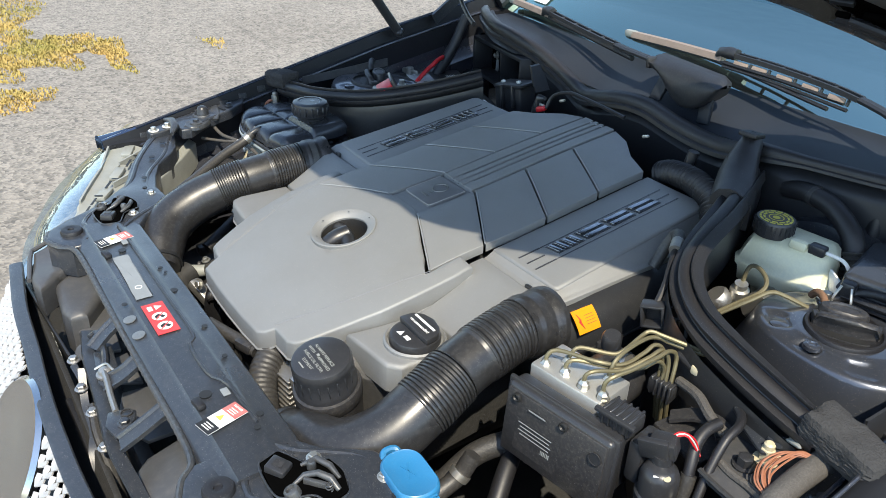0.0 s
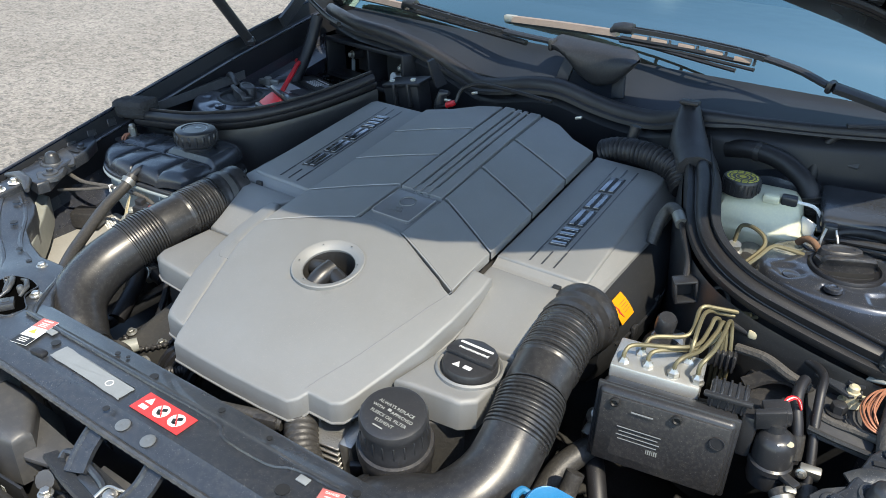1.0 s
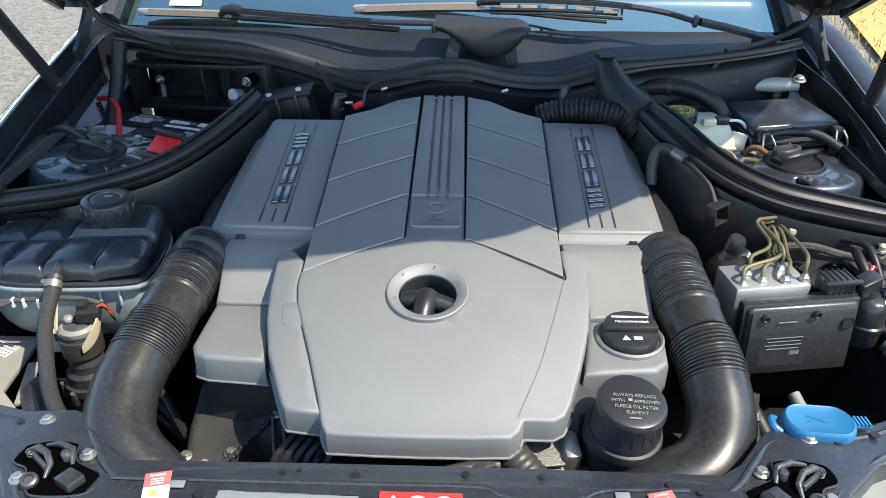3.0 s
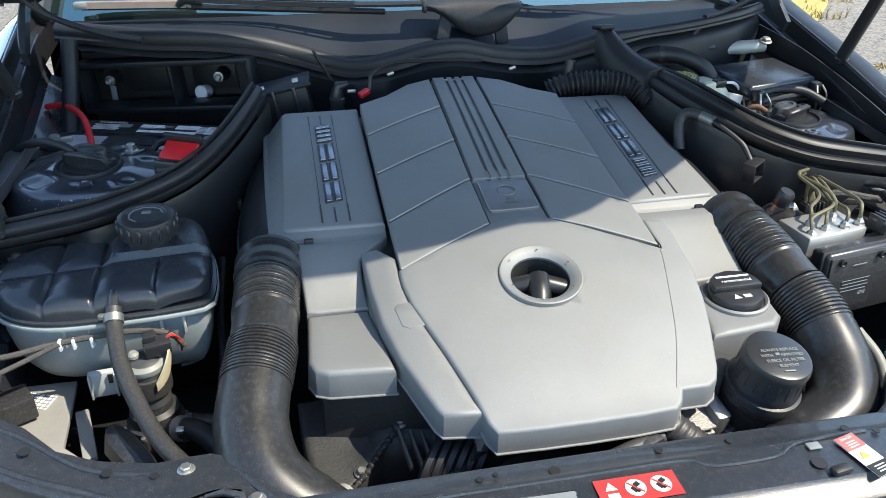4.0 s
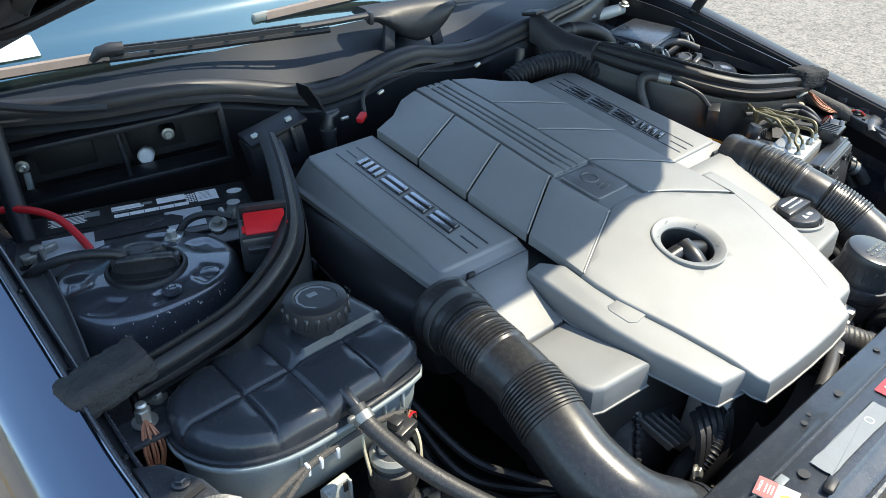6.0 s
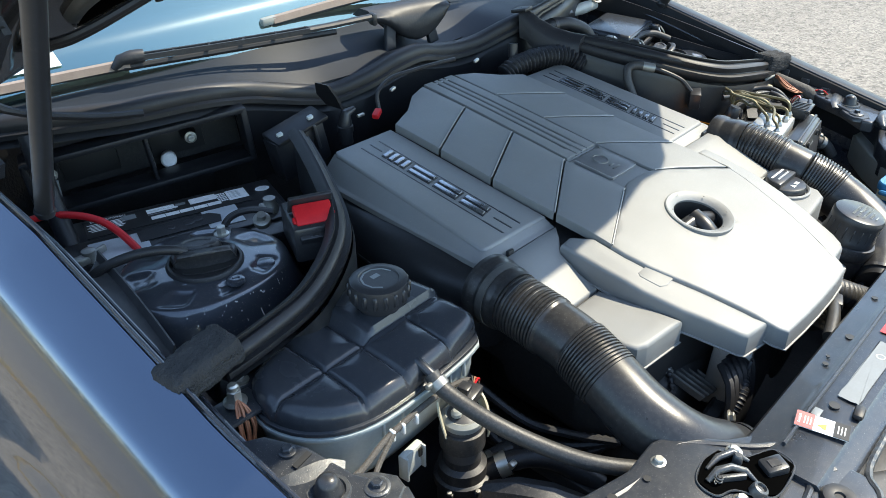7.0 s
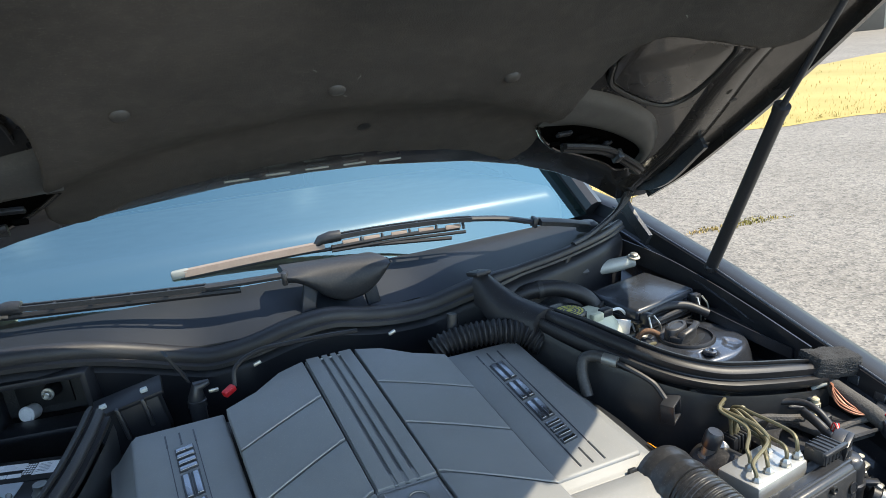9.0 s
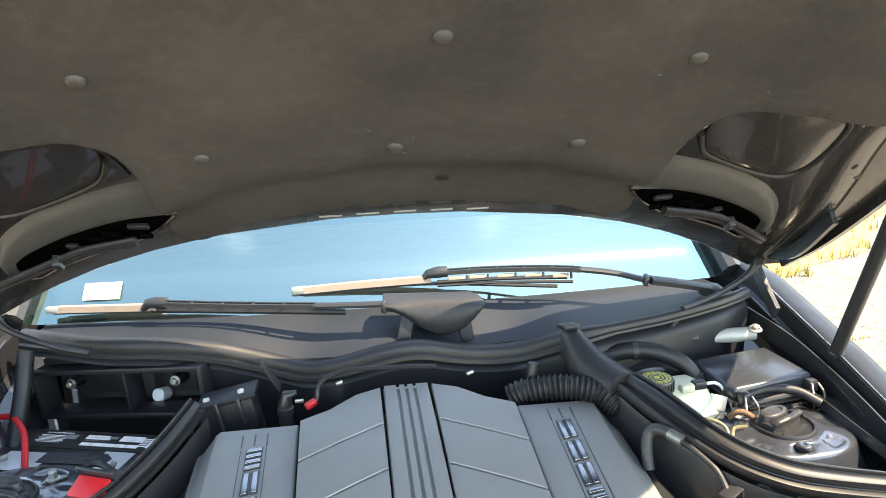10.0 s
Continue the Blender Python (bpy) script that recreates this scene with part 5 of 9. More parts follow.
part("under_body", panel_mesh([[(-0.27, -0.185), (0.17, -0.26), (0.26, -0.19), (0.29, 0.32), (0.04, 0.375), (-0.04, 0.375), (-0.28, 0.32)][::-1]], under_z, 0.16, 0.004, 0.016), "dark", cover)

oil = thing("oil_filler_cap", "black oil filler cap with a raised grip in the cover's cup", "cap")
part("cap", revolve_mesh([(0.0335, -0.006), (0.0335, 0.006), (0.032, 0.009), (0.028, 0.0105), (0, 0.0105)], 40, pose(ox, oy, 0.8075)), "black_plastic", oil)
part("grip", prism_mesh([(-0.0325, -0.004), (0.0325, -0.004), (0.031, 0.010), (0.028, 0.018), (0.018, 0.026), (0, 0.030), (-0.018, 0.026), (-0.028, 0.018), (-0.031, 0.010)], 0, 0.0095, pose(ox, oy, 0.8165, 4), 0.003), "black_plastic", oil)
words("recommended", 0.0068, pose(ox + 0.001, oy + 0.0055, 0.8272, 4), "white_print", oil)
part("brand_bar", box_mesh(0.044, 0.0032, 0.0004, pose(ox, oy + 0.0145, 0.8276, 4), 0), "white_print", oil, "white bar in place of the maker's name")
part("warning_mark", prism_mesh([(-0.005, -0.004), (0.005, -0.004), (0, 0.005)], 0, 0.0004, pose(ox - 0.008, oy - 0.016, 0.8182)), "white_print", oil)
part("book_mark", box_mesh(0.010, 0.006, 0.0004, pose(ox + 0.006, oy - 0.016, 0.8184), 0), "white_print", oil)

# ---- oil filter housing ----
fil = thing("oil_filter_housing", "black oil filter cap on a cast aluminium housing", "oil filter")
fm = pose(0.216, -0.264, 0.744, 10, 4) @ Matrix.Diagonal((0.78, 0.78, 1.0, 1.0))
part("cap", revolve_mesh([(0.050, 0.026), (0.0505, 0.034), (0.0485, 0.037), (0.0475, 0.058), (0.0485, 0.061), (0.0485, 0.067), (0.046, 0.0715), (0.041, 0.073), (0.0, 0.0738)], 56, fm), "black_plastic", fil)
part("rim", revolve_mesh([(0.052, 0.004), (0.0555, 0.008), (0.0565, 0.020), (0.0545, 0.026), (0.049, 0.027)], 48, fm), "dusty_plastic", fil)
for k in range(20):
    a = 18 * k
    part("cap_rib", box_mesh(0.0016, 0.0025, 0.020, fm @ pose(0.0478 * math.cos(radians(a)), 0.0478 * math.sin(radians(a)), 0.047, 0, 0, a), 0.0006, 1), "black_plastic", fil)
part("collar", revolve_mesh([(0.046, -0.030), (0.050, -0.028), (0.052, -0.010), (0.053, 0.004), (0.050, 0.005)], 40, fm), "dusty_plastic", fil)
part("side_clip", box_mesh(0.020, 0.012, 0.024, fm @ pose(-0.050, -0.034, -0.030, 0, 0, 30), 0.003), "dusty_plastic", fil)
part("body", revolve_mesh([(0.0, -0.14), (0.040, -0.14), (0.045, -0.10), (0.046, -0.03), (0.050, -0.012)], 36, fm), "cast", fil)
part("flange", box_mesh(0.02, 0.07, 0.11, pose(0.158, -0.250, 0.70, 10, 0, 8), 0.006), "cast", fil, "ribbed cast aluminium flange")
for k in range(9):
    part("cooler_fin", box_mesh(0.042, 0.085, 0.0035, pose(0.128, -0.255, 0.672 + 0.009 * k, 12, 0, 8), 0.001, 1), "cast", fil, "oil cooler fin")
part("bracket", box_mesh(0.03, 0.012, 0.035, pose(0.185, -0.315, 0.70, 0, 0, 10), 0.004), "duct", fil)
for k, txt in enumerate(("ALWAYS REPLACE", "WITH      APPROVED", "FLEECE OIL FILTER", "ELEMENT")):
    words(txt, 0.0072, fm @ pose(0.002, 0.006 - 0.0098 * k, 0.0744), "lamp_grey", fil)
part("initials_bar", box_mesh(0.0055, 0.0042, 0.0004, fm @ pose(-0.0045, -0.0015, 0.0744), 0), "lamp_grey", fil)
part("small_print", box_mesh(0.016, 0.002, 0.0004, fm @ pose(-0.002, -0.0325, 0.0744), 0), "lamp_grey", fil)

# ---- air boxes and intake pipes ----
def airbox(s):
    t = thing("air_duct", "dusty black plastic air duct under the bank plate", "air duct", "air ducts")
    rows = []
    for y, k in ((-0.004, 0.62), (0.004, 0.70), (0.03, 0.86), (0.08, 0.98), (0.15, 1.0), (0.22, 0.88), (0.29, 0.66), (0.315, 0.5)):
        cx, cz = 0.305, 0.781 + 0.070 * max(0, y)
        sec = [(-0.075, 0.055), (0.0, 0.060), (0.031, 0.052), (0.050, 0.034), (0.058, 0.005), (0.055, -0.03), (0.038, -0.06), (0.0, -0.072), (-0.075, -0.07)]
        rows.append([(s * (cx + a * (k if a > 0 else 1)), y, cz + c * (0.55 + 0.45 * k)) for a, c in sec])
    part("box", rings_mesh(rows), "duct", t)
    part("seam", tube([(s * 0.352, 0.02, 0.787), (s * 0.362, 0.09, 0.792), (s * 0.362, 0.16, 0.797), (s * 0.354, 0.23, 0.801)], 0.0022, 20, 6), "duct", t)
    for yy in (0.06, 0.14, 0.22):
        part("seam_clip", box_mesh(0.006, 0.014, 0.016, pose(s * 0.361, yy, 0.790 + 0.07 * (yy - 0.06)), 0.002), "black_plastic", t)
    return t


def intake(s, pts, marks, end):
    """Pipe in runs: collar, bellows, sleeve, bellows, elbow. marks: fractions of its length where runs meet."""
    t = thing("intake_pipe", "black plastic air intake pipe with two bellows, dusty on top", "intake pipe", "intake pipes")
    n = 900
    p = smooth_path(pts, n)
    r0 = 0.0455
    names = ("collar", "bellows", "sleeve", "bellows", "elbow")
    for k, nm in enumerate(names):
        a, b = int(marks[k] * (n - 1)), int(marks[k + 1] * (n - 1)) + 1
        seg = p[a : b + 1 if k < 4 else b]
        u = np.linspace(0, 1, len(seg))
        if nm == "bellows":
            rad = 0.0392 - 0.0026 * np.clip(1.5 * np.cos(2 * np.pi * 12 * u) - 0.35, 0, 1)
        elif nm == "collar":
            rad = np.where(u < 0.22, 0.0465, np.where(u < 0.28, 0.045, np.where(u < 0.8, 0.0425, 0.0405)))
            seg, rad = seg[::6], rad[::6]
        elif nm == "elbow":
            rad = 0.0375 + 0.002 * np.exp(-((u - 0.5) / 0.3) ** 2) - 0.008 * np.clip((u - 0.78) / 0.22, 0, 1)
            seg, rad = seg[::9], rad[::9]
        else:
            rad = 0.0372 + 0.0016 * ((u < 0.06) | (u > 0.94))
            seg, rad = seg[::4], rad[::4]
        part(nm, tube_mesh(seg, rad, 30), "pipe", t, "" if nm != "bellows" else "ribbed rubber bellows", 60)
    k = int(0.965 * (n - 1))
    part("hose_clip", tube_mesh(p[k - 7 : k + 8], 0.0345, 28), "duct", t)
    return t


airbox(-1)
ab = airbox(1)
lp = intake(-1, [(-0.316, 0.004, 0.817), (-0.319, -0.020, 0.818), (-0.323, -0.055, 0.818), (-0.329, -0.14, 0.808), (-0.340, -0.20, 0.792), (-0.345, -0.245, 0.775), (-0.335, -0.288, 0.755), (-0.305, -0.315, 0.735), (-0.255, -0.335, 0.712)], (0, 0.12, 0.26, 0.38, 0.50, 1.0), 0)
rp = intake(1, [(0.312, 0.004, 0.821), (0.312, -0.020, 0.824), (0.314, -0.06, 0.826), (0.321, -0.135, 0.810), (0.331, -0.195, 0.788), (0.330, -0.25, 0.760), (0.307, -0.294, 0.740), (0.264, -0.314, 0.728), (0.205, -0.330, 0.712)], (0, 0.12, 0.27, 0.37, 0.50, 1.0), 0)
part("chrome_band", tube_mesh(smooth_path([(-0.3190, -0.018, 0.818), (-0.3205, -0.029, 0.818)], 4), 0.0435, 30), "hood_bar", lp, "pale grey band")
lab = part("warning_label", panel_mesh([[(-0.019, -0.016), (0.019, -0.016), (0.019, 0.016), (-0.019, 0.016)]], lambda x, y: -7.0 * y * y, 0.0006, 0.0, 0.008), "yellow_label", ab, "orange high voltage sticker")
lab.matrix_local = Matrix(((0, -0.69, 0.72, 0.3465), (1, 0, 0, 0.042), (0, 0.72, 0.69, 0.8300), (0, 0, 0, 1)))
part("bolt_mark", prism_mesh([(-0.003, 0.011), (0.002, 0.002), (-0.001, 0.002), (0.003, -0.011), (-0.0025, -0.001), (0.001, -0.001)], 0, 0.0006, pose(-0.011, 0, 0.0002)), "red_label", lab)
for k in range(4):
    part("print_bar", box_mesh(0.016, 0.0006, 0.0003, pose(0.006, 0.006 - 0.004 * k, 0.0004), 0), "rust", lab)
# ---- coolant expansion tank ----
tank = thing("expansion_tank", "coolant expansion tank, milky below with a black quilted top", "tank")
rim_points = [(-0.648, 0.018), (-0.625, -0.030), (-0.575, -0.056), (-0.495, -0.058), (-0.405, -0.048), (-0.390, -0.028), (-0.391, 0.03), (-0.402, 0.085), (-0.425, 0.110), (-0.50, 0.108), (-0.585, 0.095), (-0.635, 0.070)]


ring3 = [(x, y, 0) for x, y in rim_points]
closed_rim = smooth_path(ring3[-2:] + ring3 + ring3[:3], 200)
first, last = int(np.argmin(np.linalg.norm(closed_rim[:60] - np.array(ring3[0]), axis=1))), 100 + int(np.argmin(np.linalg.norm(closed_rim[100:] - np.array(ring3[0]), axis=1)))
rim = [(0.35 * float(p[0]) + 0.65 * float(q[0]), 0.35 * float(p[1]) + 0.65 * float(q[1])) for p, q in ((p, p) for p in closed_rim[first:last:3])]


def lid_z(x, y):
    z = 0.838 + 0.05 * (x + 0.52) - 0.10 * max(0, -0.02 - y)
    groove = 0.0
    for g, on in ((abs(x + 0.574), True), (abs(x + 0.520), True), (abs(x + 0.452), y < 0.02), (abs(y - 0.018), True)):
        if on and not (x > -0.50 and y > 0.022):
            groove = max(groove, math.exp(-((g / 0.0032) ** 2)), 0.60 * math.exp(-abs(g / 0.010) ** 1.4))
    z -= 0.0080 * groove
    if x > -0.515 and y > 0.012:
        z += 0.007 * min(1, (x + 0.515) / 0.008) * min(1, (y - 0.012) / 0.008)
    return z


part("lid", panel_mesh([rim], lid_z, 0.008, 0.018, 0.0024, 6), "tank_black", tank, "black quilted plastic upper half", 60)
part("lip", prism_mesh(shrink(rim, -0.004), 0.802, 0.808, None, 0.002), "tank_black", tank)
part("seam_flange", prism_mesh(shrink(rim, -0.0055), 0.796, 0.8015, None, 0.0015), "tank_clear", tank, "milky welded seam flange")
part("lower_half", rings_mesh([[(x, y, z) for x, y in shrink(rim, d)] for d, z in ((0.003, 0.797), (0.004, 0.77), (0.008, 0.745), (0.014, 0.725), (0.024, 0.708), (0.04, 0.697), (0.055, 0.693))]), "tank_clear", tank, "milky translucent lower half", 60)
for x in (-0.558, -0.530, -0.450, -0.424):
    part("rib", box_mesh(0.0035, 0.004, 0.026, pose(x, -0.0555 + 0.12 * max(0, -0.56 - x) + 0.07 * max(0, x + 0.49), 0.782), 0.001, 1), "milk", tank)
tc = part("cap", revolve_mesh([(0.026, 0.838), (0.027, 0.846), (0.0345, 0.850), (0.0355, 0.856), (0.0355, 0.868), (0.034, 0.874), (0.028, 0.8765), (0.024, 0.8765), (0.023, 0.875), (0.0, 0.875)], 48, pose(-0.463, 0.048, 0.008)), "black_plastic", tank, "black knurled screw cap")
for k in range(18):
    a = 20 * k
    part("knurl", box_mesh(0.004, 0.0055, 0.017, pose(-0.463 + 0.0355 * math.cos(radians(a)), 0.048 + 0.0355 * math.sin(radians(a)), 0.870, 0, 0, a), 0.0018, 1), "black_plastic", tc)
for k in range(7):
    part("print_mark", box_mesh(0.012, 0.0022, 0.0005, pose(-0.463 + 0.0195 * math.cos(radians(20 + 34 * k)), 0.048 + 0.0195 * math.sin(radians(20 + 34 * k)), 0.8832, 0, 0, 110 + 34 * k), 0), "grey_label", tc)
part("print_mark", box_mesh(0.011, 0.007, 0.0005, pose(-0.463, 0.054, 0.8832), 0), "grey_label", tc)
part("neck", tube([(-0.496, -0.045, 0.832), (-0.496, -0.058, 0.829), (-0.495, -0.073, 0.822)], 0.0058, 8, 10), "tank_black", tank)
part("mount_tab", prism_mesh([(-0.648, 0.050), (-0.615, 0.050), (-0.610, 0.100), (-0.632, 0.108), (-0.652, 0.100), (-0.656, 0.082)], 0.808, 0.815, None, 0.002), "tank_black", tank)
bolt("mount_bolt", -0.637, 0.089, 0.815, parent=tank, size=0.006, flange=0.011)
wc = part("milky_clip", box_mesh(0.034, 0.010, 0.036, pose(-0.526, -0.062, 0.716, 0, 0, 6), 0.003), "milk", tank, "milky plastic bracket")
part("clip_rib", box_mesh(0.003, 0.014, 0.034, pose(-0.541, -0.066, 0.716, 0, 0, 6), 0.001), "milk", wc)
part("clip_rib", box_mesh(0.003, 0.014, 0.034, pose(-0.512, -0.064, 0.716, 0, 0, 6), 0.001), "milk", wc)
part("clip_slot", box_mesh(0.005, 0.002, 0.012, pose(-0.517, -0.0685, 0.726, 0, 0, 6), 0), "black_print", wc)

hose = thing("overflow_hose", "weathered grey rubber hose with a wire clip", "hose")
hp = smooth_path([(-0.495, -0.066, 0.825), (-0.494, -0.085, 0.812), (-0.483, -0.135, 0.795), (-0.462, -0.185, 0.778), (-0.435, -0.235, 0.765), (-0.40, -0.277, 0.757), (-0.36, -0.31, 0.748), (-0.30, -0.34, 0.72)], 40)
part("hose_body", tube_mesh(hp, 0.0092, 14), "hose", hose)
part("clamp", tube_mesh(hp[1:3], 0.0112, 16), "clamp", hose, "spring steel hose clamp")
part("clamp_ear", box_mesh(0.009, 0.006, 0.007, pose(-0.507, -0.075, 0.820), 0.002), "clamp", hose)
part("wire_tie", tube_mesh(hp[31:33], 0.0112, 14), "cloth", hose)

# ---- coolant pump beside the tank ----
cp = thing("coolant_pump", "grimy grey plastic auxiliary pump held by ivory clips", "pump")
pm = pose(-0.470, -0.090, 0.008)
part("body", revolve_mesh([(0.0, 0.60), (0.026, 0.60), (0.030, 0.625), (0.031, 0.655), (0.034, 0.657), (0.034, 0.668), (0.030, 0.670), (0.029, 0.684), (0.0225, 0.688), (0.0215, 0.70)], 36, pm), "dusty_plastic", cp)
part("can", revolve_mesh([(0.0225, 0.698), (0.0228, 0.728), (0.0245, 0.730), (0.0245, 0.7335), (0.0228, 0.735), (0.0228, 0.748), (0.019, 0.752), (0.018, 0.757), (0.013, 0.760), (0, 0.761)], 36, pm), "guide", cp, "scratched grey motor can")
for k in range(5):
    a = radians(200 + 55 * k)
    part("lug", box_mesh(0.008, 0.009, 0.020, pose(-0.472 + 0.034 * math.cos(a), -0.090 + 0.034 * math.sin(a), 0.663, 0, 0, math.degrees(a)), 0.002), "dusty_plastic", cp)
    part("lug_screw", revolve_mesh([(0.0032, 0), (0.003, 0.003), (0, 0.0034)], 10, pose(-0.472 + 0.036 * math.cos(a), -0.090 + 0.036 * math.sin(a), 0.673)), "cast", cp)
part("sleeve", revolve_mesh([(0.0235, 0.714), (0.0268, 0.715), (0.0272, 0.722), (0.0272, 0.734), (0.0266, 0.740), (0.0238, 0.741)], 36, pm), "hose", cp, "black rubber mounting sleeve")
part("crown", revolve_mesh([(0.0232, 0.746), (0.0245, 0.748), (0.0245, 0.754), (0.020, 0.758), (0.016, 0.7565), (0.010, 0.7585), (0, 0.7585)], 30, pm), "lamp_grey", cp, "pale dusty motor crown")
part("side_port", tube([(-0.445, -0.095, 0.668), (-0.425, -0.100, 0.668), (-0.400, -0.105, 0.668)], [0.014, 0.012, 0.012], 3, 14), "dusty_plastic", cp)
part("port_clip", box_mesh(0.012, 0.022, 0.026, pose(-0.434, -0.104, 0.668, 0, 0, -14), 0.003), "clamp", cp, "steel spring clip")
part("connector", box_mesh(0.030, 0.020, 0.018, pose(-0.453, -0.086, 0.779, 6, 0, 14), 0.003), "black_plastic", cp)
part("connector_top", box_mesh(0.014, 0.014, 0.012, pose(-0.460, -0.084, 0.791, 6, 0, 14), 0.002), "black_plastic", cp)
part("screw", revolve_mesh([(0.0065, 0), (0.0065, 0.004), (0.004, 0.007), (0, 0.0075)], 14, pose(-0.480, -0.090, 0.770)), "lamp_grey", cp)
for a0, a1, z0, z1, w in ((-62, 28, 0.742, 0.782, 0.0105), (-175, -205, 0.752, 0.790, 0.006)):
    arm = []
    for u in np.linspace(0, 1, 12):
        a, z, h = radians(a0 + (a1 - a0) * u), z0 + (z1 - z0) * u, w * (0.25 + 0.75 * math.sin(math.pi * (0.12 + 0.80 * u)))
        arm.append([(-0.470 + r * math.cos(a), -0.090 + r * math.sin(a), z + dz) for r, dz in ((0.0285, -h), (0.0305, -h), (0.0320, 0.0), (0.0315, h), (0.0290, h), (0.0300, 0.0))])
    part("clip_arm", rings_mesh(arm), "ivory", cp, "curved ivory plastic clip")
for k, c in enumerate(("red", "copper", "rubber")):
    part("wire", tube([(-0.444, -0.084, 0.785), (-0.436, -0.082 + 0.004 * k, 0.790), (-0.428, -0.078, 0.780 - 0.004 * k), (-0.430, -0.066, 0.755)], 0.0013, 10, 6), c, cp)
part("outlet", tube([(-0.45, -0.110, 0.672), (-0.434, -0.125, 0.684), (-0.41, -0.145, 0.690), (-0.388, -0.175, 0.685), (-0.37, -0.22, 0.665)], 0.013, 18, 12), "rubber", cp)
part("outlet_clamp", tube_mesh([(-0.440, -0.120, 0.680), (-0.430, -0.128, 0.685)], 0.0155, 14), "steel", cp)
part("clamp_ear", box_mesh(0.010, 0.008, 0.010, pose(-0.436, -0.138, 0.692, 20), 0.002), "steel", cp)

loom = thing("wiring_loom", "cloth-taped wiring loom clipped along the tank", "wiring")
part("loom_run", tube([(-0.66, -0.09, 0.795), (-0.62, -0.085, 0.785), (-0.57, -0.072, 0.786), (-0.52, -0.069, 0.790), (-0.475, -0.07, 0.792), (-0.44, -0.072, 0.785), (-0.425, -0.07, 0.765)], 0.0036, 30, 8), "cloth", loom)
part("loom_run", tube([(-0.645, -0.12, 0.775), (-0.60, -0.09, 0.778), (-0.56, -0.073, 0.787)], 0.003, 14, 8), "cloth", loom)
for x in (-0.56, -0.545, -0.525):
    part("clip", box_mesh(0.004, 0.008, 0.014, pose(x, -0.071, 0.784), 0.001, 1), "white", loom)

# ---- liner and brackets in front of the tank ----
fl = thing("wheel_liner", "pale dusty plastic liner under the tank", "liner")
part("sheet", prism_mesh([(-0.66, -0.02), (-0.57, -0.02), (-0.563, -0.14), (-0.50, -0.20), (-0.52, -0.26), (-0.66, -0.20)], 0.684, 0.692, None, 0.002), "floor_grey", fl)
part("lower_sheet", box_mesh(0.20, 0.30, 0.01, pose(-0.50, -0.10, 0.60), 0.003), "duct", fl)
part("strip", box_mesh(0.016, 0.09, 0.006, pose(-0.545, -0.115, 0.683, 0, 0, 16), 0.002), "floor_grey", fl)
part("step", box_mesh(0.05, 0.036, 0.03, pose(-0.628, -0.085, 0.712, 0, 0, 28), 0.003), "dusty_plastic", fl)
part("stone_guard", tube([(-0.503, -0.152, 0.715), (-0.495, -0.175, 0.722), (-0.475, -0.205, 0.722), (-0.448, -0.245, 0.712)], [0.010, 0.018, 0.018, 0.014], 4, 8), "dusty_plastic", fl)
gl0 = part("grid_label", box_mesh(0.042, 0.025, 0.0008, pose(-0.612, -0.052, 0.6925, 0, 0, -22), 0), "white_label", fl)
for k in range(7):
    part("grid_line", box_mesh(0.0012, 0.025, 0.0004, pose(-0.612, -0.052, 0.693, 0, 0, -22) @ pose(-0.018 + 0.006 * k, 0, 0), 0), "grey_label", gl0)
for k in range(4):
    part("grid_line", box_mesh(0.042, 0.0012, 0.0004, pose(-0.612, -0.052, 0.693, 0, 0, -22) @ pose(0, -0.009 + 0.006 * k, 0.0001), 0), "grey_label", gl0)
EAR = [(0.655, -0.100), (0.664, -0.125), (0.655, -0.148), (0.632, -0.158), (0.616, -0.150), (0.612, -0.134), (0.622, -0.116), (0.640, -0.100)]
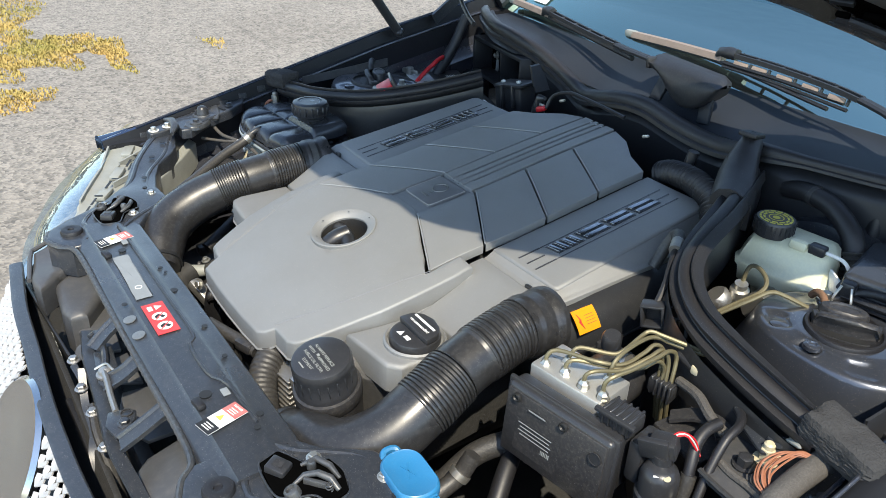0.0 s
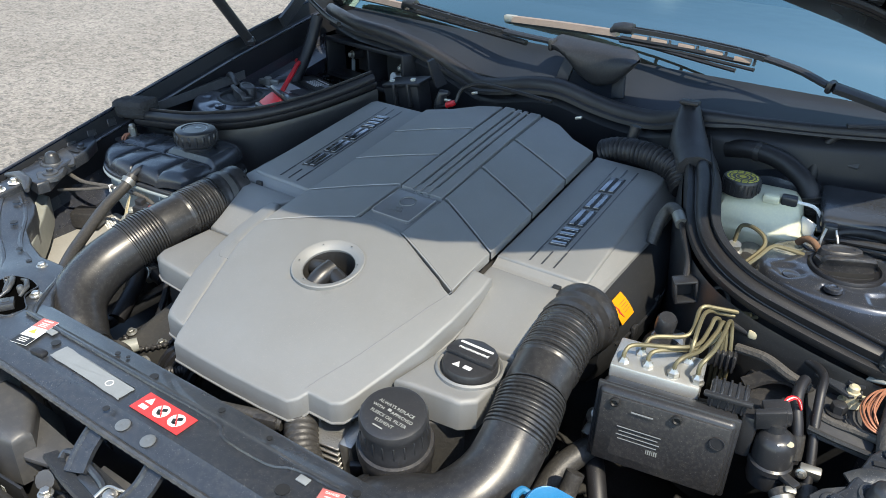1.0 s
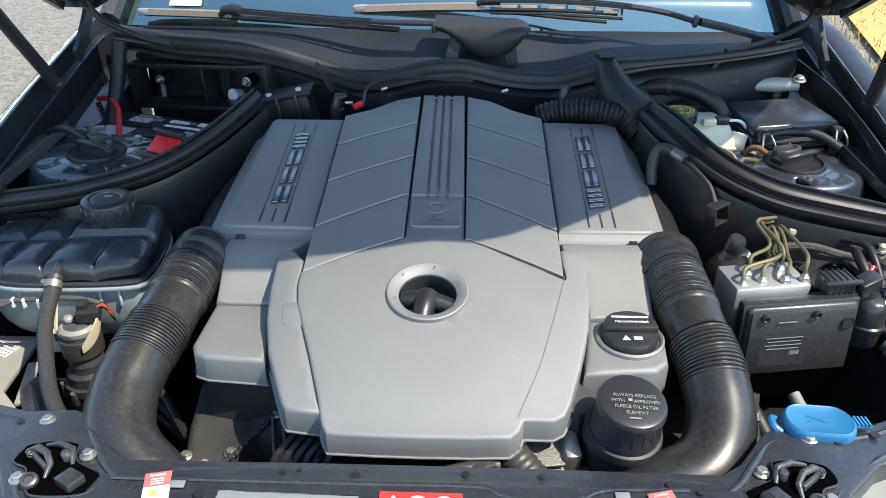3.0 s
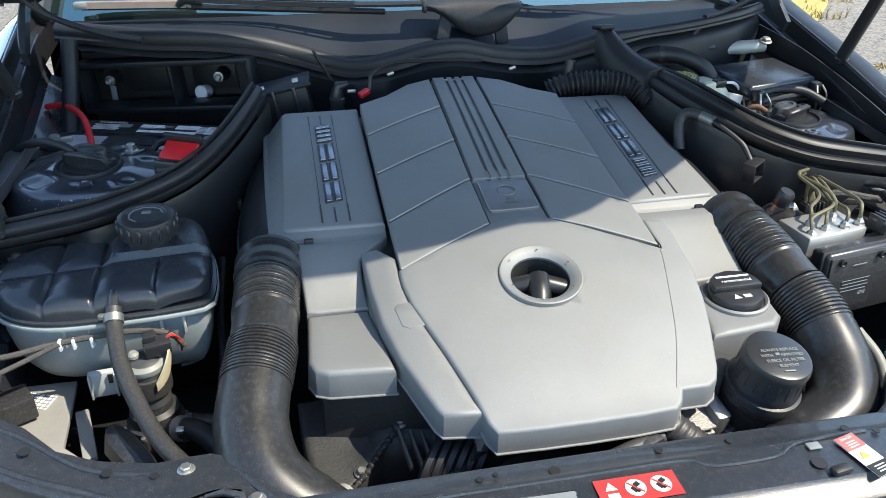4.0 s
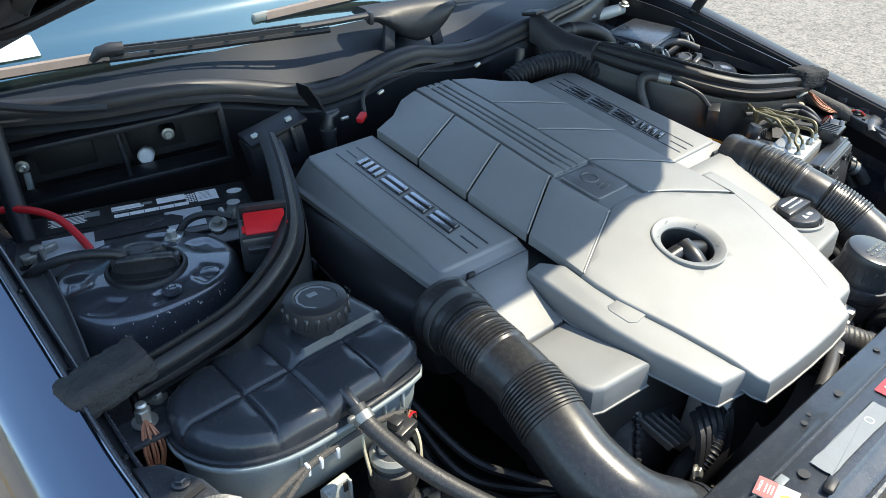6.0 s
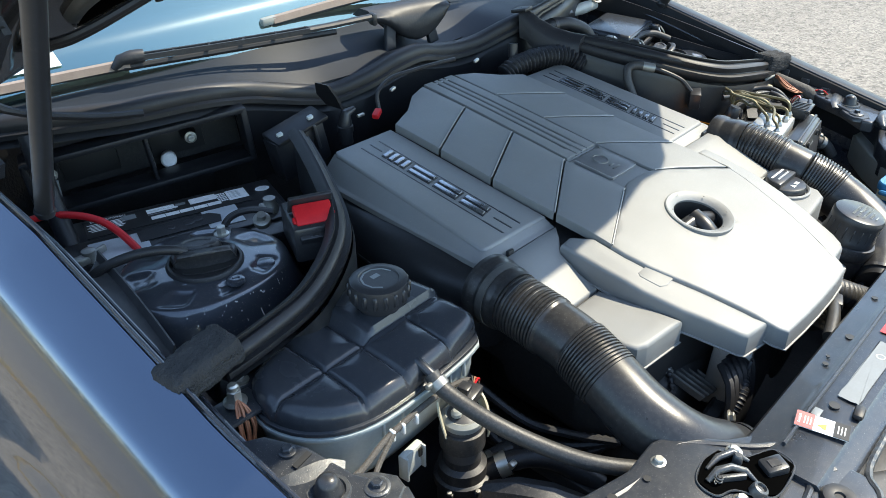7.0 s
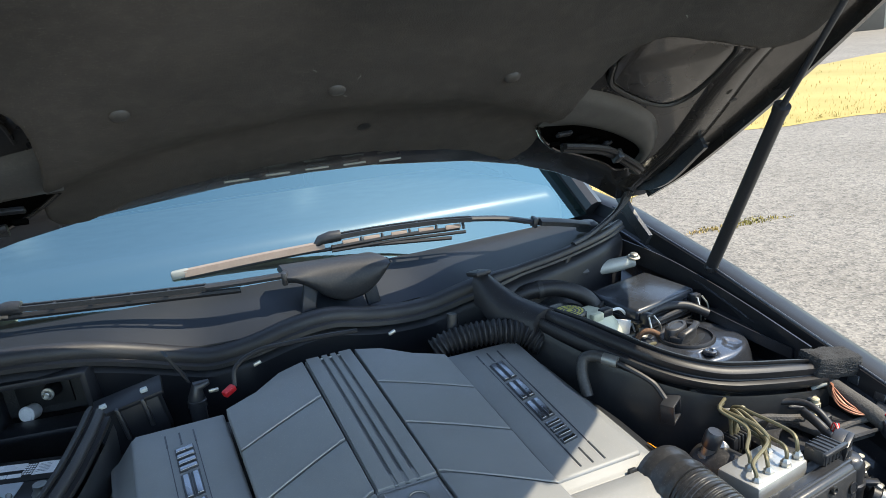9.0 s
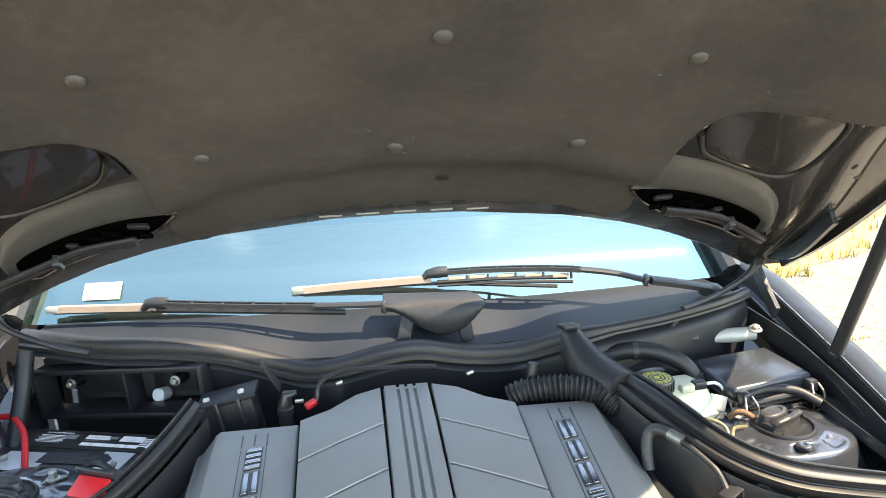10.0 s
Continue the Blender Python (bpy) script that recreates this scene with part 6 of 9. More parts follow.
for s in (-1, 1):
    fb = thing("fender_bracket", "black steel fender bracket with rubber stop and bolts", "bracket", "fender brackets")
    o = mirror_pts([(0.700, 0.0), (0.675, -0.012), (0.653, -0.05), (0.641, -0.105), (0.624, -0.133), (0.613, -0.150), (0.619, -0.168), (0.640, -0.172), (0.642, -0.225), (0.672, -0.225), (0.690, -0.17), (0.702, -0.09)], s)
    part("plate", panel_mesh([o if s < 0 else o[::-1]], lambda x, y: 0.818 + 0.12 * (y + 0.1), 0.016, 0.004, 0.02), "satin", fb)
    part("rubber_stop", revolve_mesh([(0.0145, 0), (0.0145, 0.004), (0.0125, 0.007), (0.0115, 0.013), (0.009, 0.018), (0.005, 0.0205), (0, 0.021)], 28, pose(s * 0.6715, -0.1045, 0.815)), "black_plastic", fb, "round black rubber stop")
    part("stop_plate", revolve_mesh([(0.021, -0.006), (0.0215, 0.001), (0.020, 0.0035), (0.0165, 0.0035), (0.0155, 0.001), (0, 0.001)], 30, pose(s * 0.6715, -0.1045, 0.8155)), "worn_steel", fb, "worn steel ring under the stop")
    part("ear", rings_mesh([mirror_pts([(x, y, z) for x, y in o2], s)[::-s] for z, o2 in ((0.806, shrink(EAR, -0.001)), (0.811, EAR), (0.8135, shrink(EAR, 0.002)), (0.8135, shrink(EAR, 0.012)))]), "worn_steel", fb, "worn steel ear")
    part("strap", tube(mirror_pts([(0.716, -0.068, 0.800), (0.706, -0.070, 0.817), (0.680, -0.077, 0.820), (0.655, -0.083, 0.818), (0.642, -0.092, 0.812)], s), 1.0, 14, section=[(-0.009, -0.002), (0.009, -0.002), (0.010, 0.001), (0.006, 0.004), (-0.006, 0.004), (-0.010, 0.001)]), "worn_steel", fb, "worn folded steel edge")
    part("nut_seat", revolve_mesh([(0.015, -0.008), (0.015, 0.0), (0.0125, 0.003), (0.009, 0.003), (0.008, 0.001), (0, 0.001)], 26, pose(s * 0.698, -0.108, 0.812)), "worn_steel", fb)
    bolt("bolt", s * 0.698, -0.108, 0.813, parent=fb, size=0.006, mat="satin")
    part("nut_seat", revolve_mesh([(0.013, -0.002), (0.013, 0.0015), (0.011, 0.0028), (0.009, 0.0028), (0, 0.0015)], 26, pose(s * 0.636, -0.1316, 0.8137)), "worn_steel", fb)
    bolt("bolt", s * 0.636, -0.1316, 0.815, parent=fb, size=0.006, mat="satin")
    part("wear_edge", tube(mirror_pts([(0.690, -0.180, 0.812), (0.660, -0.172, 0.815), (0.628, -0.178, 0.813), (0.612, -0.190, 0.808)], s), [0.004, 0.009, 0.009, 0.004], 4, 10), "worn_steel", fb)
    for wx, wy in ((0.657, -0.185), (0.655, -0.214)):
        w0 = part("washer", revolve_mesh([(0, 0), (0.0105, 0), (0.0105, 0.0015), (0, 0.002)], 24, pose(s * wx, wy, 0.8185 + 0.12 * (wy + 0.1))), "white", fb, "white plastic washer")
        part("washer_bolt", hex_bolt(pose(s * wx, wy, 0.820 + 0.12 * (wy + 0.1)), 0.006, 0.008, 0.006), "steel", w0)
    bolt("bolt", s * 0.672, -0.045, 0.826, parent=fb, size=0.006, mat="satin")
    part("slot", box_mesh(0.022, 0.006, 0.001, pose(s * 0.668, -0.062, 0.8245, 6, 0, 12), 0), "black_print", fb)

for s in (-1, 1):
    tp = thing("trough_plate", "black plastic trough plate beside the strut tower", "plate", "trough plates")
    run = [(-0.696, 0.31, 0.871), (-0.697, 0.25, 0.866), (-0.698, 0.19, 0.860), (-0.695, 0.13, 0.853)]
    inner = [(-0.655, 0.345, 0.874), (-0.662, 0.26, 0.865), (-0.670, 0.19, 0.857), (-0.678, 0.135, 0.852)]
    rings = []
    for p, q in zip(smooth_path(run, 16), smooth_path(inner, 16)):
        rings.append([(-s * x, y, z) for x, y, z in ((p[0], p[1], p[2]), (q[0] - 0.006, q[1], q[2]), (q[0] - 0.002, q[1], q[2] + 0.012), (q[0], q[1], q[2] + 0.012), (q[0] + 0.001, q[1], q[2] - 0.006), (p[0], p[1], p[2] - 0.008))])
    part("plate", rings_mesh(rings), "guide" if s < 0 else "black_plastic", tp)
    if s > 0:
        part("lip", rings_mesh([[(x, y, z), (x + 0.003, y, z), (x + 0.006, y, z - 0.04), (x + 0.003, y, z - 0.04)] for x, y, z in smooth_path([(0.664, 0.59, 0.950), (0.686, 0.47, 0.935), (0.692, 0.38, 0.922), (0.690, 0.25, 0.902), (0.676, 0.10, 0.880)], 20)]), "black_plastic", tp)

# earth stud with copper braid, on each side
for s, x, y, z in ((-1, -0.662, 0.058, 0.820), (1, 0.621, 0.040, 0.812)):
    es = thing("earth_stud", "zinc earth stud with brown wires", "earth stud", "earth studs")
    part("nut", hex_bolt(pose(x, y, z), 0.008, 0.013, 0.016), "ivory" if s > 0 else "steel", es)
    part("nut_cap", revolve_mesh([(0.006, 0.016), (0.006, 0.022), (0.004, 0.024), (0, 0.024)], 12, pose(x, y, z)), "ivory" if s > 0 else "steel", es)
    if s > 0:
        part("lug", box_mesh(0.026, 0.010, 0.005, pose(x + 0.016, y + 0.014, z + 0.010, 0, -10, 42), 0.002), "ivory", es)
    part("base", box_mesh(0.05, 0.04, 0.006, pose(x, y - 0.005, z - 0.006), 0.002), "satin", es)
    for k in range(6):
        part("wire", tube([(x - 0.001, y - 0.006, z + 0.006), (x + 0.002 * k - 0.008, y - 0.014 - 0.002 * (k % 3), z + 0.004 - 0.002 * (k % 2)), (x + 0.004 * k - 0.014, y - 0.026 + 0.003 * (k % 2), z - 0.018), (x + 0.002 * k - 0.010, y - 0.022, z - 0.05)] if s < 0 else [(x + 0.008, y + 0.008, z + 0.012), (x + 0.020, y + 0.020 + 0.002 * k, z + 0.018), (x + 0.034, y + 0.034 + 0.002 * k, z + 0.022), (x + 0.044, y + 0.046, z + 0.024)], 0.0016, 16, 6), "copper", es)

# ---- battery bay ----
BR = pose(-0.515, 0.41, 0, 0, 0, -17)
bat = thing("battery", "black car battery with white and grey labels, under the cowl", "battery")
part("case", box_mesh(0.315, 0.175, 0.17, BR @ pose(0, 0, 0.742), 0.005), "black_plastic", bat)
part("lid", box_mesh(0.318, 0.178, 0.014, BR @ pose(0, 0, 0.829), 0.004), "black_plastic", bat)
part("lid_ridge", box_mesh(0.30, 0.07, 0.006, BR @ pose(0, -0.02, 0.838), 0.003), "black_plastic", bat)
bl = part("top_label", box_mesh(0.235, 0.052, 0.0012, BR @ pose(-0.002, 0.052, 0.8368), 0), "black_print", bat, "black printed battery label")
for dx, dy, w, h, c in ((0.050, 0.013, 0.040, 0.017, "white_label"), (0.100, 0.004, 0.030, 0.032, "white_label"), (-0.012, 0.016, 0.040, 0.006, "white_label"), (-0.010, 0.009, 0.044, 0.0055, "white_label"), (0.017, 0.014, 0.014, 0.007, "grey_label"), (-0.012, 0.002, 0.040, 0.0012, "grey_label"), (-0.058, 0.010, 0.020, 0.014, "grey_label")):
    part("label_bar", box_mesh(w, h, 0.0004, BR @ pose(dx, 0.052 + dy, 0.8376), 0), c, bl)
for k in range(5):
    part("label_cell", box_mesh(0.0196, 0.0095, 0.0004, BR @ pose(-0.020 + 0.0205 * k, 0.052 - 0.010, 0.8376), 0), "white_label", bl)
for k in range(6):
    part("label_line", box_mesh(0.050 - 0.007 * (k % 2), 0.0014, 0.0004, BR @ pose(-0.090, 0.064 - 0.0042 * k, 0.8376), 0), "white_label", bl)
for k in range(20):
    part("label_dot", box_mesh(0.0027, 0.0034, 0.0004, BR @ pose(0.0715 + 0.0036 * (k % 4), 0.0445 + 0.0058 * (k // 4), 0.8376), 0), "white_label", bl)
part("round_label", revolve_mesh([(0, 0), (0.009, 0), (0.009, 0.0006), (0, 0.0006)], 24, BR @ pose(0.140, 0.055, 0.8367) @ Matrix.Diagonal((1.25, 0.9, 1.0, 1.0))), "white_label", bat)
part("silver_label", box_mesh(0.05, 0.055, 0.0008, BR @ pose(0.060, -0.012, 0.8418), 0), "silver_label", bat)
part("silver_label", box_mesh(0.075, 0.055, 0.0008, BR @ pose(-0.085, -0.027, 0.8418), 0), "silver_label", bat)
part("dark_field", prism_mesh([(-0.05, -0.020), (0.062, -0.016), (0.066, 0.004), (0.052, 0.016), (0.0, 0.017), (-0.05, 0.010)], 0, 0.0008, BR @ pose(-0.008, -0.010, 0.8424)), "black_plastic", bat)
for x, y, r in ((-0.005, 0.0, 0.006), (0.020, 0.002, 0.0085), (0.034, 0.005, 0.007)):
    part("vent_mark", revolve_mesh([(r, 0), (r, 0.001), (r - 0.0012, 0.0014), (0, 0.0008)], 20, BR @ pose(-0.008 + x, -0.010 + y, 0.8430)), "black_plastic", bat)
words("DANGER/POISON", 0.0062, BR @ pose(-0.085, 0.072, 0.8382), "white_print", bl)
for k in range(6):
    part("label_bar", box_mesh(0.016, 0.0006, 0.0004, BR @ pose(0.097, 0.047 + 0.004 * k, 0.8379), 0), "grey_label", bl)
part("brass_clamp", join(box_mesh(0.022, 0.014, 0.012, BR @ pose(-0.135, -0.05, 0.848, 0, 0, 20), 0.003), revolve_mesh([(0.009, 0), (0.009, 0.016), (0.006, 0.018), (0, 0.018)], 14, BR @ pose(-0.125, -0.045, 0.842)), box_mesh(0.03, 0.006, 0.010, BR @ pose(-0.115, -0.04, 0.850, 0, 0, 35), 0.002)), "clamp", bat, "tarnished brass terminal clamp")
part("terminal_clamp", revolve_mesh([(0.012, 0), (0.012, 0.012), (0.009, 0.016), (0.009, 0.024), (0, 0.024)], 18, BR @ pose(0.125, -0.03, 0.838)), "clamp", bat)
rc = thing("red_cable", "red battery cable arching to the positive terminal", "cable")
part("cable", tube([(-0.685, 0.535, 0.862), (-0.652, 0.511, 0.871), (-0.625, 0.473, 0.875), (-0.607, 0.443, 0.870), (-0.597, 0.414, 0.858), (-0.590, 0.386, 0.840), (-0.588, 0.378, 0.828)], 0.0052, 24, 10), "red", rc)
kc = thing("black_cable", "black battery cable along the strut tower", "cable")
part("cable", tube([(-0.695, 0.330, 0.855), (-0.668, 0.312, 0.879), (-0.632, 0.288, 0.893), (-0.600, 0.268, 0.893), (-0.585, 0.262, 0.885)], 0.0062, 24, 10), "rubber", kc)
part("cable", tube([(-0.50, 0.33, 0.842), (-0.478, 0.335, 0.862), (-0.455, 0.318, 0.872), (-0.43, 0.300, 0.866)], 0.005, 20, 8), "rubber", kc)
tb = thing("terminal_box", "black fuse carrier with a bright red cover", "fuse box")
tm = pose(-0.433, 0.201, 0.903) @ pose(0, 0, 0, 0, 0, -25) @ pose(0, 0, 0, 30)
part("carrier", box_mesh(0.056, 0.085, 0.05, pose(-0.428, 0.222, 0.868, 0, 0, -25), 0.005), "black_plastic", tb)
part("carrier_step", box_mesh(0.050, 0.030, 0.022, tm @ pose(0.0, -0.020, -0.018), 0.003), "black_plastic", tb)
part("carrier_wall", box_mesh(0.058, 0.006, 0.030, tm @ pose(0.0, 0.020, -0.006), 0.002), "black_plastic", tb)
part("cover", box_mesh(0.050, 0.032, 0.012, tm @ pose(0, 0, -0.006), 0.0025), "red", tb, "bright red plastic terminal cover")
part("cover_ridge", box_mesh(0.046, 0.003, 0.003, tm @ pose(0, -0.0155, -0.004), 0.001), "red", tb)
for x in (-0.026, 0.026):
    part("cover_lug", box_mesh(0.005, 0.010, 0.008, tm @ pose(x, -0.006, -0.007), 0.0015), "red", tb)
part("clip", box_mesh(0.018, 0.010, 0.008, tm @ pose(-0.004, -0.028, -0.010), 0.002), "black_plastic", tb)
part("clip_slot", box_mesh(0.010, 0.005, 0.001, tm @ pose(-0.004, -0.029, -0.0055), 0), "black_print", tb)
cl = part("cable_lug", revolve_mesh([(0.012, 0), (0.012, 0.008), (0.009, 0.010), (0.006, 0.010), (0.006, 0.018), (0, 0.018)], 18, pose(-0.450, 0.298, 0.858, 20, -15)), "clamp", tb, "tarnished cable lug")
part("lug_bolt", hex_bolt(pose(-0.438, 0.306, 0.866, -60, 20), 0.004, 0.006, 0.014), "clamp", cl)

FR = Matrix.Translation((-0.485, 0.540, 0.886)) @ pose(0, 0, 0, 0, -5, -19) @ Matrix.Translation((0, 0, -0.903))
cf = thing("cabin_filter_frame", "black plastic cabin air filter frame with empty bays", "filter frame")
for nm, sx, sy, sz, x, y, z in (("top_bar", 0.325, 0.05, 0.010, 0, 0.02, 0.944), ("bottom_bar", 0.325, 0.05, 0.010, 0, 0.02, 0.862), ("side_bar", 0.010, 0.05, 0.09, -0.16, 0.02, 0.903), ("side_bar", 0.010, 0.05, 0.09, 0.16, 0.02, 0.903), ("divider", 0.006, 0.05, 0.085, 0.01, 0.03, 0.903)):
    part(nm, box_mesh(sx, sy, sz, FR @ pose(x, y, z), 0.003), "flange_black", cf)
for x in (-0.09, 0.06):
    part("top_shelf", box_mesh(0.13, 0.03, 0.012, FR @ pose(x, 0.035, 0.957), 0.003), "flange_black", cf)
part("back_wall", box_mesh(0.32, 0.008, 0.09, FR @ pose(0, 0.085, 0.903), 0.002), "dark", cf)
for x in (-0.075, 0.06):
    part("bay_opening", box_mesh(0.085, 0.004, 0.058, FR @ pose(x, 0.079, 0.90), 0.008), "black_print", cf)
for x in (-0.132, 0.079):
    b0 = part("boss", revolve_mesh([(0.013, 0), (0.010, 0.022), (0.006, 0.023), (0, 0.024)], 18, FR @ pose(x, 0.072, 0.902, 90)), "flange_black", cf)
    part("stud", revolve_mesh([(0.0095, 0.022), (0.0095, 0.024), (0.006, 0.0245), (0.006, 0.031), (0.0045, 0.032), (0.0045, 0.028), (0, 0.028)], 18, FR @ pose(x, 0.072, 0.902, 90)), "steel", b0)
part("strap", box_mesh(0.010, 0.006, 0.04, FR @ pose(-0.132, 0.05, 0.872, 0, 6), 0.002), "grey_label", cf)
part("knob", revolve_mesh([(0.010, 0), (0.012, 0.004), (0.012, 0.020), (0.0125, 0.022), (0.0125, 0.027), (0.010, 0.030), (0, 0.030)], 24, FR @ pose(0.040, 0.078, 0.868, 78, 0, -6)), "white", cf, "white plastic plug")
part("side_pipe", tube([(-0.63, 0.555, 0.97), (-0.635, 0.53, 0.91), (-0.64, 0.50, 0.86), (-0.645, 0.46, 0.80)], 0.014, 14, 10), "flange_black", cf)

dk = thing("cable_duct", "black plastic cable duct box on the firewall with white clips", "cable duct")
part("box", box_mesh(0.092, 0.040, 0.07, pose(-0.282, 0.432, 0.876, 0, -12, -4), 0.005), "flange_black", dk)
part("lid", box_mesh(0.098, 0.046, 0.008, pose(-0.284, 0.430, 0.913, 8, -13, -4), 0.003), "flange_black", dk)
part("latch", box_mesh(0.006, 0.010, 0.050, pose(-0.296, 0.408, 0.886, 0, -12, -4), 0.002), "black_plastic", dk)
part("latch", box_mesh(0.006, 0.010, 0.044, pose(-0.262, 0.408, 0.895, 0, -12, -4), 0.002), "black_plastic", dk)
part("gusset", rings_mesh([[(-0.231, 0.440, 0.968), (-0.227, 0.414, 0.968), (-0.222, 0.414, 0.967), (-0.226, 0.440, 0.967)], [(-0.222, 0.450, 0.945), (-0.214, 0.410, 0.945), (-0.209, 0.410, 0.944), (-0.217, 0.450, 0.944)], [(-0.205, 0.450, 0.922), (-0.203, 0.412, 0.922), (-0.199, 0.412, 0.921), (-0.201, 0.450, 0.921)]]), "flange_black", dk)
for x, y, z in ((-0.318, 0.426, 0.910), (-0.262, 0.420, 0.924)):
    part("clip", box_mesh(0.010, 0.007, 0.006, pose(x, y, z, 12, -13, -8), 0.0015), "milk", dk)
sp2 = thing("sensor_plug", "black elbow sensor plug with a red locking tab", "sensor")
part("elbow", tube([(-0.194, 0.418, 0.86), (-0.194, 0.418, 0.898), (-0.191, 0.418, 0.911), (-0.180, 0.416, 0.916), (-0.174, 0.415, 0.916)], [0.012, 0.012, 0.012, 0.009, 0.004], 5, 12), "black_plastic", sp2)
part("collar", revolve_mesh([(0.0135, 0), (0.0135, 0.01), (0.011, 0.012)], 18, pose(-0.194, 0.418, 0.880)), "black_plastic", sp2)
part("pin", box_mesh(0.014, 0.005, 0.005, pose(-0.170, 0.405, 0.905), 0.001), "steel", sp2)
part("red_tab", box_mesh(0.020, 0.012, 0.010, pose(-0.151, 0.386, 0.907, 0, -20, 25), 0.003), "red", sp2, "red locking tab")
part("wire", tube([(-0.142, 0.39, 0.91), (-0.135, 0.40, 0.935), (-0.10, 0.405, 0.95), (-0.05, 0.40, 0.953), (0.0, 0.396, 0.953), (0.05, 0.395, 0.95)], 0.0035, 30, 8), "rubber", sp2)
for x, y, z in ((-0.105, 0.395, 0.935), (0.105, 0.392, 0.935)):
    part("wire_clip", box_mesh(0.012, 0.006, 0.005, pose(x, y, z, 0, -20, 0), 0.0015), "steel", sp2)
# ---- brake pressure unit ----
ABR = pose(0.458, -0.098, 0, 0, 0, 9)
ab2 = thing("brake_pressure_unit", "black control module on an aluminium valve block with olive pipes", "brake unit")
mod = part("module", box_mesh(0.146, 0.032, 0.096, ABR @ pose(0, 0, 0.781, -4), 0.007, 3), "black_plastic", ab2, "black plastic control module")
part("flange", box_mesh(0.153, 0.006, 0.102, ABR @ pose(0, -0.006, 0.781, -4), 0.0025), "black_plastic", mod)
part("face_plate", box_mesh(0.138, 0.004, 0.088, ABR @ pose(0, -0.0165, 0.7805, -4), 0.005, 2), "dusty_plastic", mod)
for x, z in ((-0.053, 0.819), (0.014, 0.820), (-0.03, 0.741), (0.055, 0.742)):
    part("screw", revolve_mesh([(0.0055, 0), (0.0055, 0.003), (0.004, 0.0035), (0.003, 0.0015), (0, 0.0015)], 14, ABR @ pose(x, -0.0175, z, 90)), "black_print", mod)
part("emblem", revolve_mesh([(0.008, 0), (0.008, 0.0012), (0.0068, 0.0012), (0.0068, 0.0004), (0, 0.0004)], 22, ABR @ pose(0.058, -0.0185, 0.805, 86)), "black_plastic", mod)
pl2 = part("data_plate", box_mesh(0.062, 0.0012, 0.044, ABR @ pose(-0.02, -0.0188, 0.770, -4), 0), "dusty_plastic", mod)
for dx, dz, w, h in ((0.0, -0.012, 0.050, 0.007), (0.017, -0.0045, 0.015, 0.006)):
    for q in range(int(w / 0.0022)):
        part("bar_code", box_mesh(0.0014 if q % 3 else 0.0009, 0.0006, h, ABR @ pose(-0.02 + dx - w / 2 + 0.0022 * q, -0.0195, 0.770 + dz, -4), 0), "lamp_grey", pl2)
for k in range(4):
    part("print_bar", box_mesh(0.048 - 0.005 * (k % 2), 0.0006, 0.0009, ABR @ pose(-0.022, -0.0195, 0.789 - 0.0055 * k, -4), 0), "grey_label", pl2)
part("print_bar", box_mesh(0.024, 0.0006, 0.0015, ABR @ pose(-0.022, -0.0188, 0.812, -4), 0), "grey_label", mod)
part("rear_housing", box_mesh(0.13, 0.03, 0.075, ABR @ pose(0.004, 0.028, 0.777), 0.006), "black_plastic", ab2)
part("valve_block", box_mesh(0.100, 0.060, 0.080, ABR @ pose(-0.022, 0.055, 0.7955), 0.003), "block", ab2, "machined aluminium valve block")
part("motor", revolve_mesh([(0.034, 0), (0.036, 0.004), (0.036, 0.06), (0.030, 0.068), (0, 0.07)], 32, ABR @ pose(-0.02, 0.085, 0.79, -90)), "dusty_plastic", ab2)
cn = part("connector", box_mesh(0.040, 0.028, 0.020, ABR @ pose(0.058, 0.024, 0.838), 0.003), "black_plastic", ab2, "black multi-pin connector")
part("lever", box_mesh(0.050, 0.007, 0.006, ABR @ pose(0.058, 0.008, 0.846), 0.002), "black_plastic", cn)
for k in range(5):
    part("connector_rib", box_mesh(0.003, 0.030, 0.022, ABR @ pose(0.042 + 0.008 * k, 0.024, 0.8385), 0.0008, 1), "black_plastic", cn)
part("loom_cover", box_mesh(0.018, 0.04, 0.055, ABR @ pose(0.084, 0.034, 0.798), 0.005), "black_plastic", cn)
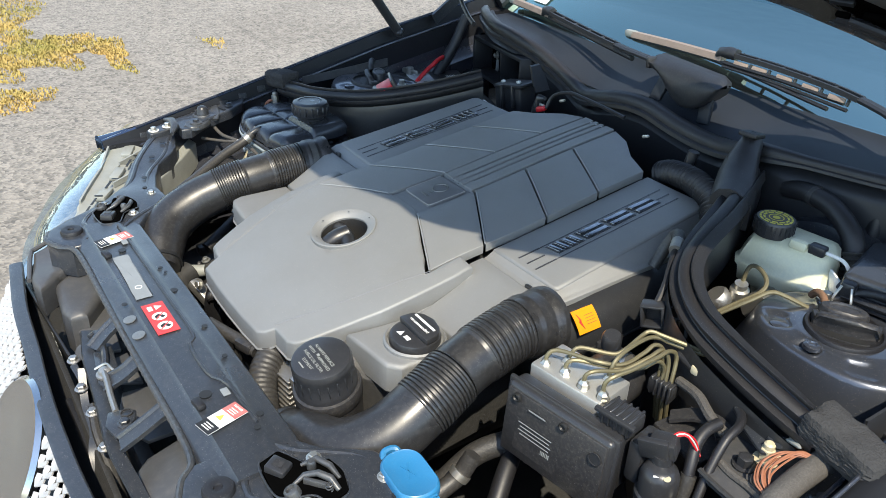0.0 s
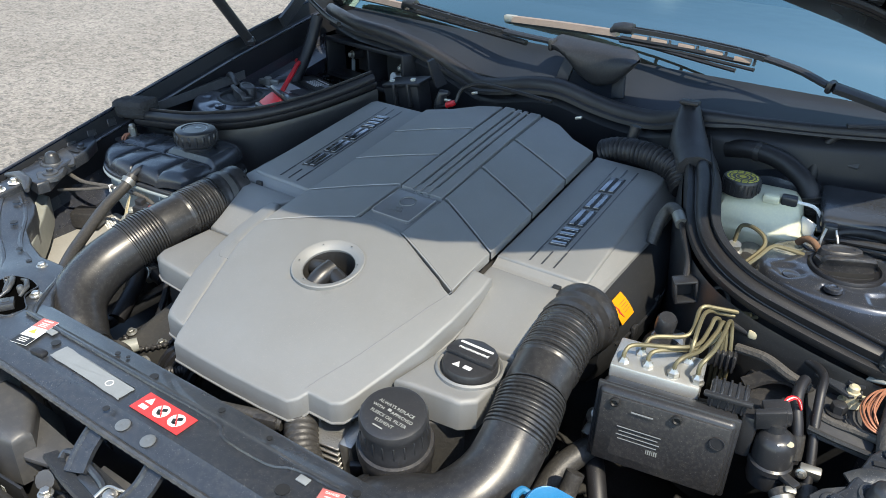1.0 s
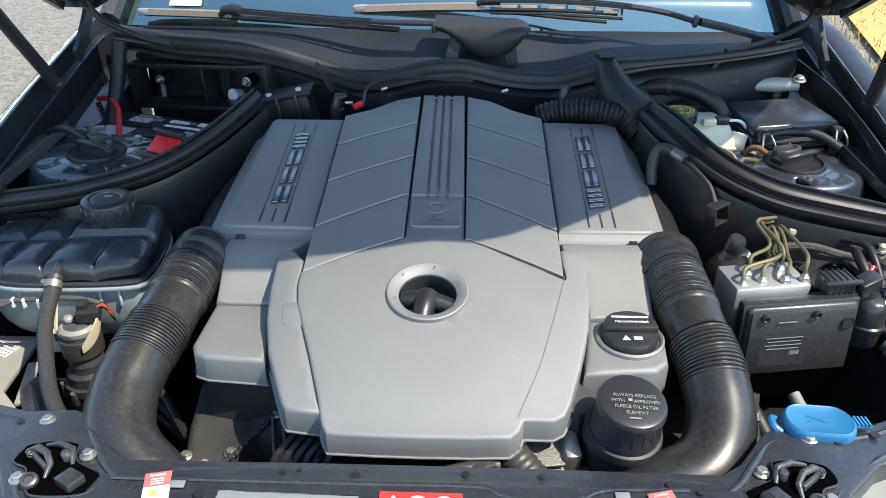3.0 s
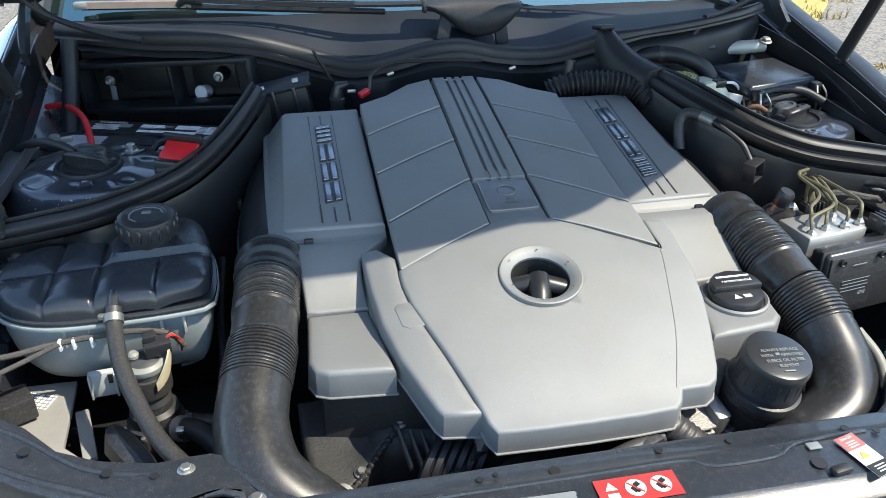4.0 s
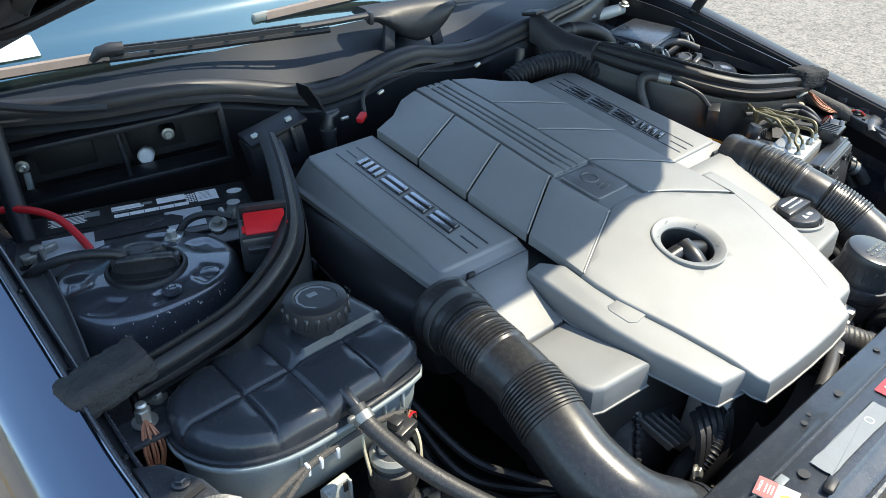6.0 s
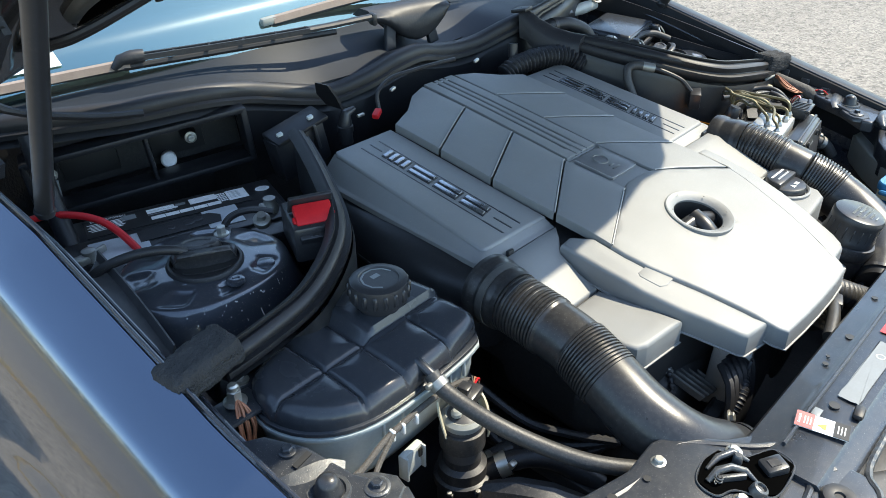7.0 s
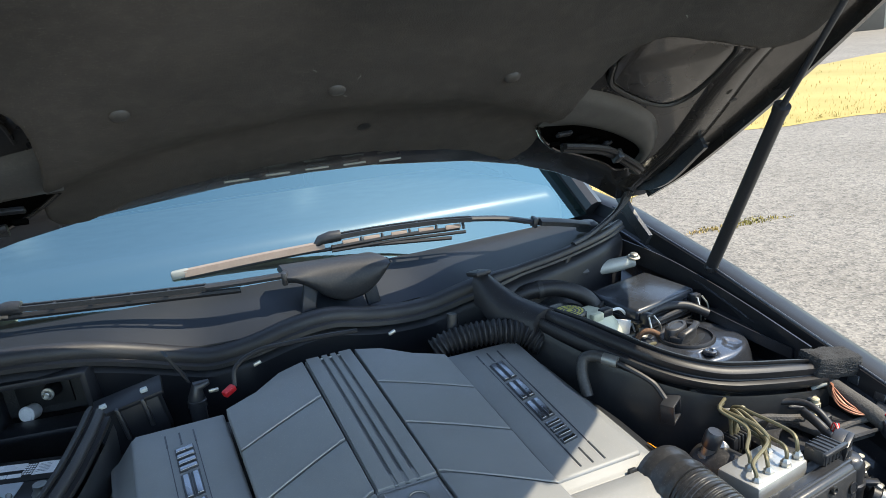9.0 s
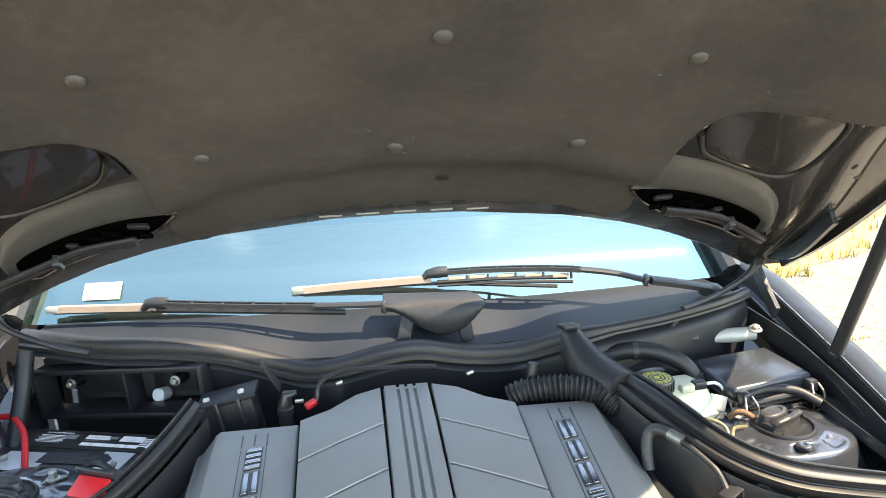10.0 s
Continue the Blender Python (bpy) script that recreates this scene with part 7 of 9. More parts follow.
PIPES = (
    [(0.394, -0.071, 0.832), (0.393, -0.069, 0.846), (0.400, -0.058, 0.853), (0.441, -0.040, 0.857), (0.458, -0.012, 0.852), (0.461, 0.018, 0.858), (0.461, 0.036, 0.863), (0.466, 0.048, 0.850), (0.468, 0.046, 0.803), (0.468, 0.055, 0.75)],
    [(0.420, -0.064, 0.834), (0.419, -0.062, 0.848), (0.426, -0.052, 0.853), (0.455, -0.018, 0.847), (0.466, 0.012, 0.842), (0.470, 0.034, 0.846), (0.473, 0.046, 0.832), (0.474, 0.044, 0.803), (0.474, 0.052, 0.75)],
    [(0.449, -0.063, 0.836), (0.450, -0.063, 0.852), (0.455, -0.052, 0.857), (0.464, -0.020, 0.851), (0.470, 0.016, 0.858), (0.470, 0.038, 0.860), (0.474, 0.050, 0.842), (0.480, 0.044, 0.803), (0.480, 0.050, 0.75)],
    [(0.475, -0.058, 0.836), (0.474, -0.057, 0.855), (0.478, -0.047, 0.863), (0.480, -0.023, 0.863), (0.478, 0.020, 0.861), (0.476, 0.044, 0.860), (0.478, 0.058, 0.846), (0.486, 0.046, 0.803), (0.484, 0.056, 0.745)],
    [(0.406, -0.048, 0.834), (0.408, -0.044, 0.850), (0.413, -0.034, 0.856), (0.440, -0.011, 0.855), (0.446, 0.003, 0.860), (0.441, 0.038, 0.865), (0.445, 0.047, 0.868), (0.456, 0.056, 0.865), (0.492, 0.082, 0.856)],
    [(0.455, -0.029, 0.832), (0.456, -0.029, 0.850), (0.455, -0.020, 0.861), (0.452, 0.0, 0.865), (0.448, 0.036, 0.864), (0.452, 0.053, 0.861), (0.461, 0.064, 0.855), (0.490, 0.080, 0.852), (0.499, 0.086, 0.853)],
)
for q in PIPES:
    base = Vector(q[0]) - Vector((0, 0, 0.002))
    part("pipe_nut", join(revolve_mesh([(0.0066, 0), (0.0066, 0.007), (0.0045, 0.009), (0.0033, 0.012), (0, 0.012)], 6, Matrix.Translation(base)), revolve_mesh([(0.008, 0), (0.008, 0.002), (0, 0.002)], 16, Matrix.Translation(base))), "steel", ab2, "", 25)
    part("brake_pipe", tube(q, 0.0026, 64, 8), "pipe_olive", ab2, "olive plated brake pipe")
part("holder_body", box_mesh(0.034, 0.018, 0.020, pose(0.477, 0.046, 0.808, 0, 0, 10), 0.003), "black_plastic", ab2)
for k in range(5):
    part("holder_tooth", box_mesh(0.0035, 0.022, 0.024, pose(0.464 + 0.0068 * k, 0.046, 0.808, 0, 0, 10), 0.001, 1), "black_plastic", ab2)
cv = thing("charge_valve", "black knurled service valve cap on a steel fitting", "valve")
part("fitting", revolve_mesh([(0.012, 0), (0.012, 0.018), (0.009, 0.02), (0.009, 0.035), (0, 0.035)], 14, pose(0.402, 0.03, 0.80, 12, 10)), "cast", cv)
part("cap", revolve_mesh([(0.012, 0.033), (0.0125, 0.036), (0.0125, 0.052), (0.010, 0.056), (0, 0.056)], 12, pose(0.402, 0.03, 0.80, 12, 10)), "black_plastic", cv)
part("silver_boot", tube([(0.40, 0.02, 0.79), (0.415, 0.025, 0.81), (0.435, 0.03, 0.82)], 0.013, 10, 12), "cast", cv, "crinkled silver heat boot")

# ---- purge pump and pipes beside the unit ----
pp = thing("purge_valve", "black round purge valve with red and white wires", "valve")
part("body", revolve_mesh([(0.0, 0.745), (0.024, 0.745), (0.027, 0.752), (0.027, 0.768), (0.029, 0.769), (0.029, 0.775), (0.026, 0.777), (0.026, 0.800), (0.022, 0.808), (0.015, 0.812), (0, 0.813)], 30, pose(0.568, -0.060, 0.0) @ Matrix.Diagonal((0.8, 0.8, 1.0, 1.0))), "black_plastic", pp)
part("neck", revolve_mesh([(0.012, 0.812), (0.012, 0.822), (0, 0.822)], 18, pose(0.562, -0.054, 0)), "black_plastic", pp)
part("connector", box_mesh(0.028, 0.022, 0.022, pose(0.560, -0.052, 0.830, 10, -12, 24), 0.003), "black_plastic", pp)
part("connector_lip", box_mesh(0.032, 0.008, 0.026, pose(0.557, -0.064, 0.829, 10, -12, 24), 0.002), "black_plastic", pp)
part("print_bar", box_mesh(0.008, 0.002, 0.0005, pose(0.574, -0.074, 0.8095, 8, 0, 50), 0), "white_print", pp)
part("dot_label", revolve_mesh([(0, 0), (0.004, 0), (0.004, 0.0006), (0, 0.0006)], 14, pose(0.582, -0.068, 0.8095, 10)), "ivory", pp)
for k, c in enumerate(("red", "milk", "red")):
    part("wire", tube([(0.562, -0.048, 0.840), (0.566 + 0.003 * k, -0.038, 0.846), (0.576, -0.026 - 0.003 * k, 0.838), (0.582, -0.018, 0.815)], 0.0010, 12, 6), c, pp)
part("lug", box_mesh(0.022, 0.012, 0.006, pose(0.592, -0.078, 0.772, 0, 0, -30), 0.002), "black_plastic", pp)
part("spigot", tube([(0.585, -0.085, 0.76), (0.598, -0.10, 0.752), (0.606, -0.115, 0.73)], 0.011, 10, 12), "hose", pp)
part("clamp", tube_mesh([(0.590, -0.091, 0.758), (0.595, -0.097, 0.754)], 0.0135, 14), "clamp", pp)
part("clamp_ear", box_mesh(0.012, 0.008, 0.010, pose(0.596, -0.088, 0.768, 20, 0, 20), 0.002), "clamp", pp)
vp = thing("vapour_pipe", "black plastic vapour pipes crossing the wing", "pipe")
part("pipe", tube([(0.470, 0.072, 0.842), (0.504, 0.067, 0.838), (0.545, 0.066, 0.834), (0.575, 0.050, 0.838), (0.589, 0.030, 0.840), (0.592, 0.006, 0.834), (0.597, -0.020, 0.810), (0.605, -0.045, 0.780), (0.610, -0.065, 0.752)], 0.0052, 50, 10), "rubber", vp)
part("pipe", tube([(0.573, 0.018, 0.836), (0.571, 0.0, 0.834), (0.574, -0.018, 0.824), (0.584, -0.035, 0.80), (0.588, -0.045, 0.77)], 0.0066, 24, 10), "rubber", vp)
part("pipe_cuff", tube([(0.584, -0.034, 0.800), (0.586, -0.038, 0.790), (0.588, -0.043, 0.775)], 0.0085, 8, 12), "hose", vp)
part("white_clip", box_mesh(0.016, 0.012, 0.012, pose(0.504, 0.067, 0.841, 0, 0, 4), 0.003), "ivory", vp)
part("clamp", box_mesh(0.022, 0.010, 0.018, pose(0.607, -0.052, 0.772, 20, 0, 8), 0.002), "clamp", vp)
part("clamp_screw", hex_bolt(pose(0.600, -0.060, 0.773, 80), 0.004, 0.006, 0.004), "steel", vp)
part("lower_hose", tube([(0.609, -0.058, 0.760), (0.612, -0.075, 0.742), (0.613, -0.095, 0.71)], 0.0105, 12, 12), "hose", vp)
part("loom_run", tube([(0.49, 0.055, 0.822), (0.525, 0.045, 0.828), (0.555, 0.030, 0.826), (0.58, 0.025, 0.822)], 0.006, 20, 8), "cloth", vp)
sh = thing("wing_tray", "grimy black tray and brackets by the wing", "tray")
part("tray", prism_mesh([(0.592, -0.030), (0.655, -0.035), (0.662, 0.06), (0.60, 0.075), (0.575, 0.045)], 0.800, 0.810, None, 0.003), "guide", sh)
part("tray_edge", tube([(0.592, -0.030, 0.811), (0.620, -0.034, 0.811), (0.655, -0.036, 0.811)], 0.003, 10, 6), "dark", sh)
part("tab", prism_mesh([(0.0, -0.016), (0.045, -0.012), (0.052, 0.0), (0.045, 0.012), (0.0, 0.014)], 0, 0.005, pose(0.585, 0.062, 0.826, 6, 4, -28), 0.002), "satin", sh)
part("tab_bead", revolve_mesh([(0.011, 0), (0.010, 0.003), (0.006, 0.003), (0.005, 0.001), (0, 0.001)], 20, pose(0.622, 0.052, 0.832)), "satin", sh)
part("fin", prism_mesh([(0, -0.006), (0.022, -0.003), (0.024, 0.0), (0.0, 0.005)], 0, 0.003, pose(0.632, 0.058, 0.840, 20, -20, -35), 0.0008), "lamp_grey", sh)
part("ledge", prism_mesh([(0.505, 0.0), (0.575, -0.01), (0.585, 0.03), (0.57, 0.06), (0.51, 0.065)], 0.786, 0.796, None, 0.003), "dusty_plastic", sh)
part("bracket", tube([(0.512, 0.02, 0.800), (0.535, 0.035, 0.812), (0.560, 0.040, 0.815), (0.578, 0.030, 0.812)], 1.0, 14, section=[(-0.010, -0.002), (0.010, -0.002), (0.010, 0.002), (-0.010, 0.002)]), "dusty_plastic", sh)
part("black_bolt", hex_bolt(pose(0.613, 0.015, 0.811), 0.0085, 0.0125, 0.012), "black_plastic", sh)
part("taped_loom", tube([(0.672, 0.092, 0.842), (0.668, 0.060, 0.838), (0.666, 0.020, 0.832), (0.666, -0.015, 0.826), (0.672, -0.05, 0.81)], [0.0135, 0.0135, 0.013, 0.0125, 0.012], 5, 12), "cloth", sh, "grey taped loom", 60)
part("side_loom", tube([(0.668, -0.018, 0.818), (0.640, -0.010, 0.814), (0.615, -0.008, 0.812), (0.598, -0.004, 0.812)], 0.0048, 20, 8), "cloth", sh)
for k in range(8):
    j, h = 0.0014 * (k - 3.5), 0.004 * math.sin(2.4 * k)
    part("copper_wire", tube([(0.664, 0.048 + 0.3 * j, 0.843 + 0.4 * h), (0.653, 0.040 + 0.5 * j, 0.846 + 0.6 * h), (0.643 + j, 0.026, 0.842 + h), (0.639 + 1.5 * j, 0.008, 0.834 + h), (0.646 + j, -0.006 + 1.2 * j, 0.828 + 0.8 * h), (0.657, -0.010 + j, 0.824), (0.668, -0.006, 0.822)], 0.0011, 26, 6), "copper", sh)
for k, c in enumerate(("red", "yellow_print", "copper", "red")):
    part("loose_wire", tube([(0.668 + 0.002 * k, -0.036, 0.830), (0.672 + 0.002 * k, -0.05, 0.832 - 0.002 * k), (0.678, -0.066, 0.818)], 0.0013, 10, 6), c, sh)
part("floor_sheet", box_mesh(0.20, 0.22, 0.01, pose(0.55, -0.18, 0.62, 6, 0, 0), 0.003), "duct", sh)

# ---- brake fluid reservoir ----
bv = thing("brake_reservoir", "yellowed brake fluid reservoir with a black printed cap", "reservoir")
body = [(-0.060, -0.034), (0.040, -0.040), (0.058, -0.032), (0.064, 0.0), (0.056, 0.032), (-0.05, 0.034), (-0.066, 0.01), (-0.068, -0.018)]
RV = pose(0.432, 0.343, -0.011, 0, 0, 8)
part("body", rings_mesh([[tuple(RV @ Vector((x * k, y * k - d, z))) for x, y in body] for z, k, d in ((0.838, 0.80, 0.002), (0.842, 0.92, 0.002), (0.862, 0.97, 0.001), (0.866, 1.04, 0.0), (0.872, 1.05, 0.0), (0.875, 0.98, 0.0), (0.888, 0.94, -0.002), (0.898, 0.90, -0.006), (0.908, 0.84, -0.010), (0.914, 0.74, -0.012), (0.917, 0.62, -0.012))]), "tank_cream", bv, "yellowed translucent tank", 50)
part("belly", rings_mesh([[tuple(RV @ Vector((x * k + 0.004, y * k, z))) for x, y in body] for z, k in ((0.80, 0.5), (0.82, 0.62), (0.842, 0.72))]), "tank_cream", bv)
part("neck", revolve_mesh([(0.02, 0.90), (0.02, 0.918)], 24, RV @ pose(-0.035, 0.0, 0)), "tank_cream", bv)
cp2 = part("cap", revolve_mesh([(0.0265, 0.912), (0.027, 0.916), (0.027, 0.932), (0.0255, 0.935), (0, 0.935)], 40, RV @ pose(-0.035, 0.0, 0)), "black_plastic", bv, "black ribbed cap with yellow print")
for k in range(24):
    a = 15 * k
    part("knurl", box_mesh(0.002, 0.003, 0.016, RV @ pose(-0.035 + 0.027 * math.cos(radians(a)), 0.027 * math.sin(radians(a)), 0.924, 0, 0, a), 0), "black_plastic", cp2)
for r0, num in ((0.021, 14), (0.016, 10)):
    for k in range(num):
        a = 360 / num * k
        part("print_mark", box_mesh(0.0028, 2 * math.pi * r0 / num * 0.75, 0.0004, RV @ pose(-0.035 + r0 * math.cos(radians(a)), r0 * math.sin(radians(a)), 0.9353, 0, 0, a), 0), "yellow_print", cp2)
part("print_ring", revolve_mesh([(0.009, 0.9354), (0.0105, 0.9356), (0.0105, 0.9354)], 24, RV @ pose(-0.035, 0, 0)), "yellow_print", cp2)
part("print_ring", revolve_mesh([(0, 0.9354), (0.005, 0.9354), (0.005, 0.9357), (0, 0.9357)], 18, RV @ pose(-0.035, 0, 0)), "yellow_print", cp2)
part("level_switch", box_mesh(0.024, 0.014, 0.014, RV @ pose(0.010, -0.016, 0.917), 0.004), "tank_cream", bv)
part("plug", box_mesh(0.022, 0.016, 0.014, RV @ pose(0.034, -0.012, 0.918), 0.003), "black_plastic", bv)
part("tag", box_mesh(0.026, 0.003, 0.052, RV @ pose(0.066, -0.018, 0.872, 4, 6, -40), 0.0006), "white_label", bv, "white paper tag")
part("wire", tube([RV @ Vector((0.044, -0.012, 0.918)), RV @ Vector((0.072, -0.010, 0.912)), RV @ Vector((0.088, -0.02, 0.885)), RV @ Vector((0.092, -0.035, 0.85))], 0.0026, 18, 8), "white", bv)
part("master_cylinder", tube([(0.43, 0.41, 0.82), (0.435, 0.34, 0.82), (0.44, 0.27, 0.82)], 0.022, 10, 16), "cast", bv)
part("fitting", revolve_mesh([(0.013, 0), (0.013, 0.02), (0.009, 0.022), (0.009, 0.03), (0, 0.03)], 12, pose(0.422, 0.250, 0.832, 8, 6)), "steel", bv)
part("round_valve", revolve_mesh([(0.016, 0), (0.017, 0.004), (0.017, 0.014), (0.014, 0.018), (0, 0.018)], 22, pose(0.412, 0.232, 0.828, 30, -30)), "cast", bv)
part("brake_pipe", tube([(0.422, 0.252, 0.856), (0.424, 0.254, 0.880), (0.430, 0.256, 0.888), (0.446, 0.250, 0.890), (0.462, 0.240, 0.884), (0.464, 0.226, 0.874), (0.448, 0.200, 0.856), (0.436, 0.18, 0.842)], 0.003, 40, 8), "pipe_olive", bv)
part("brake_pipe", tube([(0.442, 0.185, 0.845), (0.462, 0.210, 0.866), (0.474, 0.232, 0.878), (0.486, 0.244, 0.876), (0.512, 0.262, 0.866)], 0.003, 24, 8), "pipe_olive", bv)
part("copper_end", tube([(0.498, 0.290, 0.868), (0.506, 0.286, 0.878), (0.517, 0.280, 0.880), (0.528, 0.272, 0.874)], 0.0048, 14, 12), "rust", bv)
part("tower_cable", tube([(0.52, 0.30, 0.870), (0.545, 0.322, 0.886), (0.585, 0.328, 0.892), (0.625, 0.318, 0.890), (0.655, 0.295, 0.876)], 0.0075, 26, 10), "rubber", bv)
bt = thing("booster_hose", "black servo hose with a ribbed end", "hose")
part("hose_body", tube([(0.345, 0.440, 0.925), (0.385, 0.432, 0.934), (0.43, 0.420, 0.932), (0.470, 0.405, 0.915), (0.490, 0.395, 0.890)], 0.0145, 30, 16), "rubber", bt)
part("hose_clamp", tube_mesh([(0.392, 0.431, 0.934), (0.400, 0.429, 0.934)], 0.016, 16), "dusty_plastic", bt)
bp2 = smooth_path([(0.488, 0.396, 0.895), (0.496, 0.388, 0.875), (0.498, 0.378, 0.85)], 60)
part("ribbed_end", tube_mesh(bp2, 0.016 + 0.0018 * np.sin(np.linspace(0, 40, 60)), 18), "hose", bt)
part("hose_body", tube([(0.455, 0.495, 0.965), (0.465, 0.480, 0.950), (0.470, 0.470, 0.92), (0.472, 0.462, 0.88)], 0.011, 20, 12), "rubber", bt)
part("servo", revolve_mesh([(0.10, 0), (0.11, 0.03), (0.10, 0.06), (0.04, 0.08), (0, 0.08)], 36, pose(0.43, 0.49, 0.80, 90, 0, 0)), "satin", bt)

# ---- fuse box and linkage ----
FB = pose(0.583, 0.383, 0.004, 0, 0, 12)
fx = thing("fuse_box", "dusty black fuse box with wire bail clips", "fuse box")
part("case", box_mesh(0.138, 0.112, 0.07, FB @ pose(0, 0, 0.845), 0.006), "black_plastic", fx)
part("lid", box_mesh(0.158, 0.116, 0.024, FB @ pose(0, 0.004, 0.892, 3), 0.008, 3), "tank_black", fx, "water-spotted black lid")
part("lid_rim", box_mesh(0.164, 0.122, 0.005, FB @ pose(0, 0.004, 0.882, 3), 0.002), "black_plastic", fx)
part("latch_bar", tube([FB @ Vector((-0.07, -0.066, 0.876)), FB @ Vector((0.0, -0.068, 0.878)), FB @ Vector((0.07, -0.066, 0.876))], 0.005, 10, 8), "rubber", fx)
for k in range(3):
    part("front_rib", box_mesh(0.118, 0.010, 0.006, FB @ pose(0, -0.062, 0.868 - 0.013 * k), 0.0025), "black_plastic", fx)
for x in (-0.066, 0.066):
    part("hinge_block", box_mesh(0.018, 0.018, 0.022, FB @ pose(x, -0.062, 0.885), 0.004), "black_plastic", fx)
    part("bail_clip", tube([FB @ Vector((x - 0.006, -0.072, 0.892)), FB @ Vector((x - 0.01, -0.082, 0.872)), FB @ Vector((x - 0.004, -0.080, 0.848)), FB @ Vector((x + 0.008, -0.080, 0.85)), FB @ Vector((x + 0.012, -0.082, 0.874)), FB @ Vector((x + 0.006, -0.072, 0.892))], 0.0018, 24, 6), "steel", fx, "bent wire bail")
wl = thing("wiper_linkage", "pale cast wiper linkage arm with a bolt", "linkage")
part("arm", tube([(0.47, 0.520, 0.905), (0.53, 0.511, 0.911), (0.59, 0.503, 0.917), (0.618, 0.499, 0.920), (0.648, 0.494, 0.922)], [0.007, 0.0075, 0.009, 0.014, 0.012], 5, 12), "wl_pale", wl)
part("bolt", hex_bolt(pose(0.645, 0.488, 0.932, 14), 0.008, 0.012, 0.007), "steel", wl)
part("shield", box_mesh(0.10, 0.05, 0.006, pose(0.485, 0.500, 0.940, 34, 0, -8), 0.002), "guide", wl)
part("cable_run", tube([(0.470, 0.470, 0.93), (0.480, 0.475, 0.955), (0.50, 0.482, 0.972), (0.56, 0.510, 0.985)], 0.006, 20, 10), "rubber", wl)

# ---- small lines on the brake bay wall ----
bh = thing("braided_hose", "braided hose with crimped steel end and thin pipe", "hose")
part("braid", tube([(0.326, 0.185, 0.855), (0.328, 0.202, 0.885), (0.335, 0.208, 0.903), (0.346, 0.200, 0.909), (0.356, 0.187, 0.908)], 0.0085, 30, 12), "hose", bh)
part("crimp", tube([(0.355, 0.188, 0.908), (0.367, 0.169, 0.905)], 0.0088, 4, 12), "clamp", bh)
part("pipe", tube([(0.366, 0.170, 0.905), (0.378, 0.150, 0.898), (0.394, 0.125, 0.885), (0.400, 0.110, 0.870), (0.402, 0.100, 0.86)], 0.0042, 24, 8), "rubber", bh)
CB = pose(0.405, 0.098, 0.852, 0, -10, 30)
part("clip_block", join(box_mesh(0.030, 0.020, 0.004, CB @ pose(0, 0, 0.014), 0.0015), box_mesh(0.030, 0.020, 0.004, CB @ pose(0, 0, -0.014), 0.0015), box_mesh(0.004, 0.020, 0.030, CB @ pose(-0.013, 0, 0), 0.0015), box_mesh(0.004, 0.020, 0.030, CB @ pose(0.013, 0, 0), 0.0015), box_mesh(0.028, 0.004, 0.028, CB @ pose(0, 0.008, 0), 0.001)), "black_plastic", bh)
part("pipe", tube([(0.43, 0.10, 0.858), (0.45, 0.105, 0.866), (0.465, 0.085, 0.855), (0.47, 0.07, 0.85)], 0.003, 18, 8), "hose", bh)
cr = thing("corrugated_hose", "black corrugated hose behind the engine cover", "hose")
q = smooth_path([(0.165, 0.372, 0.895), (0.195, 0.366, 0.908), (0.25, 0.350, 0.916), (0.30, 0.328, 0.912), (0.325, 0.305, 0.895)], 150)
part("hose_body", tube_mesh(q, 0.019 + 0.0022 * np.sin(np.linspace(0, 2 * np.pi * 22, 150)), 18), "rubber", cr, "", 60)
part("sensor", tube([(0.205, 0.385, 0.92), (0.208, 0.388, 0.945)], 0.009, 4, 12), "black_plastic", cr)

# ---- washer filler ----
wc = thing("washer_filler", "bright blue hinged washer cap on a milky neck", "washer cap")
WM = Matrix.Translation((0.421, -0.276, 0)) @ pose(0, 0, 0, 0, 0, -4)
oval = [(0.024 * math.copysign(abs(math.cos(a)) ** 0.75, math.cos(a)) + 0.012 * math.copysign(1, math.cos(a)), 0.0235 * math.sin(a)) for a in np.linspace(0.0001, 2 * math.pi, 48, endpoint=False)]
part("neck", rings_mesh([[tuple(WM @ Vector((x * k, y * k, z))) for x, y in oval] for z, k in ((0.70, 0.80), (0.765, 0.84), (0.768, 0.95), (0.7835, 0.96))]), "tank_cream", wc, "milky filler neck", 50)
part("collar", rings_mesh([[tuple(WM @ Vector((x * k, y * k, z))) for x, y in oval] for z, k in ((0.757, 0.86), (0.757, 1.02), (0.766, 1.03), (0.768, 0.92))]), "blue", wc, "", 50)
part("cap", rings_mesh([[tuple(WM @ Vector((x * k, y * k, z))) for x, y in oval] for z, k in ((0.783, 0.94), (0.783, 1.03), (0.790, 1.035), (0.794, 1.0), (0.7955, 0.94), (0.7945, 0.90), (0.7940, 0.1))]), "blue", wc, "bright blue cap", 50)
part("tab", box_mesh(0.020, 0.013, 0.006, WM @ pose(0.045, 0.004, 0.789, 0, 6, 8), 0.0025), "blue", wc)
for k in range(4):
    part("tab_ridge", box_mesh(0.0022, 0.014, 0.0022, WM @ pose(0.039 + 0.004 * k, 0.004, 0.7925, 0, 6, 8), 0), "blue", wc)
part("hinge", tube([WM @ Vector(p) for p in ((-0.040, -0.010, 0.782), (-0.047, -0.006, 0.786), (-0.047, 0.006, 0.786), (-0.040, 0.010, 0.782))], 0.0042, 14, 8), "blue", wc)
for a in (24, -24):
    part("wiper_mark", box_mesh(0.022, 0.001, 0.0008, WM @ pose(-0.003, 0.0, 0.7945, 0, 0, a), 0), "blue", wc)
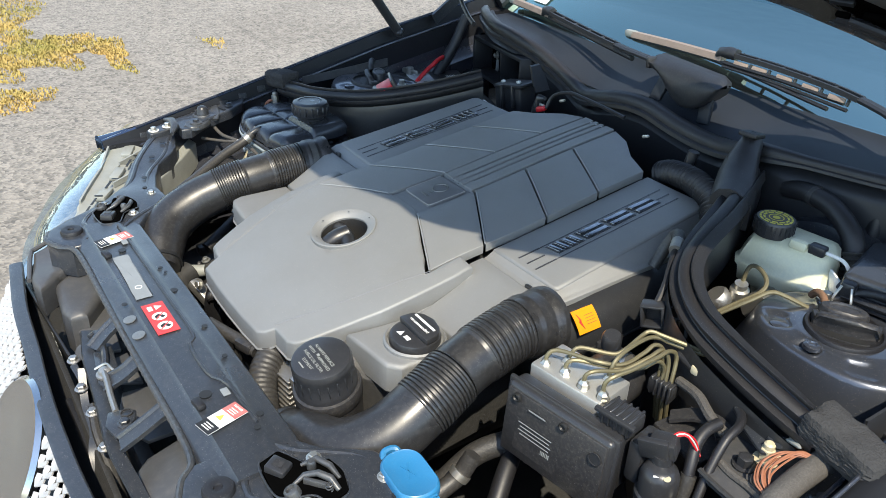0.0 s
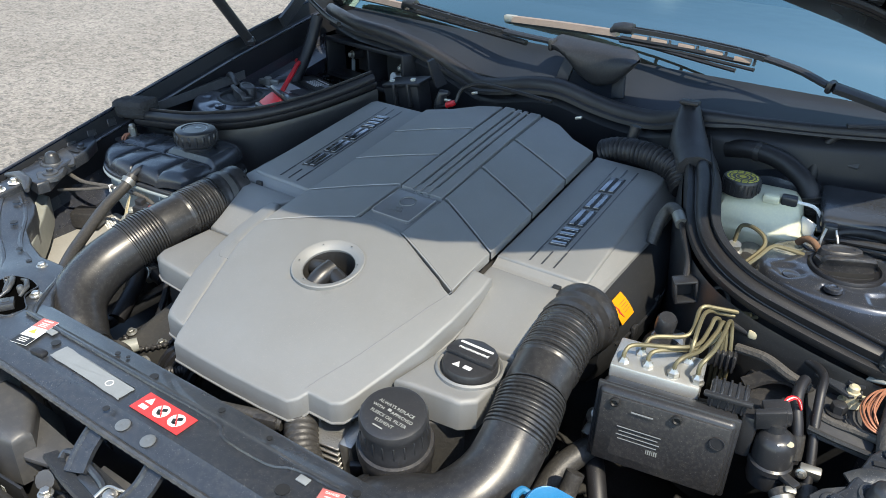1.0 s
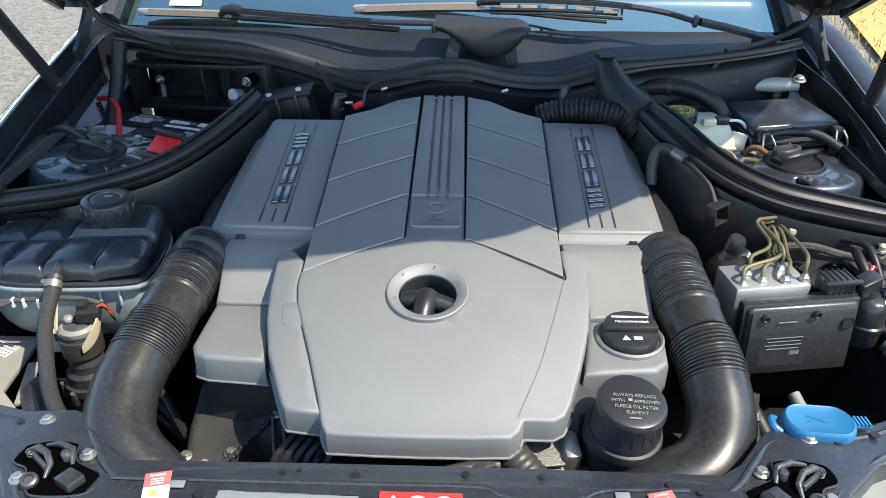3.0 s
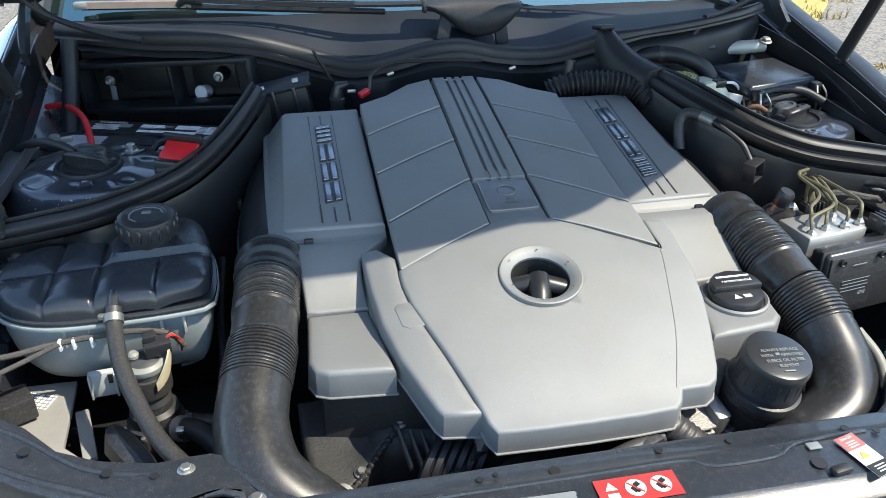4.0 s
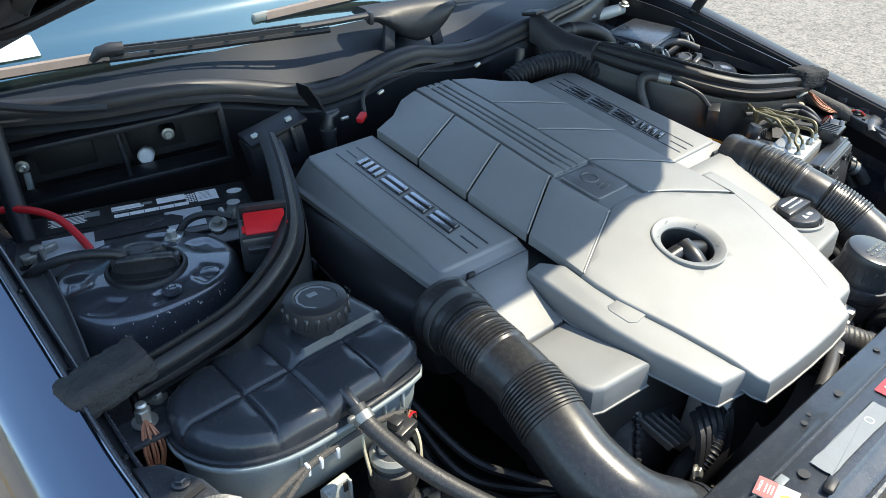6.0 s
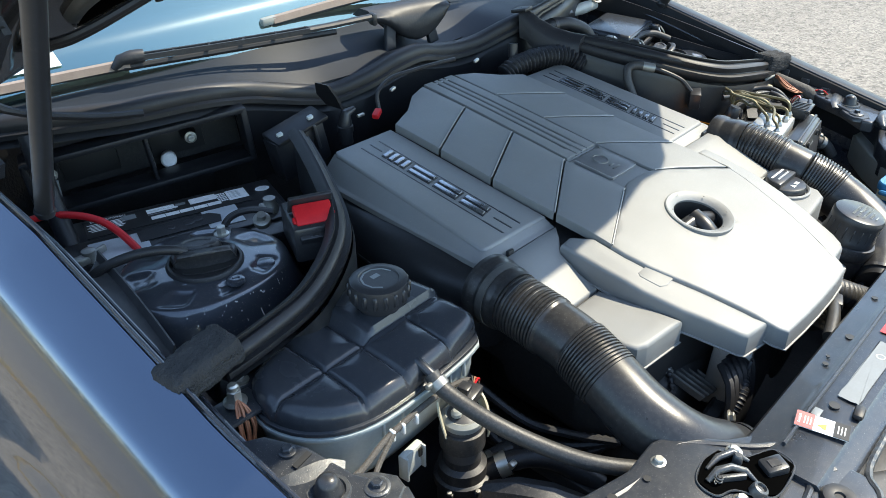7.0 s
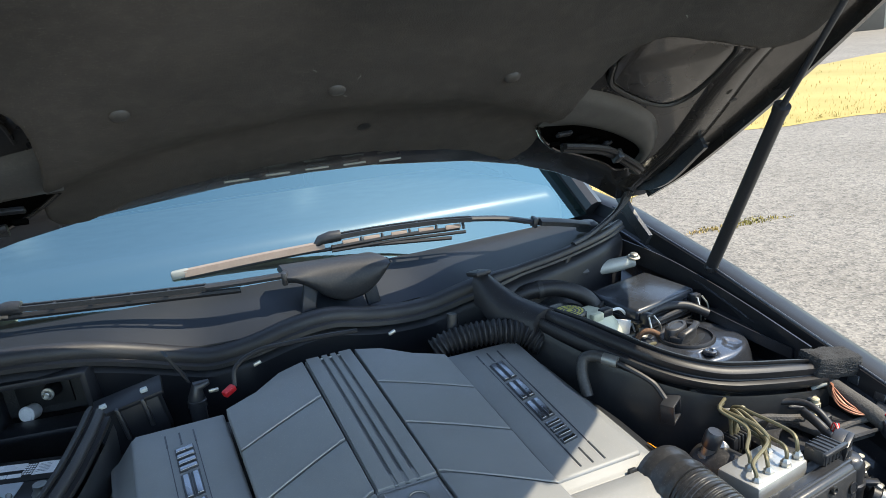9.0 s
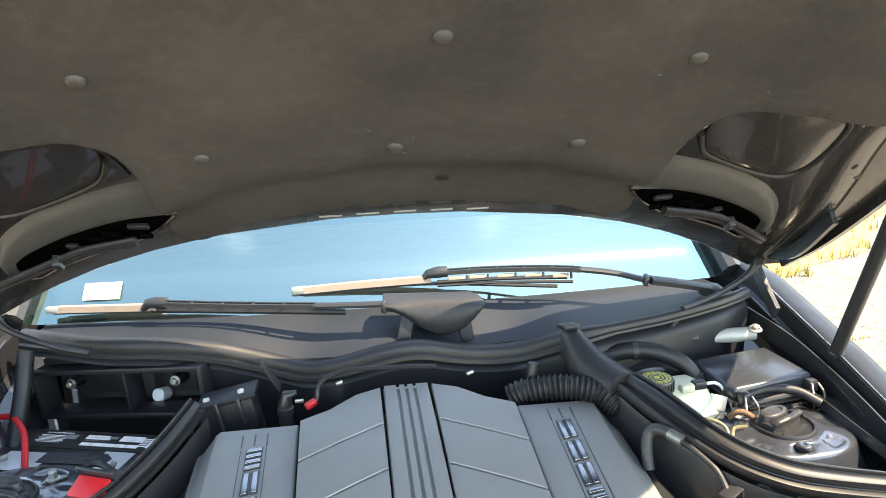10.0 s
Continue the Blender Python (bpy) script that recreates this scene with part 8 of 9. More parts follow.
st = thing("washer_hose", "grey rubber hose stub beside the intake pipe", "hose")
part("hose_body", tube([(0.392, -0.168, 0.74), (0.390, -0.185, 0.715), (0.388, -0.215, 0.70), (0.392, -0.25, 0.69)], 0.011, 20, 12), "hose", st)
part("clamp", tube_mesh([(0.390, -0.182, 0.719), (0.3895, -0.188, 0.713)], 0.0135, 14), "steel", st)
# ---- hoses and metal at the front of the engine ----
rh = thing("radiator_hose", "dusty ribbed rubber radiator hose with steel clamps", "hose")
q = smooth_path([(0.085, -0.275, 0.745), (0.10, -0.295, 0.742), (0.125, -0.318, 0.728), (0.165, -0.333, 0.705), (0.21, -0.343, 0.67)], 90)
part("hose_body", tube_mesh(q, 0.020 + 0.0008 * np.sin(np.linspace(0, 150, 90)), 18), "hose", rh, "", 60)
part("clamp", tube_mesh(q[4:9], 0.0225, 20), "steel", rh)
part("thin_hose", tube([(-0.02, -0.335, 0.745), (0.02, -0.325, 0.748), (0.05, -0.315, 0.748), (0.08, -0.305, 0.745)], 0.009, 20, 12), "hose", rh)
part("plug", box_mesh(0.03, 0.02, 0.016, pose(0.062, -0.312, 0.748, 0, 0, 20), 0.004), "dusty_plastic", rh)
eb = thing("engine", "grimy dark engine front with pulleys and belt", "engine")
part("block", box_mesh(0.46, 0.30, 0.16, pose(0, -0.07, 0.63), 0.03, 3), "dark", eb)
plate = [(-0.300, -0.130), (-0.184, -0.135), (-0.180, -0.170), (-0.191, -0.202), (-0.214, -0.222), (-0.232, -0.240), (-0.262, -0.268), (-0.286, -0.262), (-0.296, -0.20)]
tilt = lambda x, y: 0.715 - 0.25 * (-0.15 - y) + 0.010 * math.sin(38 * x + 20 * y) - 0.010 * math.exp(-((x + 0.225) ** 2 + (y + 0.19) ** 2) / 0.0006)
part("coolant_cover", panel_mesh([plate], tilt, 0.05, 0.008, 0.008), "dark", eb, "grimy dark coolant pump cover", 60)
gk = smooth_path([(x, y, tilt(x, y) + 0.001) for x, y in plate[1:8]], 130)
part("gasket_bead", tube_mesh(gk, 0.0034 + 0.0012 * np.sin(np.linspace(0, 150, 130)), 8), "dusty_plastic", eb, "beaded gasket edge")
part("cover_pipe", tube([(-0.255, -0.262, 0.690), (-0.268, -0.285, 0.688), (-0.284, -0.300, 0.676)], [0.010, 0.012, 0.010], 3, 12), "lamp_grey", eb, "pale pipe stub")
for x, y in ((-0.190, -0.150), (-0.186, -0.196), (-0.236, -0.236), (-0.285, -0.25)):
    part("cover_bolt", hex_bolt(pose(x, y, tilt(x, y), 12), 0.005, 0.008, 0.006), "clamp", eb)
for k in range(5):
    part("housing_rib", box_mesh(0.004, 0.050, 0.012, pose(-0.185 + 0.013 * k, -0.225, 0.700 - 0.004 * k, 24, 0, 12), 0.0015, 1), "cast_dusty", eb)
part("conduit", tube_mesh(smooth_path([(-0.10, -0.245, 0.70), (-0.12, -0.27, 0.71), (-0.155, -0.285, 0.70), (-0.18, -0.28, 0.67)], 70), 0.0075 + 0.0010 * np.sin(np.linspace(0, 150, 70)), 10), "rubber", eb)
part("tab", box_mesh(0.020, 0.004, 0.036, pose(-0.115, -0.272, 0.712, 10, 14, 20), 0.001), "satin", eb)
part("housing_nozzle", tube([(-0.265, -0.285, 0.69), (-0.255, -0.305, 0.685), (-0.235, -0.32, 0.675)], 0.02, 10, 14), "dark", eb)
for k in range(6):
    part("belt_rib", tube([(-0.20 + 0.012 * k, -0.27, 0.60), (-0.19 + 0.012 * k, -0.285, 0.66), (-0.17 + 0.012 * k, -0.275, 0.715), (-0.15 + 0.012 * k, -0.25, 0.73)], 0.006, 12, 6), "rubber", eb)
for x, z, r in ((-0.06, 0.67, 0.06), (0.05, 0.655, 0.05), (-0.14, 0.62, 0.045)):
    part("pulley", revolve_mesh([(r, 0), (r + 0.003, 0.003), (r, 0.006), (r, 0.02), (r + 0.003, 0.023), (r - 0.008, 0.024), (r * 0.5, 0.014), (r * 0.3, 0.02), (0, 0.02)], 32, pose(x, -0.245, z, 90)), "dark", eb)
part("bracket", box_mesh(0.012, 0.05, 0.10, pose(-0.12, -0.25, 0.70, 0, 20, 10), 0.003), "cast", eb)
part("bracket", box_mesh(0.05, 0.02, 0.02, pose(-0.215, -0.285, 0.675, 0, 30, 20), 0.005), "cast", eb)
bolt("bolt", -0.20, -0.29, 0.70, 70, 0, eb)
fs = thing("fan_shroud", "black plastic radiator fan shroud", "fan shroud")
part("shroud", rings_mesh([[(x, -0.345, z) for x in np.linspace(-0.36, 0.36, 13)] for z in (0.45, 0.62, 0.76)], closed=False), "duct", fs)
# thin lines in the gap beside the passenger intake pipe
gl = thing("gap_lines", "thin black corrugated lines between tank and intake pipe", "wiring")
for k in range(3):
    q = smooth_path([(-0.385 - 0.006 * k, 0.10, 0.78 - 0.02 * k), (-0.388, 0.0, 0.74 - 0.02 * k), (-0.375 - 0.01 * k, -0.10, 0.70 - 0.02 * k), (-0.34, -0.15, 0.68 - 0.02 * k), (-0.30, -0.20, 0.67)], 80)
    part("line", tube_mesh(q, 0.0055 + 0.0007 * np.sin(np.linspace(0, 240, 80)), 8), "rubber", gl)
part("side_rail", box_mesh(0.02, 0.35, 0.02, pose(-0.388, -0.06, 0.66, 0, 0, 2), 0.004), "duct", gl)
lr = thing("lower_hoses", "dusty rubber hoses under the brake unit", "hose")
part("hose_body", tube([(0.40, -0.05, 0.72), (0.385, -0.09, 0.72), (0.36, -0.14, 0.70), (0.355, -0.20, 0.66)], 0.015, 20, 12), "hose", lr)
part("hose_body", tube([(0.355, -0.02, 0.70), (0.37, -0.07, 0.71), (0.40, -0.12, 0.70), (0.43, -0.17, 0.66), (0.44, -0.22, 0.62)], 0.012, 20, 12), "rubber", lr)
part("heat_boot", tube([(0.375, -0.03, 0.76), (0.38, -0.055, 0.745), (0.375, -0.085, 0.72)], 0.014, 14, 12), "floor_grey", lr)
part("nipple", revolve_mesh([(0.010, 0), (0.010, 0.016), (0.006, 0.02), (0.006, 0.03), (0, 0.03)], 12, pose(0.372, -0.075, 0.745, 40, 20)), "cast", lr)
part("hose_body", tube([(0.47, -0.12, 0.70), (0.48, -0.16, 0.68), (0.475, -0.20, 0.65)], 0.008, 14, 12), "lamp_grey", lr)

# ---- stickers on the cross member ----
def sticker(name, x, y, z, w, h, rz, mat, label):
    t = thing(name, label, "sticker")
    b0 = part("sheet", box_mesh(w, h, 0.0006, pose(x, y, z, 0, 0, rz), 0), mat, t)
    return t, pose(x, y, z + 0.0006, 0, 0, rz)


t, m0 = sticker("warning_sticker", 0.003, -0.405, 0.7920, 0.079, 0.029, 0, "red_label", "red fan warning sticker with white pictograms")
part("triangle", prism_mesh([(-0.006, -0.0045), (0.006, -0.0045), (0, 0.005)], 0, 0.0003, m0 @ pose(-0.026, 0.005, 0)), "white_print", t)
part("book", box_mesh(0.011, 0.006, 0.0003, m0 @ pose(-0.026, -0.006, 0), 0), "white_print", t)
for x in (-0.003, 0.022):
    d = part("disc", revolve_mesh([(0, 0), (0.0098, 0), (0.0098, 0.0003), (0, 0.0003)], 26, m0 @ pose(x, 0, 0)), "white_print", t)
    part("strike", box_mesh(0.0185, 0.0016, 0.0003, m0 @ pose(x, 0, 0.0005, 0, 0, -45), 0), "red_label", d)
    for k, (dx, dy, w, h) in enumerate(((0.002, 0.0035, 0.006, 0.005), (-0.002, -0.002, 0.004, 0.007), (0.002, -0.004, 0.005, 0.003))):
        part("pictogram", box_mesh(w, h, 0.0003, m0 @ pose(x + dx, dy, 0.0004, 0, 0, 30), 0), "black_print", d)
t, m0 = thing("grey_strip", "worn grey blank sticker strip with frayed edges", "sticker"), pose(-0.123, -0.407, 0.7921, 0, 0, -1)
rf = random.Random(8)
fray = [(0.067 * math.copysign(min(1.0, 1.25 * abs(math.cos(a)) ** 0.35), math.cos(a)) + rf.uniform(-0.0007, 0.0007), 0.0112 * math.copysign(min(1.0, 1.15 * abs(math.sin(a)) ** 0.4), math.sin(a)) + rf.uniform(-0.0006, 0.0006)) for a in np.linspace(0.02, 2 * math.pi + 0.02, 64, endpoint=False)]
part("sheet", prism_mesh(fray, -0.0006, 0.0, m0), "grey_label", t)
part("ring_mark", revolve_mesh([(0.005, 0), (0.005, 0.0003), (0.0042, 0.0003), (0.0042, 0)], 20, m0 @ pose(0.035, 0, 0)), "white_label", t)
for s, x, y, rz in ((-1, -0.249, -0.400, 13), (1, 0.236, -0.408, 14)):
    t, m0 = sticker("danger_sticker", x, y, 0.7920, 0.025, 0.053, rz, "white_label", "red, white and black ignition danger sticker")
    part("red_field", box_mesh(0.025, 0.018, 0.0003, m0 @ pose(0, 0.0175, 0), 0), "faded_red", t)
    part("black_field", box_mesh(0.025, 0.015, 0.0003, m0 @ pose(0, -0.019, 0), 0), "black_print", t)
    part("triangle", prism_mesh([(-0.005, -0.004), (0.005, -0.004), (0, 0.005)], 0, 0.0003, m0 @ pose(-0.002, 0, 0)), "yellow_print", t)
    words("DANGER", 0.0038, m0 @ pose(0, 0.0225, 0.0004), "white_print", t)
    for k in range(3):
        part("print_bar", box_mesh(0.012, 0.0012, 0.0003, m0 @ pose(0, 0.0175 - 0.003 * k, 0.0003), 0), "white_print", t)
        part("print_bar", box_mesh(0.013, 0.0012, 0.0003, m0 @ pose(0, -0.0155 - 0.0032 * k, 0.0003), 0), "white_print", t)

# ---- latch bracket in front of the cross member ----
lb = thing("latch_bracket", "grey-black steel latch support frame with bolts", "bracket")
FLAT = [(-0.013, -0.003), (0.013, -0.003), (0.013, 0.003), (0.010, 0.003), (0.008, 0.000), (-0.008, 0.000), (-0.010, 0.003), (-0.013, 0.003)]
for pts in ([(-0.064, -0.440, 0.768), (-0.06, -0.466, 0.752), (-0.052, -0.487, 0.738)], [(0.036, -0.438, 0.768), (0.039, -0.468, 0.75), (0.030, -0.492, 0.735)], [(0.150, -0.438, 0.768), (0.152, -0.475, 0.75), (0.148, -0.505, 0.732)]):
    part("arm", tube(pts, 1.0, 10, section=FLAT), "satin", lb)
front_edge = smooth_path([(-0.105, -0.482, 0.735), (-0.05, -0.493, 0.733), (0.01, -0.498, 0.730), (0.07, -0.503, 0.727), (0.13, -0.509, 0.724), (0.19, -0.506, 0.716), (0.24, -0.50, 0.70)], 30)
part("cross_strip", tube_mesh(front_edge, 1.0, section=[(-0.010, -0.016), (-0.007, -0.002), (0.008, 0.001), (0.010, -0.003), (-0.003, -0.006), (-0.007, -0.018)]), "satin", lb)
part("loop", tube([(-0.082, -0.484, 0.737), (-0.086, -0.476, 0.739), (-0.075, -0.472, 0.741), (-0.035, -0.476, 0.740), (-0.008, -0.482, 0.738), (-0.002, -0.492, 0.735)], 0.0045, 24, 8), "satin", lb)
part("plate", prism_mesh([(-0.05, -0.488), (-0.055, -0.463), (0.03, -0.470), (0.045, -0.49), (0.02, -0.498)], 0.728, 0.733, None, 0.0015), "satin", lb)
part("pull_rod", tube([(0.012, -0.488, 0.742), (0.03, -0.489, 0.741), (0.06, -0.492, 0.738), (0.09, -0.494, 0.734)], 0.004, 14, 8), "cast", lb)
part("dome_bolt", revolve_mesh([(0.012, 0), (0.012, 0.003), (0.009, 0.004), (0.008, 0.009), (0.004, 0.012), (0, 0.012)], 18, pose(0.010, -0.486, 0.734)), "cast", lb)
part("wire_clip", tube([(-0.004, -0.496, 0.738), (0.0, -0.482, 0.744), (0.016, -0.478, 0.745), (0.028, -0.472, 0.742), (0.034, -0.462, 0.742)], 0.0018, 16, 6), "steel", lb)
part("gusset", prism_mesh([(0.086, -0.503), (0.088, -0.487), (0.098, -0.472), (0.112, -0.476), (0.128, -0.488), (0.136, -0.506), (0.11, -0.512)], 0.728, 0.734, None, 0.002), "satin", lb)
part("ring", revolve_mesh([(0.0075, 0), (0.0075, 0.002), (0.006, 0.002), (0.006, 0)], 20, pose(0.100, -0.484, 0.734)), "dark", lb)
for x, y, z in ((0.118, -0.491, 0.734), (-0.02, -0.515, 0.702), (0.035, -0.514, 0.70), (0.108, -0.517, 0.70), (-0.078, -0.511, 0.71)):
    bolt("bolt", x, y, z, parent=lb, size=0.0062, mat="satin" if x == 0.118 else "cast")
part("hanger", box_mesh(0.035, 0.010, 0.006, pose(-0.055, -0.511, 0.702, 10, 20, 8), 0.002), "satin", lb)
part("hanger", tube([(-0.04, -0.507, 0.72), (-0.005, -0.516, 0.69), (0.04, -0.518, 0.675), (0.07, -0.528, 0.66), (0.11, -0.525, 0.61)], 1.0, 18, section=[(-0.005, -0.002), (0.005, -0.002), (0.005, 0.002), (-0.005, 0.002)]), "satin", lb)
part("cable", tube([(-0.06, -0.53, 0.66), (0.0, -0.528, 0.655), (0.08, -0.527, 0.64), (0.16, -0.52, 0.60)], 0.005, 20, 8), "rubber", lb)
part("cable", tube([(0.02, -0.51, 0.70), (0.06, -0.517, 0.69), (0.10, -0.515, 0.66), (0.16, -0.51, 0.60)], 0.006, 20, 8), "hose", lb)
part("cable", tube([(0.14, -0.505, 0.70), (0.17, -0.50, 0.67), (0.21, -0.495, 0.62)], 0.005, 14, 8), "dusty_plastic", lb)
# air guide plates behind the grille
ag = thing("air_guide", "dusty grey-black plastic air guides around the radiator", "air guide")
part("scoop", panel_mesh([[(-0.388, -0.504), (-0.300, -0.522), (-0.245, -0.518), (-0.285, -0.485), (-0.326, -0.438), (-0.36, -0.436), (-0.418, -0.448)]], lambda x, y: 0.733 + 0.25 * max(0, y + 0.48) + 0.004 * math.sin(40 * x), 0.04, 0.009, 0.015, 4), "guide", ag, "smooth grey plastic intake scoop")
part("scoop_edge", tube([(-0.414, -0.446, 0.742), (-0.398, -0.495, 0.732), (-0.384, -0.508, 0.730), (-0.30, -0.525, 0.728)], 0.004, 24, 8), "guide", ag)
part("duct_box", panel_mesh([[(-0.280, -0.494), (-0.336, -0.436), (-0.235, -0.430), (-0.215, -0.436), (-0.168, -0.470), (-0.172, -0.494), (-0.20, -0.50)]], lambda x, y: 0.724 + 0.15 * max(0, y + 0.46), 0.06, 0.012, 0.015, 4), "guide", ag, "rounded grey plastic duct box")
part("duct_seam", tube([(-0.282, -0.49, 0.722), (-0.32, -0.45, 0.728), (-0.338, -0.436, 0.732)], 0.0016, 12, 6), "black_print", ag)
part("web", prism_mesh([(-0.255, -0.432), (-0.09, -0.445), (-0.10, -0.470), (-0.165, -0.488), (-0.20, -0.47)], 0.690, 0.697, None, 0.002), "guide", ag)
part("web", prism_mesh([(-0.08, -0.440), (0.0, -0.440), (-0.02, -0.475), (-0.07, -0.480)], 0.690, 0.696, None, 0.002), "guide", ag)
part("web", prism_mesh([(0.02, -0.435), (0.125, -0.435), (0.125, -0.470), (0.10, -0.482), (0.05, -0.485), (0.015, -0.472)], 0.695, 0.702, None, 0.002), "guide", ag)
part("web", panel_mesh([[(0.135, -0.432), (0.30, -0.432), (0.34, -0.49), (0.22, -0.512), (0.165, -0.502), (0.140, -0.478)]], lambda x, y: 0.712 + 0.30 * (y + 0.46) - 3.0 * (x - 0.22) ** 2, 0.07, 0.010, 0.02, 3), "guide", ag)
part("stub_pipe", tube([(-0.115, -0.46, 0.66), (-0.112, -0.485, 0.69), (-0.108, -0.496, 0.70)], 0.012, 10, 12), "guide", ag)
part("condenser", box_mesh(0.66, 0.02, 0.24, pose(0, -0.472, 0.54), 0.004), "dark", ag)
part("perforated_sheet", box_mesh(0.26, 0.004, 0.12, pose(-0.27, -0.512, 0.62, 6, 0, 4), 0.001), "duct", ag)
for r in range(4):
    for k in range(9):
        part("perforation", prism_mesh([(-0.004, -0.007), (0.002, -0.008), (0.004, 0.007), (-0.002, 0.008)], 0, 0.0008, pose(-0.385 + 0.027 * k, -0.5165 - 0.004 * r, 0.665 - 0.026 * r, 96, 0, 4)), "lamp_grey", ag)

# ---- grille and bumper ----
gr = thing("front_grille", "black grille frame with bright mesh and round chrome emblem dish", "grille")
strip = smooth_path([(-0.403, -0.530, 0.707), (-0.262, -0.547, 0.706), (-0.145, -0.552, 0.705), (-0.04, -0.558, 0.705), (0.07, -0.560, 0.705), (0.20, -0.556, 0.705), (0.40, -0.535, 0.708)], 40)
part("frame_strip", tube_mesh(strip, 1.0, section=[(-0.009, -0.005), (0.012, -0.007), (0.012, 0.002), (0.008, 0.004), (-0.007, 0.005), (-0.009, 0.003)]), "satin", gr)
part("strip_wall", rings_mesh([[tuple(p + (0, 0.008, -0.004)), tuple(p + (0, 0.006, -0.03)), tuple(p + (0, -0.006, -0.14))] for p in strip], closed=False), "duct", gr)
part("lower_frame", tube_mesh(strip + np.array([0, -0.06, -0.22]), 0.02, 10), "paint", gr)
part("emblem_dish", revolve_mesh([(0.100, -0.01), (0.104, 0.0), (0.098, 0.006), (0.09, 0.004), (0.05, 0.010), (0, 0.012)], 44, pose(-0.04, -0.615, 0.622, 60)), "dish", gr, "round brushed chrome dish")
for row in range(6):
    for k in range(30):
        x = -0.42 + 0.0225 * k + 0.011 * (row % 2)
        y = -0.572 + 0.045 * (abs(x + 0.02) / 0.4) ** 2 - 0.010 * row
        z = 0.694 - 0.017 * row
        if (x + 0.04) ** 2 + (z - 0.615) ** 2 < 0.0125 or x > 0.24:
            continue
        part("mesh_cell", tube([(x - 0.010, y, z), (x - 0.002, y - 0.007, z - 0.007), (x + 0.008, y + 0.001, z + 0.001)], 1.0, 5, section=[(-0.0042, -0.001), (0.0042, -0.001), (0.0042, 0.001), (-0.0042, 0.001)]), "white_mesh", gr)
part("backing", box_mesh(0.85, 0.01, 0.16, pose(0, -0.545, 0.59, -18), 0.003), "dark", gr)
bu = thing("front_bumper", "glossy black front bumper", "bumper")
bl2 = [(-0.86, -0.20), (-0.84, -0.36), (-0.72, -0.48), (-0.55, -0.56), (-0.3, -0.605), (0, -0.62), (0.3, -0.605), (0.55, -0.56), (0.72, -0.48), (0.84, -0.36), (0.86, -0.20)]
bq = smooth_path([(x, y, 0) for x, y in bl2], 40)
part("skin", rings_mesh([[(p[0] * k, p[1] + dy, z) for p in bq] for z, k, dy in ((0.585, 0.96, 0.03), (0.575, 0.99, 0.005), (0.50, 1.0, 0.0), (0.35, 0.99, 0.01), (0.22, 0.95, 0.05))], closed=False), "paint", bu)

